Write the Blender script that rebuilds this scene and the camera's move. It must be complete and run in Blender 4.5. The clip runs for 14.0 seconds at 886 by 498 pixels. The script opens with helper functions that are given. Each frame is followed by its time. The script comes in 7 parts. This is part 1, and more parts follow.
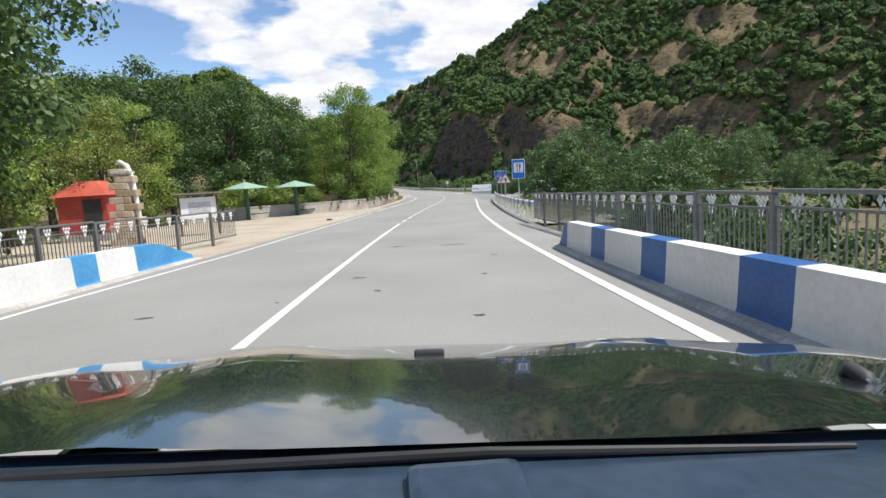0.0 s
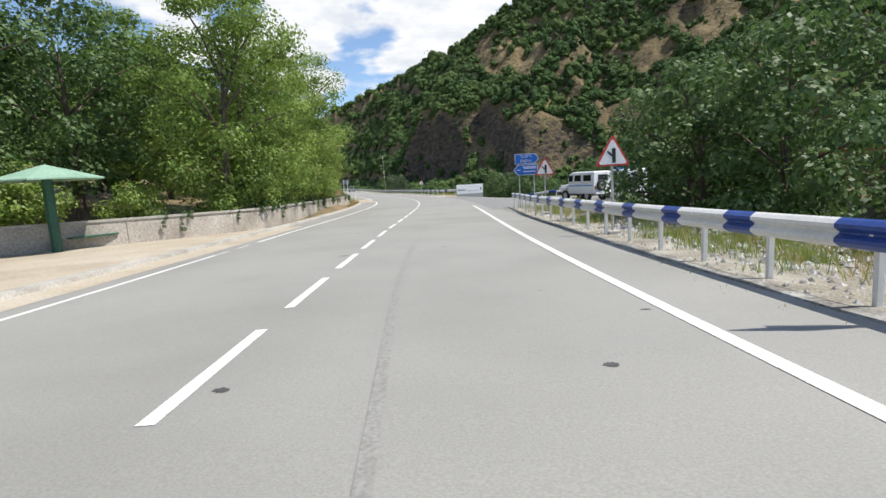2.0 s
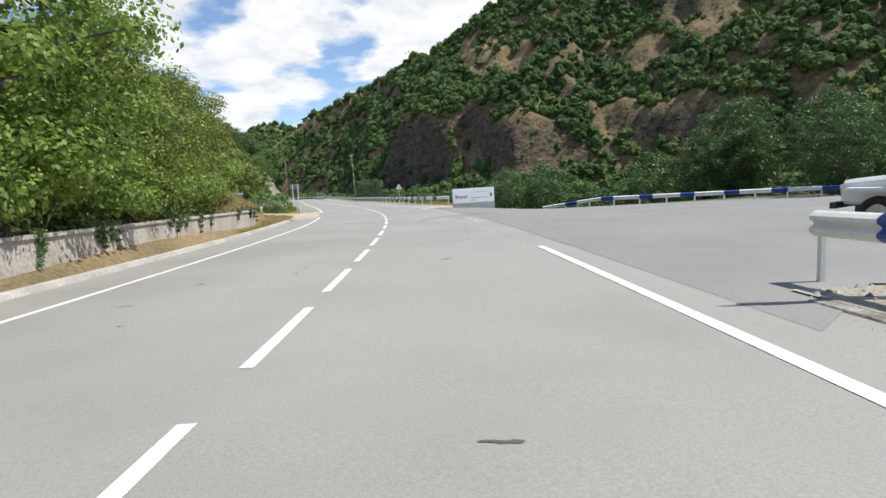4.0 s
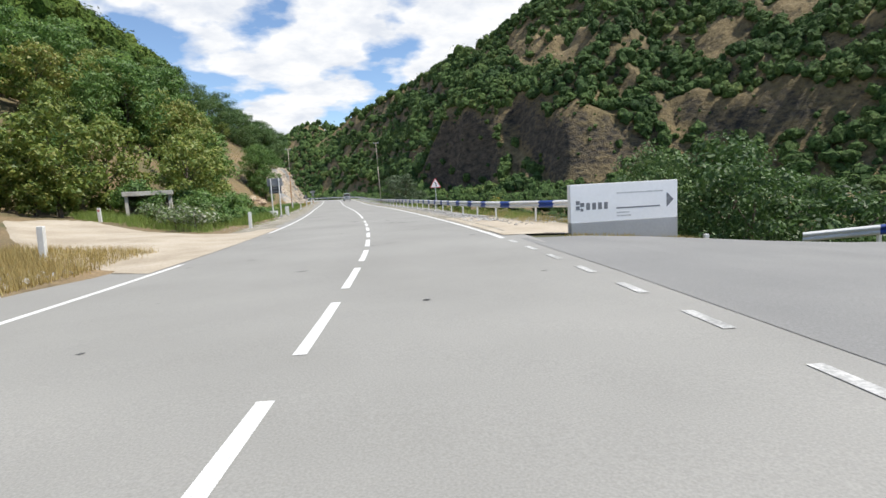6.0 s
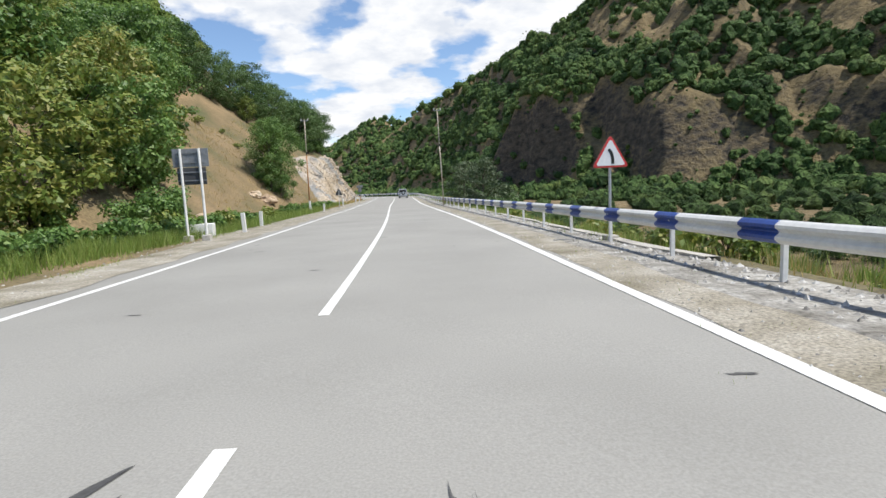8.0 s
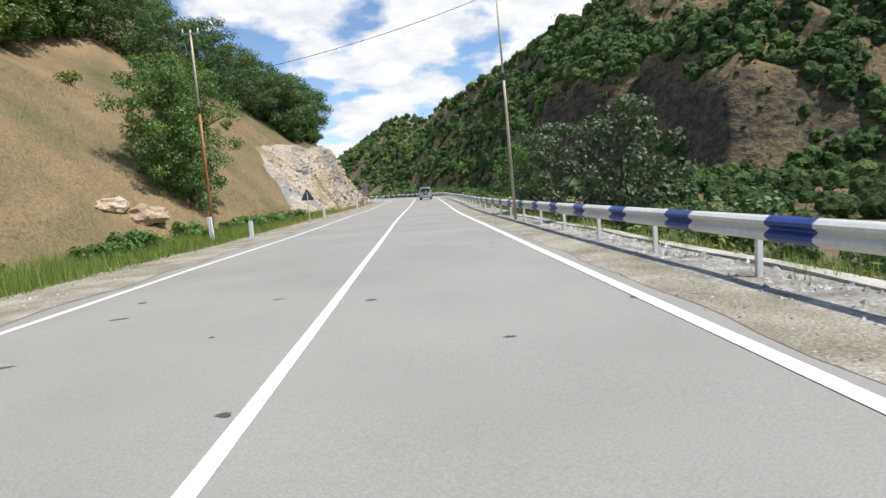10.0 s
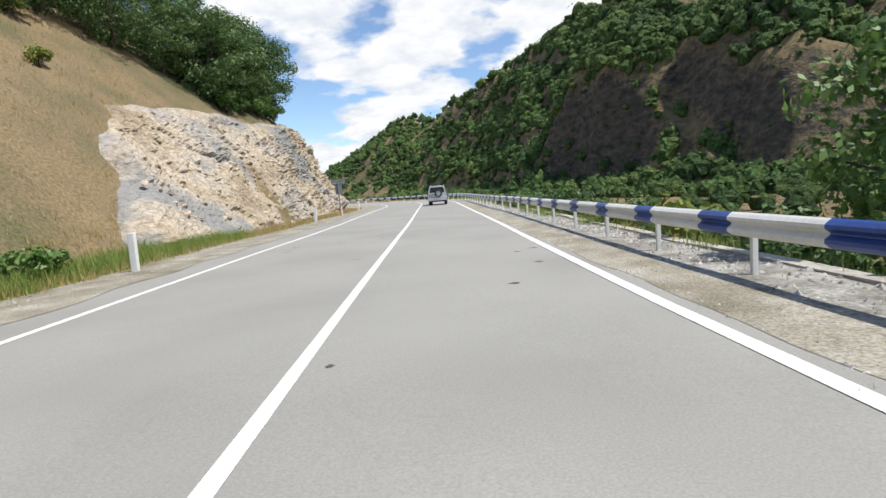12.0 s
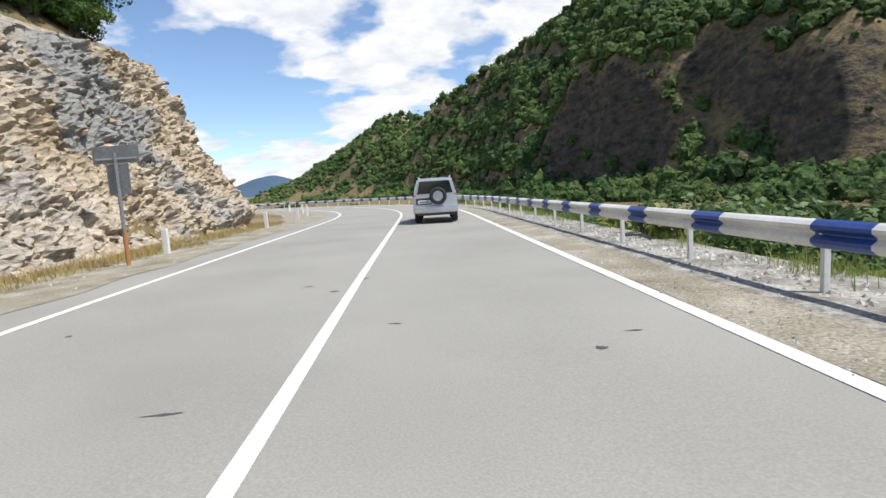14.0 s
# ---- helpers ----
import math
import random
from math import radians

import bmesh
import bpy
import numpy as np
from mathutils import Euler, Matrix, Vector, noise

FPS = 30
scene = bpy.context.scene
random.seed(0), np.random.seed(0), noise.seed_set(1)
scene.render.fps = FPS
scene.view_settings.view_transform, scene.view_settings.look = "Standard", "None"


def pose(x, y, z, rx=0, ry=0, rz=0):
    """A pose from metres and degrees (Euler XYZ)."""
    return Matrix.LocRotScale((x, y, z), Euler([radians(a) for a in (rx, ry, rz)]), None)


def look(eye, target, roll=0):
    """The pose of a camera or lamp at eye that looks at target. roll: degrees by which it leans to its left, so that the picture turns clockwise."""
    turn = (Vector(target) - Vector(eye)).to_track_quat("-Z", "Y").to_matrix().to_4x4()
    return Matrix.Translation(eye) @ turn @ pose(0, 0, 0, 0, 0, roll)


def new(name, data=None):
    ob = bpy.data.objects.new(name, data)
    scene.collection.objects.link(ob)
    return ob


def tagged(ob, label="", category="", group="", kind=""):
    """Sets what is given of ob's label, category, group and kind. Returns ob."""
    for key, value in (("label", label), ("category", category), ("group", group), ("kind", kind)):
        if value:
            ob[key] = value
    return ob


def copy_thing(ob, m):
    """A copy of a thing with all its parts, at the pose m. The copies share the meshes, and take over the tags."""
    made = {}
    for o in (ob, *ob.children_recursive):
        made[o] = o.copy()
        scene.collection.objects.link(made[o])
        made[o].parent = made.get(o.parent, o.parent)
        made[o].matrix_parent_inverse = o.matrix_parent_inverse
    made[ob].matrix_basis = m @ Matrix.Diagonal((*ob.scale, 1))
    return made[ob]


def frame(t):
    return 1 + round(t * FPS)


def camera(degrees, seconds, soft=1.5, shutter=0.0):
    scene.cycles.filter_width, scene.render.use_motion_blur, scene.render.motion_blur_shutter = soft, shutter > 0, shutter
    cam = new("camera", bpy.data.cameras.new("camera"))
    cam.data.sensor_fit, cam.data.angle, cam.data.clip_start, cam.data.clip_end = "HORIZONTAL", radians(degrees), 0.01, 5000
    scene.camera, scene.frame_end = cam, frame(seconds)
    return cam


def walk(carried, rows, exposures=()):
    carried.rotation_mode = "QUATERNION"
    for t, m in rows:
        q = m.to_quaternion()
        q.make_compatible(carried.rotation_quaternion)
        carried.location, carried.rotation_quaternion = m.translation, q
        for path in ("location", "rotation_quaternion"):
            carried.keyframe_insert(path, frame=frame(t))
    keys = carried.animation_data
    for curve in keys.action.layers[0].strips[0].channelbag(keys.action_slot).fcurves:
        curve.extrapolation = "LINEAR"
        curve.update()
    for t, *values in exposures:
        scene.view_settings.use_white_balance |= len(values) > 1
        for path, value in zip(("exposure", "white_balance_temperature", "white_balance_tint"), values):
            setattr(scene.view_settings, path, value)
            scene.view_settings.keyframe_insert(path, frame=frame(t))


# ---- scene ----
cam = camera(80.55, 14.0)
# seconds, place, pitch from level, roll, yaw
ROWS = [
    (0.0, 0.000, 0.000, 1.380, -7.934, 3.257, -0.959),
    (0.5, -0.117, 6.775, 1.137, -8.673, 3.169, -1.627),
    (1.0, -0.140, 13.549, 0.907, -8.511, 3.161, -2.557),
    (1.5, -0.057, 20.247, 0.704, -7.984, 2.992, -3.413),
    (2.0, 0.110, 26.635, 0.528, -7.755, 3.255, -4.127),
    (2.5, 0.344, 32.840, 0.365, -7.670, 3.221, -4.864),
    (3.0, 0.673, 39.197, 0.220, -7.367, 3.014, -5.622),
    (3.5, 1.077, 45.711, 0.095, -7.257, 3.271, -6.001),
    (4.0, 1.506, 52.313, -0.014, -7.126, 3.562, -6.012),
    (4.5, 1.917, 58.957, -0.113, -7.064, 3.853, -5.634),
    (5.0, 2.257, 65.597, -0.205, -7.015, 4.143, -4.799),
    (5.5, 2.469, 72.189, -0.292, -6.940, 3.774, -3.382),
    (6.0, 2.482, 78.773, -0.379, -6.750, 3.037, -1.416),
    (6.5, 2.253, 85.427, -0.462, -6.681, 3.125, 0.791),
    (7.0, 1.770, 92.216, -0.541, -6.950, 2.694, 2.747),
    (7.5, 1.052, 99.189, -0.612, -6.882, 2.668, 4.445),
    (8.0, 0.147, 106.192, -0.674, -6.768, 2.726, 5.675),
    (8.5, -0.878, 113.141, -0.731, -6.685, 3.178, 6.533),
    (9.0, -1.998, 120.069, -0.784, -6.679, 3.585, 7.251),
    (9.5, -3.197, 126.992, -0.839, -6.699, 3.993, 7.839),
    (10.0, -4.465, 133.923, -0.896, -6.730, 4.401, 8.318),
    (10.5, -5.793, 140.878, -0.958, -6.718, 4.779, 8.724),
    (11.0, -7.165, 147.871, -1.016, -6.582, 4.657, 8.928),
    (11.5, -8.540, 154.755, -1.072, -6.876, 4.659, 9.189),
    (12.0, -9.872, 161.302, -1.112, -6.490, 4.543, 9.151),
    (12.5, -11.192, 167.916, -1.133, -6.415, 4.460, 8.844),
    (13.0, -12.525, 174.820, -1.141, -6.324, 3.858, 8.449),
    (13.5, -13.890, 182.159, -1.152, -6.532, 3.614, 8.058),
    (14.0, -15.268, 189.849, -1.194, -6.532, 3.689, 7.693),
]
walk(cam, [(t, pose(x, y, z, 90 + rx, ry, rz)) for t, x, y, z, rx, ry, rz in ROWS])

# ---- the road's line, along which everything is laid out ----
EYE_HEIGHT = 1.38
CENTRE_LINE = -1.3
# the painted lines' distance from the driven line, along the road
LINES = {
    "centre": ([0, 25, 46, 65, 80, 92, 112, 145, 160, 176, 184, 200], [-1.9, -1.88, -1.76, -1.36, -1.1, -0.98, -1.15, -1.27, -1.24, -1.02, -0.96, -1.05]),
    "right": ([0, 20, 45, 95, 106, 115, 146, 154, 168, 175, 182, 190, 200], [2.38, 2.42, 2.55, 2.88, 2.72, 2.58, 2.43, 2.45, 2.45, 2.54, 2.63, 2.68, 2.65]),
    "left": ([8, 15, 36, 48, 80, 110, 147, 157, 177, 184, 200], [-6.1, -5.82, -5.8, -5.9, -5.4, -5.4, -5.55, -5.3, -5.02, -4.85, -5.1]),
}


def lane(which, s):
    return float(np.interp(s, *LINES[which]))



def road_table():
    p = np.array([(r[1], r[2], r[3] - EYE_HEIGHT) for r in ROWS])
    s = np.concatenate([[0], np.cumsum(np.hypot(*np.diff(p[:, :2], axis=0).T))])
    ss = np.arange(-150.0, 340.0, 1.0)
    out = np.empty((len(ss), 3))
    a0 = p[1] - p[0]
    a1 = p[-1] - p[-3]
    h0, h1 = a0 / np.hypot(*a0[:2]), a1 / np.hypot(*a1[:2])
    for i, q in enumerate(ss):
        if q < 0:
            out[i] = p[0] + q * h0
        elif q <= s[-1]:
            out[i] = [np.interp(q, s, p[:, k]) for k in range(3)]
        else:
            # straight on, then a bend to the left round the rock
            d, start, radius = q - s[-1], 29.0, 70.0
            f, l = min(d, start), 0.0
            if d > start:
                w = (d - start) / radius
                f, l = start + radius * math.sin(w), radius * (1 - math.cos(w))
            out[i] = p[-1] + f * np.array([h1[0], h1[1], 0]) + l * np.array([-h1[1], h1[0], 0])
    k = np.hanning(15)
    k /= k.sum()
    pad = np.pad(out, ((7, 7), (0, 0)), mode="reflect", reflect_type="odd")
    out = np.stack([np.convolve(pad[:, c], k, mode="valid") for c in range(3)], 1)
    return ss, out


ROAD_S, ROAD_P = road_table()
ROAD_T = np.gradient(ROAD_P[:, :2], axis=0)
ROAD_T /= np.linalg.norm(ROAD_T, axis=1)[:, None]


def road_at(s):
    """Place on the road's line and the direction of travel there."""
    p = [np.interp(s, ROAD_S, ROAD_P[:, k]) for k in range(3)]
    t = [np.interp(s, ROAD_S, ROAD_T[:, k]) for k in range(2)]
    return p, t


def at(s, d, h=0.0):
    """World place of a point s metres along, d to the right and h above the road."""
    p, t = road_at(s)
    return Vector((p[0] + d * t[1], p[1] - d * t[0], p[2] + h))


def stand(s, d, h=0.0, turn=0.0):
    """Pose of a thing beside the road; local y runs along the road, x to the right."""
    p, t = road_at(s)
    return Matrix.Translation(at(s, d, h)) @ Matrix.Rotation(math.atan2(-t[0], t[1]) + radians(turn), 4, "Z")


def to_road(x, y):
    """s, d and the road's height for arrays of world places."""
    x, y = np.asarray(x, float).ravel(), np.asarray(y, float).ravel()
    s, d, z = np.empty(len(x)), np.empty(len(x)), np.empty(len(x))
    for a in range(0, len(x), 4000):
        b = slice(a, a + 4000)
        dx, dy = x[b, None] - ROAD_P[None, :, 0], y[b, None] - ROAD_P[None, :, 1]
        k = np.argmin(dx * dx + dy * dy, axis=1)
        t = ROAD_T[k]
        ex, ey = dx[np.arange(len(k)), k], dy[np.arange(len(k)), k]
        s[b] = ROAD_S[k] + ex * t[:, 0] + ey * t[:, 1]
        d[b] = ex * t[:, 1] - ey * t[:, 0]
        z[b] = ROAD_P[k, 2]
    return s, d, z


def smooth(a, b, v):
    w = np.clip((np.asarray(v, float) - a) / (b - a), 0, 1)
    return w * w * (3 - 2 * w)


_rng = np.random.RandomState(7)
_lat = _rng.rand(64, 64)


def value_noise(x, y):
    x, y = np.asarray(x, float), np.asarray(y, float)
    i, j = np.floor(x).astype(int), np.floor(y).astype(int)
    u, v = x - i, y - j
    u, v = u * u * (3 - 2 * u), v * v * (3 - 2 * v)
    g = lambda a, b: _lat[a % 64, b % 64]
    return (g(i, j) * (1 - u) + g(i + 1, j) * u) * (1 - v) + (g(i, j + 1) * (1 - u) + g(i + 1, j + 1) * u) * v


def fractal(x, y, size, octaves=4):
    total, amp = 0, 1.0
    for k in range(octaves):
        total = total + amp * (value_noise(x / size * 2 ** k + 17 * k, y / size * 2 ** k + 5 * k) - 0.5)
        amp *= 0.5
    return total


# ---- light ----
SUN_TO = Vector((0.47, -0.125, 0.88)).normalized()
sun = new("sun", bpy.data.lights.new("sun", "SUN"))
sun.data.energy, sun.data.angle, sun.data.color = 4.75, radians(0.6), (1.0, 0.95, 0.87)
sun.matrix_world = look(SUN_TO * 100, (0, 0, 0))

world = bpy.data.worlds.new("world")
scene.world = world
world.use_nodes = True


def build_sky():
    nt = world.node_tree
    n, l = nt.nodes, nt.links
    n.clear()
    out, bg = n.new("ShaderNodeOutputWorld"), n.new("ShaderNodeBackground")
    sky = n.new("ShaderNodeTexSky")
    sky.sky_type, sky.sun_disc = "NISHITA", False
    sky.sun_elevation = math.asin(SUN_TO.z)
    sky.sun_rotation = math.atan2(SUN_TO.x, SUN_TO.y)
    sky.altitude, sky.dust_density, sky.ozone_density = 900, 0.25, 3.0
    co, sep = n.new("ShaderNodeTexCoord"), n.new("ShaderNodeSeparateXYZ")
    l.new(co.outputs["Generated"], sep.inputs[0])
    # the cloud layer: direction laid onto a flat ceiling
    up = n.new("ShaderNodeMath")
    up.operation, up.inputs[1].default_value = "ADD", 0.22
    l.new(sep.outputs["Z"], up.inputs[0])
    comb = n.new("ShaderNodeCombineXYZ")
    for k, axis in enumerate("XY"):
        dv = n.new("ShaderNodeMath")
        dv.operation = "DIVIDE"
        l.new(sep.outputs[axis], dv.inputs[0])
        l.new(up.outputs[0], dv.inputs[1])
        l.new(dv.outputs[0], comb.inputs[k])
    def cloud(scale, detail, rough, loc):
        mp, no = n.new("ShaderNodeMapping"), n.new("ShaderNodeTexNoise")
        mp.inputs["Location"].default_value = loc
        l.new(comb.outputs[0], mp.inputs["Vector"])
        l.new(mp.outputs[0], no.inputs["Vector"])
        no.inputs["Scale"].default_value, no.inputs["Detail"].default_value, no.inputs["Roughness"].default_value = scale, detail, rough
        return no.outputs["Fac"]
    big, fine = cloud(2.6, 7, 0.5, CLOUD_AT), cloud(5.0, 8, 0.6, (4, 1, 2))
    # where the cloud banks stand, and the clear gaps between them
    norm = n.new("ShaderNodeVectorMath")
    norm.operation = "NORMALIZE"
    l.new(co.outputs["Generated"], norm.inputs[0])
    for place, reach, amount in CLOUD_BANKS:
        far, near = n.new("ShaderNodeVectorMath"), n.new("ShaderNodeMapRange")
        far.operation, near.interpolation_type = "DISTANCE", "SMOOTHSTEP"
        far.inputs[1].default_value = place
        l.new(norm.outputs[0], far.inputs[0])
        near.inputs["From Max"].default_value = reach
        near.inputs["To Min"].default_value, near.inputs["To Max"].default_value = amount, 0.0
        l.new(far.outputs["Value"], near.inputs["Value"])
        plus = n.new("ShaderNodeMath")
        l.new(big, plus.inputs[0])
        l.new(near.outputs[0], plus.inputs[1])
        big = plus.outputs[0]
    ramp = n.new("ShaderNodeValToRGB")
    ramp.color_ramp.elements[0].position, ramp.color_ramp.elements[1].position = 0.455, 0.545
    l.new(big, ramp.inputs[0])
    shade = n.new("ShaderNodeValToRGB")
    shade.color_ramp.elements[0].position, shade.color_ramp.elements[1].position = 0.35, 0.62
    shade.color_ramp.elements[0].color, shade.color_ramp.elements[1].color = (4.5, 4.75, 5.2, 1), (6.2, 6.2, 6.2, 1)
    l.new(fine, shade.inputs[0])
    mix = n.new("ShaderNodeMix")
    mix.data_type = "RGBA"
    l.new(ramp.outputs[0], mix.inputs["Factor"])
    l.new(sky.outputs[0], mix.inputs["A"])
    l.new(shade.outputs[0], mix.inputs["B"])
    l.new(mix.outputs["Result"], bg.inputs["Color"])
    bg.inputs["Strength"].default_value = 0.14
    l.new(bg.outputs[0], out.inputs[0])


CLOUD_AT = (0.35, -0.6, 0.0)
# direction, reach and strength of banks and gaps
CLOUD_BANKS = [((-0.23, 0.946, 0.228), 0.24, 0.12), ((0.033, 0.965, 0.262), 0.3, 0.12), ((-0.365, 0.886, 0.288), 0.14, 0.08), ((-0.435, 0.878, 0.2), 0.16, -0.22),
               ((-0.075, 0.978, 0.193), 0.12, -0.13), ((-0.268, 0.918, 0.292), 0.1, -0.07), ((-0.46, 0.857, 0.233), 0.12, -0.12), ((0.1, -0.1, 0.99), 1.0, -0.3), ((0.1, -0.95, 0.3), 1.2, -0.2)]
build_sky()
scene.view_settings.exposure = 0.3


# ---- materials ----
def rgba(c):
    return (*c, 1)


def material(name, stops, scale=1.0, rough=0.85, bump=0.2, fine=25.0, metal=0.0, stretch=(1, 1, 1), island=0.0, objects=0.0, detail=6.0, wear=0.25):
    """A surface whose colour wanders through stops at one scale, with finer grain and relief at another."""
    m = bpy.data.materials.new(name)
    m.use_nodes = True
    n, l = m.node_tree.nodes, m.node_tree.links
    b = n["Principled BSDF"]
    b.inputs["Roughness"].default_value, b.inputs["Metallic"].default_value = rough, metal
    co, mp = n.new("ShaderNodeTexCoord"), n.new("ShaderNodeMapping")
    mp.inputs["Scale"].default_value = stretch
    l.new(co.outputs["Object"], mp.inputs[0])
    big, grain = n.new("ShaderNodeTexNoise"), n.new("ShaderNodeTexNoise")
    for t, sc in ((big, scale), (grain, fine)):
        l.new(mp.outputs[0], t.inputs["Vector"])
        t.inputs["Scale"].default_value, t.inputs["Detail"].default_value = sc, detail
    ramp = n.new("ShaderNodeValToRGB")
    el = ramp.color_ramp.elements
    while len(el) < len(stops):
        el.new(0.5)
    for k, c in enumerate(stops):
        el[k].position, el[k].color = 0.3 + 0.4 * k / max(1, len(stops) - 1), rgba(c)
    fac = big.outputs["Fac"]
    if island or objects:
        src = n.new("ShaderNodeNewGeometry").outputs["Random Per Island"] if island else n.new("ShaderNodeObjectInfo").outputs["Random"]
        mr = n.new("ShaderNodeMapRange")
        amt = island or objects
        mr.inputs["To Min"].default_value, mr.inputs["To Max"].default_value = -amt / 2, amt / 2
        l.new(src, mr.inputs["Value"])
        ad = n.new("ShaderNodeMath")
        l.new(fac, ad.inputs[0])
        l.new(mr.outputs[0], ad.inputs[1])
        fac = ad.outputs[0]
    l.new(fac, ramp.inputs[0])
    mul = n.new("ShaderNodeMix")
    mul.data_type, mul.blend_type = "RGBA", "MULTIPLY"
    mul.inputs["Factor"].default_value = 1.0
    gr = n.new("ShaderNodeMapRange")
    gr.inputs["From Min"].default_value, gr.inputs["From Max"].default_value = 0.3, 0.7
    gr.inputs["To Min"].default_value, gr.inputs["To Max"].default_value = 1 - wear, 1 + wear * 0.6
    l.new(grain.outputs["Fac"], gr.inputs["Value"])
    l.new(ramp.outputs[0], mul.inputs["A"])
    l.new(gr.outputs[0], mul.inputs["B"])
    l.new(mul.outputs["Result"], b.inputs["Base Color"])
    if bump:
        bp = n.new("ShaderNodeBump")
        bp.inputs["Strength"].default_value, bp.inputs["Distance"].default_value = bump, 0.4 / fine
        l.new(grain.outputs["Fac"], bp.inputs["Height"])
        l.new(bp.outputs[0], b.inputs["Normal"])
    return m


def leaf_material(name, stops, through_=0.35, patches=0.0):
    """Leaves: every leaf has its own green, and light comes through."""
    m = bpy.data.materials.new(name)
    m.use_nodes = True
    n, l = m.node_tree.nodes, m.node_tree.links
    b, out = n["Principled BSDF"], n["Material Output"]
    b.inputs["Roughness"].default_value = 0.55
    geo, ob = n.new("ShaderNodeNewGeometry"), n.new("ShaderNodeObjectInfo")
    ramp = n.new("ShaderNodeValToRGB")
    el = ramp.color_ramp.elements
    while len(el) < len(stops):
        el.new(0.5)
    for k, c in enumerate(stops):
        el[k].position, el[k].color = k / max(1, len(stops) - 1), rgba(c)
    mx = n.new("ShaderNodeMath")
    mx.operation, mx.inputs[1].default_value = "MULTIPLY", 0.65
    l.new(geo.outputs["Random Per Island"], mx.inputs[0])
    m2 = n.new("ShaderNodeMath")
    m2.operation, m2.inputs[1].default_value = "MULTIPLY_ADD", 0.35
    l.new(ob.outputs["Random"], m2.inputs[0])
    l.new(mx.outputs[0], m2.inputs[2])
    l.new(m2.outputs[0], ramp.inputs[0])
    if patches:
        # whole crowns and stands differ in their green
        co, big = n.new("ShaderNodeTexCoord"), n.new("ShaderNodeTexNoise")
        big.inputs["Scale"].default_value, big.inputs["Detail"].default_value = patches, 4
        l.new(co.outputs["Object"], big.inputs["Vector"])
        wide = n.new("ShaderNodeMapRange")
        wide.inputs["From Min"].default_value, wide.inputs["From Max"].default_value = 0.32, 0.68
        wide.inputs["To Min"].default_value, wide.inputs["To Max"].default_value = -0.15, 0.65
        l.new(big.outputs["Fac"], wide.inputs["Value"])
        small = n.new("ShaderNodeMath")
        small.operation, small.inputs[1].default_value = "MULTIPLY_ADD", 0.55
        l.new(geo.outputs["Random Per Island"], small.inputs[0])
        l.new(wide.outputs[0], small.inputs[2])
        l.new(small.outputs[0], ramp.inputs[0])
    l.new(ramp.outputs[0], b.inputs["Base Color"])
    tr, mix = n.new("ShaderNodeBsdfTranslucent"), n.new("ShaderNodeMixShader")
    l.new(ramp.outputs[0], tr.inputs["Color"])
    mix.inputs[0].default_value = through_
    l.new(b.outputs[0], mix.inputs[1])
    l.new(tr.outputs[0], mix.inputs[2])
    l.new(mix.outputs[0], out.inputs["Surface"])
    return m


def mass_material(name, stops, clump, patches, dark=0.35):
    """Far foliage: stands differ in their green; lit clumps and shaded gaps are painted in by noise."""
    m = bpy.data.materials.new(name)
    m.use_nodes = True
    n, l = m.node_tree.nodes, m.node_tree.links
    b = n["Principled BSDF"]
    b.inputs["Roughness"].default_value, b.inputs["Specular IOR Level"].default_value = 0.75, 0.15
    co, geo = n.new("ShaderNodeTexCoord"), n.new("ShaderNodeNewGeometry")
    def field(scale, detail, rough=0.6):
        t = n.new("ShaderNodeTexNoise")
        t.inputs["Scale"].default_value, t.inputs["Detail"].default_value, t.inputs["Roughness"].default_value = scale, detail, rough
        l.new(co.outputs["Object"], t.inputs["Vector"])
        return t.outputs["Fac"]
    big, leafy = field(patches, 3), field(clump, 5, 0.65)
    mr = n.new("ShaderNodeMapRange")
    mr.inputs["From Min"].default_value, mr.inputs["From Max"].default_value = 0.3, 0.7
    mr.inputs["To Max"].default_value = 0.62
    l.new(big, mr.inputs["Value"])
    ad = n.new("ShaderNodeMath")
    ad.operation, ad.inputs[1].default_value = "MULTIPLY_ADD", 0.38
    l.new(geo.outputs["Random Per Island"], ad.inputs[0])
    l.new(mr.outputs[0], ad.inputs[2])
    ramp = n.new("ShaderNodeValToRGB")
    el = ramp.color_ramp.elements
    while len(el) < len(stops):
        el.new(0.5)
    for k, c in enumerate(stops):
        el[k].position, el[k].color = k / (len(stops) - 1), rgba(c)
    l.new(ad.outputs[0], ramp.inputs[0])
    # shade between leaf clumps, and lighter clumps, multiplied into the green
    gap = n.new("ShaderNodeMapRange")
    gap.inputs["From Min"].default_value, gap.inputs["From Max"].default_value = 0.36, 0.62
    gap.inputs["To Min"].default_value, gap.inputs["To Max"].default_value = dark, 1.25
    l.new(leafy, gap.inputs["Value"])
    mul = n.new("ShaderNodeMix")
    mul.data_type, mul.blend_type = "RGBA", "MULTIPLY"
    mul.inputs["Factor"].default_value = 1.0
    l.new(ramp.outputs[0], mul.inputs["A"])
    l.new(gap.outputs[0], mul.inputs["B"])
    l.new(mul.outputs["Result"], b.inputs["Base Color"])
    bp = n.new("ShaderNodeBump")
    bp.inputs["Strength"].default_value, bp.inputs["Distance"].default_value = 1.0, 0.7 / clump
    l.new(leafy, bp.inputs["Height"])
    l.new(bp.outputs[0], b.inputs["Normal"])
    return m


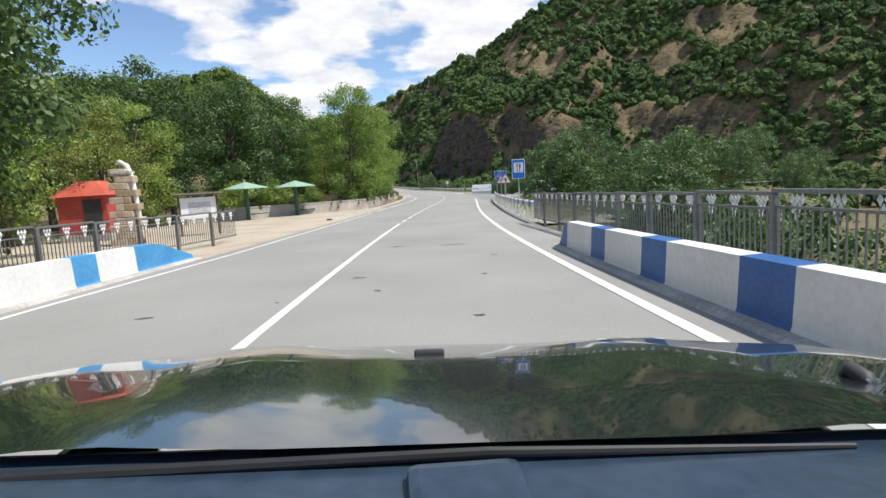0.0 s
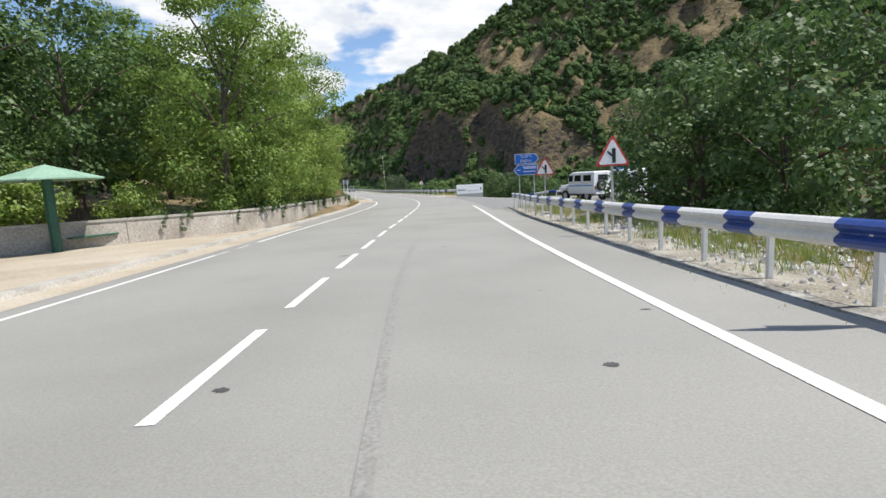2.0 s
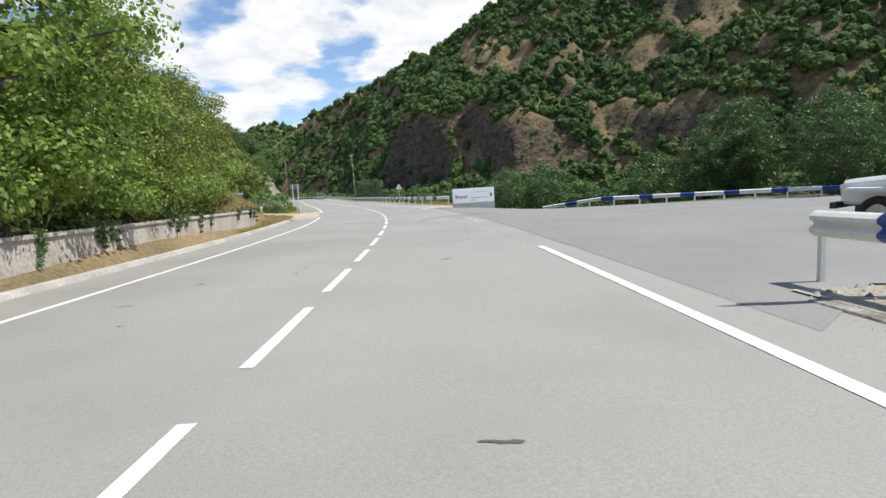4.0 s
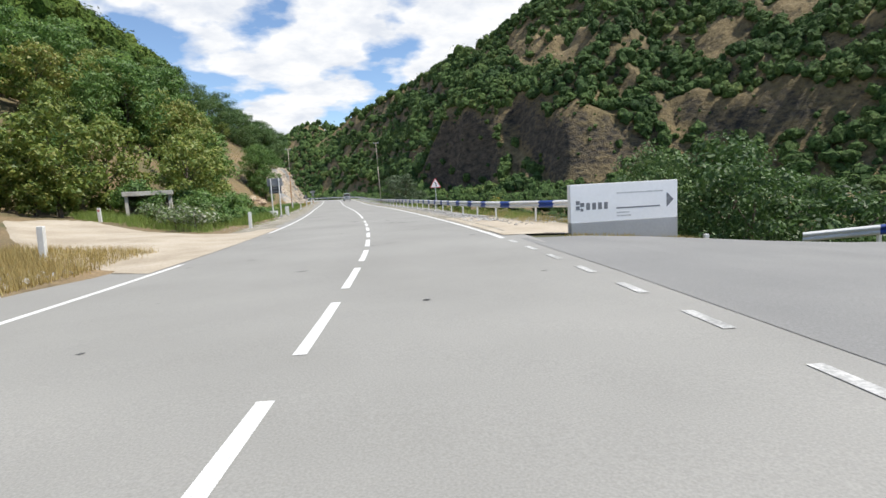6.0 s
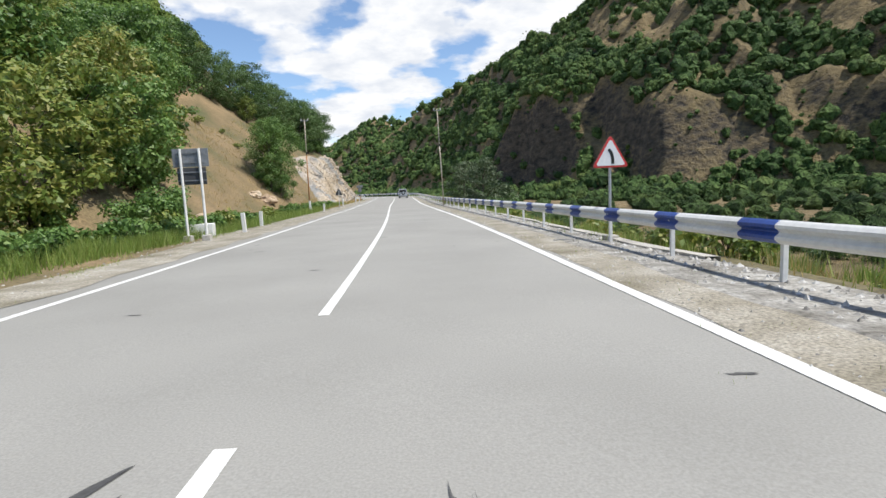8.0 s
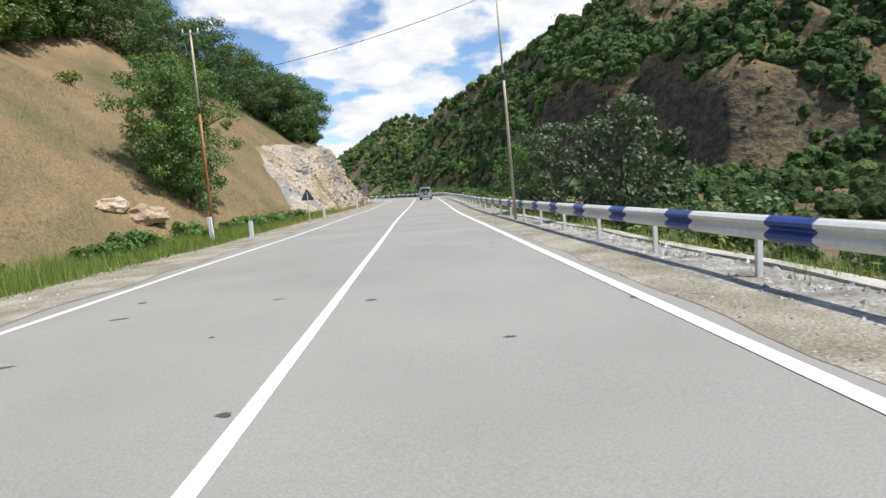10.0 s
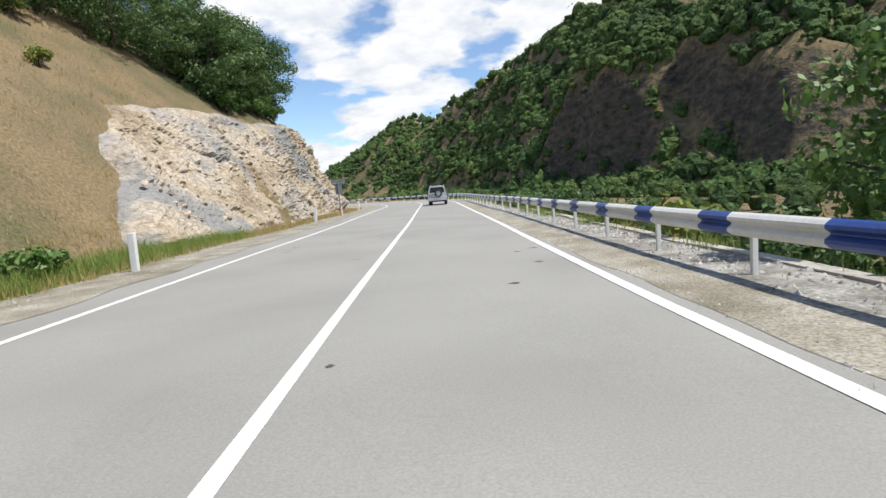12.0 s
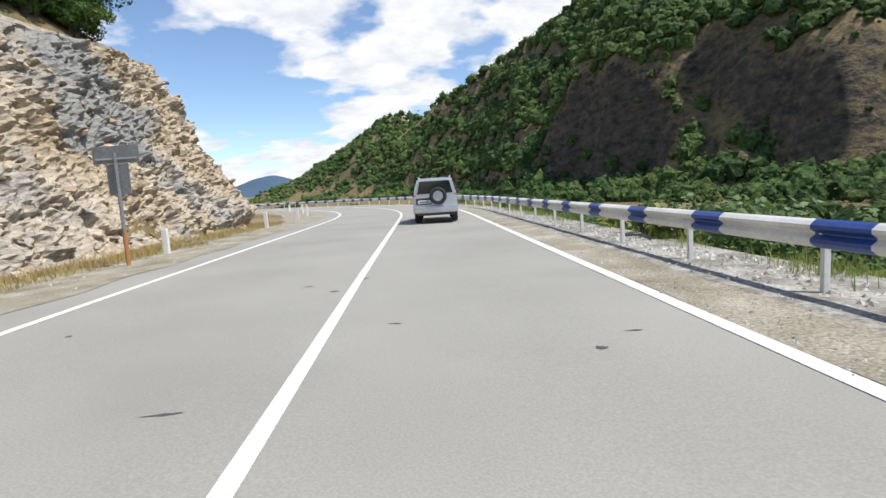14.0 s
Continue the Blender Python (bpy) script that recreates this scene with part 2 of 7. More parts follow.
ASPHALT = material("asphalt", [(0.243, 0.239, 0.221), (0.272, 0.268, 0.249), (0.296, 0.291, 0.27)], 0.35, 0.85, 0.25, 60, wear=0.16)
ASPHALT_DARK = material("asphalt_side", [(0.2, 0.2, 0.195), (0.24, 0.239, 0.23)], 0.4, 0.85, 0.3, 50, wear=0.2)
ASPHALT_STAIN = material("asphalt_stain", [(0.05, 0.05, 0.05), (0.1, 0.1, 0.098)], 3, 0.7, 0.2, 40)
RUBBER_MARK = material("rubber_mark", [(0.165, 0.163, 0.156), (0.262, 0.259, 0.245)], 6, 0.8, 0.2, 30)
RUBBER_FAINT = material("rubber_faint", [(0.236, 0.232, 0.217), (0.268, 0.264, 0.248)], 6, 0.8, 0.2, 30)
PAINT = material("road_paint", [(0.62, 0.62, 0.6), (0.74, 0.74, 0.72)], 1.5, 0.6, 0.15, 45, wear=0.3)
PAINT_WORN = material("worn_paint", [(0.3, 0.3, 0.29), (0.6, 0.6, 0.58)], 3, 0.7, 0.15, 30, wear=0.35)
CONCRETE = material("concrete", [(0.32, 0.3, 0.27), (0.42, 0.4, 0.36), (0.5, 0.48, 0.44)], 1.2, 0.9, 0.3, 18)
WALL_MAT = material("plastered_wall", [(0.3, 0.27, 0.23), (0.42, 0.38, 0.33), (0.5, 0.46, 0.41)], 0.9, 0.9, 0.4, 14, wear=0.3)
PALE_GRAVEL = material("pale_gravel", [(0.15, 0.14, 0.12), (0.26, 0.25, 0.225), (0.4, 0.39, 0.36)], 2.2, 0.95, 1.0, 16, wear=0.45)
# blue of the distance haze, painted as the far ridge's surface colour
FAR_BLUE = material("far_haze_blue", [(0.045, 0.085, 0.14), (0.06, 0.11, 0.17)], 0.004, 0.95, 0, 1)
GRAVEL = material("gravel", [(0.19, 0.17, 0.12), (0.29, 0.265, 0.21), (0.4, 0.375, 0.32)], 1.1, 0.95, 1.0, 30, wear=0.5)
DIRT = material("dirt", [(0.35, 0.295, 0.22), (0.43, 0.37, 0.285), (0.48, 0.425, 0.34)], 0.5, 0.95, 0.5, 18, wear=0.2)
BANK_GROUND = material("bank_ground", [(0.06, 0.075, 0.03), (0.12, 0.105, 0.052), (0.2, 0.16, 0.09)], 0.18, 0.95, 1.0, 9, wear=0.45)
GROUND = material("dry_ground", [(0.09, 0.095, 0.04), (0.18, 0.135, 0.07), (0.26, 0.185, 0.1)], 0.18, 0.95, 1.0, 9, wear=0.45)
WHITE_PAINT = material("white_paint", [(0.62, 0.62, 0.6), (0.76, 0.76, 0.74)], 1.0, 0.55, 0.06, 14, wear=0.09)
BLUE_PAINT = material("blue_paint", [(0.02, 0.1, 0.3), (0.035, 0.14, 0.38)], 1.4, 0.5, 0.1, 20, wear=0.2)
NAVY_PAINT = material("navy_paint", [(0.012, 0.045, 0.22), (0.02, 0.07, 0.32)], 1.4, 0.45, 0.1, 20, wear=0.25)
PALE_BLUE = material("faded_blue_paint", [(0.05, 0.25, 0.5), (0.08, 0.31, 0.58)], 1.4, 0.6, 0.1, 20, wear=0.2)
RAIL_GREY = material("grey_iron", [(0.16, 0.16, 0.155), (0.23, 0.23, 0.222)], 2, 0.5, 0.1, 20, metal=0.3)
GALV = material("galvanised_steel", [(0.42, 0.43, 0.44), (0.55, 0.56, 0.57)], 2, 0.5, 0.1, 25, metal=0.45, wear=0.15)
SIGN_BACK = material("sign_back_grey", [(0.2, 0.21, 0.22), (0.28, 0.29, 0.3)], 2, 0.55, 0.05, 20, metal=0.4)
DARK_BACK = material("sign_back_dark", [(0.04, 0.042, 0.045), (0.07, 0.072, 0.075)], 2, 0.6, 0.05, 20)
SIGN_WHITE = material("sign_white", [(0.72, 0.72, 0.72), (0.8, 0.8, 0.8)], 2, 0.4, 0, 20, wear=0.06)
SIGN_BLUE = material("sign_blue", [(0.01, 0.12, 0.5), (0.015, 0.15, 0.58)], 2, 0.4, 0, 20, wear=0.08)
SIGN_RED = material("sign_red", [(0.5, 0.03, 0.03), (0.6, 0.06, 0.05)], 2, 0.4, 0, 20, wear=0.08)
BLACK = material("black", [(0.012, 0.012, 0.012), (0.02, 0.02, 0.02)], 2, 0.5, 0, 20)
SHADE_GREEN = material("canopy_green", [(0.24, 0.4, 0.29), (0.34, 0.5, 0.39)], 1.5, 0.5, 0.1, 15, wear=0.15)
POST_GREEN = material("post_green", [(0.02, 0.09, 0.06), (0.03, 0.12, 0.08)], 1.5, 0.5, 0.1, 15)
BARK = material("bark", [(0.07, 0.055, 0.04), (0.14, 0.11, 0.085)], 6, 0.95, 0.8, 20, stretch=(1, 1, 0.25))
LEAF = leaf_material("leaf", [(0.042, 0.09, 0.0192), (0.084, 0.168, 0.036), (0.144, 0.252, 0.054), (0.24, 0.336, 0.108)])
LEAF_YELLOW = leaf_material("leaf_yellowing", [(0.0661, 0.112, 0.0212), (0.132, 0.198, 0.0344), (0.238, 0.277, 0.0595), (0.356, 0.291, 0.0859)])
LEAF_OLIVE = leaf_material("leaf_olive", [(0.084, 0.144, 0.0264), (0.168, 0.264, 0.0504), (0.264, 0.372, 0.078), (0.396, 0.432, 0.132)], 0.45)
LEAF_DARK = leaf_material("leaf_dark", [(0.0264, 0.06, 0.0168), (0.06, 0.12, 0.0312), (0.102, 0.18, 0.0504), (0.18, 0.252, 0.096)])
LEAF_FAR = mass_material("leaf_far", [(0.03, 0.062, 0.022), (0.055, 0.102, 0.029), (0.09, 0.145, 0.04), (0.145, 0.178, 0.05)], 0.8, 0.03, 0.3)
# greens of LEAF_FAR turned down, so the river scrub's shade sits in the colour
LEAF_RIVER_SHADED = mass_material("leaf_river_shaded", [(0.02, 0.042, 0.015), (0.038, 0.072, 0.02), (0.062, 0.102, 0.028), (0.11, 0.135, 0.036)], 1.2, 0.05, 0.3)
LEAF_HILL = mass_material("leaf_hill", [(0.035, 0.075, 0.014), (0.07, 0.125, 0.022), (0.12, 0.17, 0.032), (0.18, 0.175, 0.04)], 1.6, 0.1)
GRASS_BLADE = leaf_material("grass_blade", [(0.09, 0.16, 0.025), (0.17, 0.26, 0.045), (0.26, 0.33, 0.08), (0.4, 0.35, 0.15)])
DRY_BLADE = leaf_material("dry_blade", [(0.27, 0.2, 0.07), (0.4, 0.3, 0.11), (0.48, 0.39, 0.17), (0.24, 0.27, 0.08)])
FLOWER = leaf_material("white_blossom", [(0.06, 0.12, 0.02), (0.1, 0.17, 0.04), (0.2, 0.25, 0.1), (0.62, 0.62, 0.55)])
STONE = material("loose_stone", [(0.26, 0.25, 0.23), (0.4, 0.385, 0.36), (0.52, 0.5, 0.47)], 1.5, 0.9, 0.4, 14, objects=0.5)
ROCK = material("cut_rock", [(0.2, 0.175, 0.15), (0.36, 0.27, 0.18), (0.42, 0.33, 0.24), (0.3, 0.3, 0.3)], 0.22, 0.9, 0.8, 4.5, objects=0.35, wear=0.4)
SILVER = material("silver_paint", [(0.5, 0.51, 0.52), (0.58, 0.59, 0.6)], 0.8, 0.24, 0, 20, metal=0.65, wear=0.05)
CAR_WHITE = material("white_car_paint", [(0.7, 0.71, 0.72), (0.77, 0.78, 0.79)], 0.8, 0.35, 0, 20, wear=0.06)
TYRE = material("tyre_rubber", [(0.02, 0.02, 0.02), (0.035, 0.035, 0.035)], 5, 0.85, 0.2, 30)
RIM = material("alloy_rim", [(0.45, 0.46, 0.47), (0.55, 0.56, 0.57)], 3, 0.3, 0, 20, metal=0.8)
PLASTIC = material("dark_plastic", [(0.03, 0.03, 0.032), (0.05, 0.05, 0.052)], 3, 0.6, 0.05, 30)
TAIL_RED = material("tail_lamp_red", [(0.35, 0.02, 0.02), (0.45, 0.04, 0.03)], 3, 0.2, 0, 20)
GLASS_DARK = material("tinted_glass", [(0.01, 0.012, 0.014), (0.018, 0.02, 0.023)], 2, 0.06, 0, 10, wear=0.05)
RED_ROOF = material("red_roof", [(0.42, 0.07, 0.045), (0.55, 0.12, 0.07)], 1.2, 0.6, 0.3, 12)
KIOSK_RED = material("kiosk_red", [(0.36, 0.05, 0.045), (0.46, 0.08, 0.06)], 1.2, 0.7, 0.1, 12)
BRICK_RED = material("orange_wall", [(0.3, 0.1, 0.05), (0.4, 0.15, 0.07)], 1.2, 0.8, 0.3, 12)
STONE_WARM = material("warm_stone", [(0.34, 0.25, 0.17), (0.48, 0.38, 0.27), (0.55, 0.46, 0.36)], 1.2, 0.9, 0.4, 10, objects=0.5)
RUST = material("rusty_pole", [(0.3, 0.11, 0.035), (0.42, 0.19, 0.07), (0.5, 0.42, 0.33)], 0.5, 0.8, 0.2, 14)
POLE_GREY = material("weathered_pole", [(0.42, 0.33, 0.23), (0.52, 0.45, 0.36), (0.58, 0.54, 0.48)], 0.6, 0.8, 0.2, 14)
BOARD_WHITE = material("board_white", [(0.78, 0.79, 0.8), (0.84, 0.85, 0.86)], 0.8, 0.4, 0.0, 10, wear=0.03)
BOARD_GREY = material("board_grey", [(0.34, 0.35, 0.36), (0.38, 0.39, 0.4)], 1.2, 0.7, 0.03, 15, wear=0.06)
INK_GREY = material("ink_grey", [(0.16, 0.17, 0.19), (0.2, 0.21, 0.23)], 2, 0.5, 0, 10)
INK_PALE = material("ink_pale", [(0.5, 0.51, 0.52), (0.56, 0.57, 0.58)], 2, 0.5, 0, 10)


# ---- building helpers ----
def mesh_np(name, v, f, mat, smooth_=False, parent=None):
    """A mesh object from arrays of corners and of faces with three or four corners."""
    v, f = np.asarray(v, np.float32), np.asarray(f, np.int32)
    me = bpy.data.meshes.new(name)
    me.vertices.add(len(v))
    me.vertices.foreach_set("co", v.ravel())
    k = f.shape[1]
    me.loops.add(f.size)
    me.loops.foreach_set("vertex_index", f.ravel())
    me.polygons.add(len(f))
    me.polygons.foreach_set("loop_start", np.arange(0, f.size, k, dtype=np.int32))
    me.polygons.foreach_set("use_smooth", np.full(len(f), smooth_))
    me.update(calc_edges=True)
    me.validate()
    me.materials.append(mat)
    ob = new(name, me)
    ob.parent = parent
    return ob


def part(name, bm, mat, parent, label="", smooth_=False):
    """Links a bmesh as one mesh object under a thing."""
    me = bpy.data.meshes.new(name)
    bm.to_mesh(me)
    bm.free()
    me.materials.append(mat)
    if smooth_:
        me.polygons.foreach_set("use_smooth", np.full(len(me.polygons), True))
    ob = new(name, me)
    ob.parent = parent
    return tagged(ob, label)


def again(name, ob, parent, m):
    """Another object on the same mesh."""
    o = new(name, ob.data)
    o.parent = parent
    o.matrix_basis = m
    return o


def thing(name, m, label, category, group="", kind=""):
    ob = new(name)
    ob.empty_display_size = 0.2
    ob.matrix_basis = m
    return tagged(ob, label, category, group, kind)


def add_box(bm, size, loc=(0, 0, 0), rot=(0, 0, 0), bevel=0.0, taper=None):
    """A box; taper scales its top in x and y."""
    r = bmesh.ops.create_cube(bm, size=1.0)
    vs = r["verts"]
    for v in vs:
        if taper and v.co.z > 0:
            v.co.x *= taper[0]
            v.co.y *= taper[1]
        v.co = Vector((v.co.x * size[0], v.co.y * size[1], v.co.z * size[2]))
    if bevel:
        es = list({e for v in vs for e in v.link_edges})
        r2 = bmesh.ops.bevel(bm, geom=es, offset=bevel, segments=2, affect="EDGES", profile=0.6)
        vs = list({v for f in r2["faces"] for v in f.verts} | {v for v in vs if v.is_valid})
    m = Matrix.Translation(loc) @ Euler([radians(a) for a in rot]).to_matrix().to_4x4()
    bmesh.ops.transform(bm, matrix=m, verts=[v for v in vs if v.is_valid])
    return vs


def box(size, loc=(0, 0, 0), rot=(0, 0, 0), bevel=0.0, taper=None):
    bm = bmesh.new()
    add_box(bm, size, loc, rot, bevel, taper)
    return bm


def add_tube(bm, pts, radii, n=8, cap=True):
    """A round bar through points."""
    rings = []
    for i, p in enumerate(pts):
        p = Vector(p)
        q = Vector(pts[min(i + 1, len(pts) - 1)]) - Vector(pts[max(i - 1, 0)])
        z = q.normalized()
        x = z.orthogonal().normalized()
        if i and rings:
            x = (last_x - z * last_x.dot(z)).normalized()
        last_x = x
        y = z.cross(x)
        r = radii[i] if hasattr(radii, "__len__") else radii
        rings.append([bm.verts.new(p + r * (math.cos(a) * x + math.sin(a) * y)) for a in np.linspace(0, 2 * math.pi, n, endpoint=False)])
    for a, b in zip(rings, rings[1:]):
        for k in range(n):
            bm.faces.new((a[k], a[(k + 1) % n], b[(k + 1) % n], b[k]))
    if cap:
        bm.faces.new(rings[0][::-1])
        bm.faces.new(rings[-1])


def tube(pts, radii, n=8):
    bm = bmesh.new()
    add_tube(bm, pts, radii, n)
    return bm


def prism(outline, depth, axis="y", loc=(0, 0, 0)):
    """A flat outline in x and z with thickness along y."""
    bm = bmesh.new()
    a = [bm.verts.new((x + loc[0], loc[1] - depth / 2, z + loc[2])) for x, z in outline]
    b = [bm.verts.new((x + loc[0], loc[1] + depth / 2, z + loc[2])) for x, z in outline]
    bm.faces.new(a)
    bm.faces.new(b[::-1])
    n = len(a)
    for k in range(n):
        bm.faces.new((a[k], b[k], b[(k + 1) % n], a[(k + 1) % n]))
    bmesh.ops.recalc_face_normals(bm, faces=bm.faces[:])
    return bm


def ribbon(name, s0, s1, edges, mat, step=1.0, thick=0.0, label="", category="", kind="structure", parent=None):
    """A strip along the road; edges(s) gives (d, h) pairs from left to right."""
    n = max(2, int(round((s1 - s0) / step)) + 1)
    ss = np.linspace(s0, s1, n)
    v, f, w = [], [], 0
    for s in ss:
        row = edges(s) if callable(edges) else edges
        w = len(row)
        v += [at(s, d, h) for d, h in row]
        if thick:
            v += [at(s, row[-1][0], row[-1][1] - thick), at(s, row[0][0], row[0][1] - thick)]
    k = w + (2 if thick else 0)
    for i in range(n - 1):
        a, b = i * k, (i + 1) * k
        for j in range(k - 1 if not thick else k):
            f.append((a + j, a + (j + 1) % k, b + (j + 1) % k, b + j))
    ob = mesh_np(name, [tuple(p) for p in v], f, mat, parent=parent)
    if thick:
        bm = bmesh.new()
        bm.from_mesh(ob.data)
        bm.verts.ensure_lookup_table()
        bm.faces.new([bm.verts[j] for j in range(k)])
        bm.faces.new([bm.verts[(n - 1) * k + j] for j in range(k)][::-1])
        bmesh.ops.recalc_face_normals(bm, faces=bm.faces[:])
        bm.to_mesh(ob.data)
        bm.free()
    if not parent:
        tagged(ob, label, category, kind=kind)
    return ob


def leaves(rng, centres, spread, count, size, flat=0.3, outward=1.0, loose=0.42, three=False):
    """Arrays of loose leaf quads round centres."""
    centres = np.asarray(centres, float)
    k = rng.randint(0, len(centres), count)
    sp = np.asarray(spread, float)
    sp = sp[k][:, None] if sp.ndim == 1 else sp
    off = rng.normal(0, 1, (count, 3))
    off /= np.linalg.norm(off, axis=1)[:, None] + 1e-9
    rad = rng.rand(count, 1) ** 0.4
    c = centres[k] + off * rad * sp * np.array([1, 1, 0.75])
    nrm = off * outward + rng.normal(0, loose, (count, 3)) + np.array([0, 0, flat])
    nrm /= np.linalg.norm(nrm, axis=1)[:, None]
    t = np.cross(nrm, rng.normal(0, 1, (count, 3)))
    t /= np.linalg.norm(t, axis=1)[:, None] + 1e-9
    b = np.cross(nrm, t)
    sz = size * (0.6 + 0.8 * rng.rand(count, 1))
    if three:
        v = np.stack([c - t * sz * 0.45 - b * sz * 0.3, c - t * sz * 0.3 + b * sz * 0.4, c + t * sz * 0.55], 1).reshape(-1, 3)
        return v, np.arange(count * 3).reshape(-1, 3)
    v = np.stack([c - t * sz * 0.5, c + b * sz * 0.32 - t * sz * 0.05, c + t * sz * 0.55, c - b * sz * 0.32 - t * sz * 0.05], 1).reshape(-1, 3)
    f = np.arange(count * 4).reshape(-1, 4)
    return v, f


def crowns(rng, places, radius, per, leaf, spread=0.36, rounds=2):
    """Arrays for many far tree crowns: a lobed mass of foliage each, with loose sprays round it."""
    places, radius = np.asarray(places, float), np.asarray(radius, float)
    bm = bmesh.new()
    bmesh.ops.create_icosphere(bm, subdivisions=rounds, radius=1.0)
    ball = np.array([q.co[:] for q in bm.verts])
    tri = np.array([[q.index for q in p.verts] for p in bm.faces])
    bm.free()
    n, m = len(places), len(ball)
    lobe = rng.normal(0, 1, (n, 9, 3)) + np.array([0, 0, 0.3])
    lobe /= np.linalg.norm(lobe, axis=2)[:, :, None]
    lift = np.array([0, 0, 0.45])
    tall = rng.uniform(0.75, 1.2, (n, 1, 1)) * np.array([[[0, 0, 1.0]]]) + np.array([[[1.0, 1.0, 0]]])
    near = np.max(np.einsum("mj,nlj->nml", ball, lobe), axis=2)
    lump = 0.55 + 0.36 * np.clip(near, 0, 1)[:, :, None] ** 9 + rng.normal(0, 0.09, (n, m, 1))
    core = (places[:, None] + (lift + ball[None] * lump * tall) * radius[:, None, None]).reshape(-1, 3)
    cf = (tri[None] + (np.arange(n) * m)[:, None, None]).reshape(-1, 3)
    k = np.repeat(np.arange(n), per)
    off = rng.normal(0, 1, (len(k), 3))
    off[:, 2] = np.abs(off[:, 2]) * 1.1 - 0.35
    off /= np.linalg.norm(off, axis=1)[:, None] + 1e-9
    near = np.max(np.einsum("kj,klj->kl", off, lobe[k]), axis=1)
    rr = radius[k] * (0.6 + 0.36 * np.clip(near, 0, 1) ** 9 + np.abs(rng.normal(0, 0.13, len(k))))
    c = places[k] + lift * radius[k][:, None] + off * rr[:, None] * tall[k, 0]
    nrm = off + rng.normal(0, spread, (len(k), 3)) + np.array([0, 0, 0.25])
    nrm /= np.linalg.norm(nrm, axis=1)[:, None]
    t = np.cross(nrm, rng.normal(0, 1, (len(k), 3)))
    t /= np.linalg.norm(t, axis=1)[:, None] + 1e-9
    b = np.cross(nrm, t)
    sz = (leaf * radius[k] * rng.uniform(0.6, 1.35, len(k)))[:, None]
    lv = np.stack([c - t * sz * 0.45 - b * sz * 0.35, c - t * sz * 0.3 + b * sz * 0.45, c + t * sz * 0.55], 1).reshape(-1, 3)
    lf = np.arange(len(k) * 3).reshape(-1, 3) + len(core)
    return np.concatenate([core, lv]), np.concatenate([cf, lf])


# ---- ground, hills and mountain ----
ROCK_FOOT = 10.2


def rock_high(s):
    return np.interp(s, [176, 180, 183.5, 187, 191, 200, 210, 216, 224], [0.8, 3.4, 5.0, 6.2, 7.3, 8.3, 8.4, 9.2, 9.8])


def rock_steep(s):
    return np.interp(s, [176, 185, 195, 202, 212, 222], [1.0, 1.05, 1.12, 1.4, 1.65, 1.8])


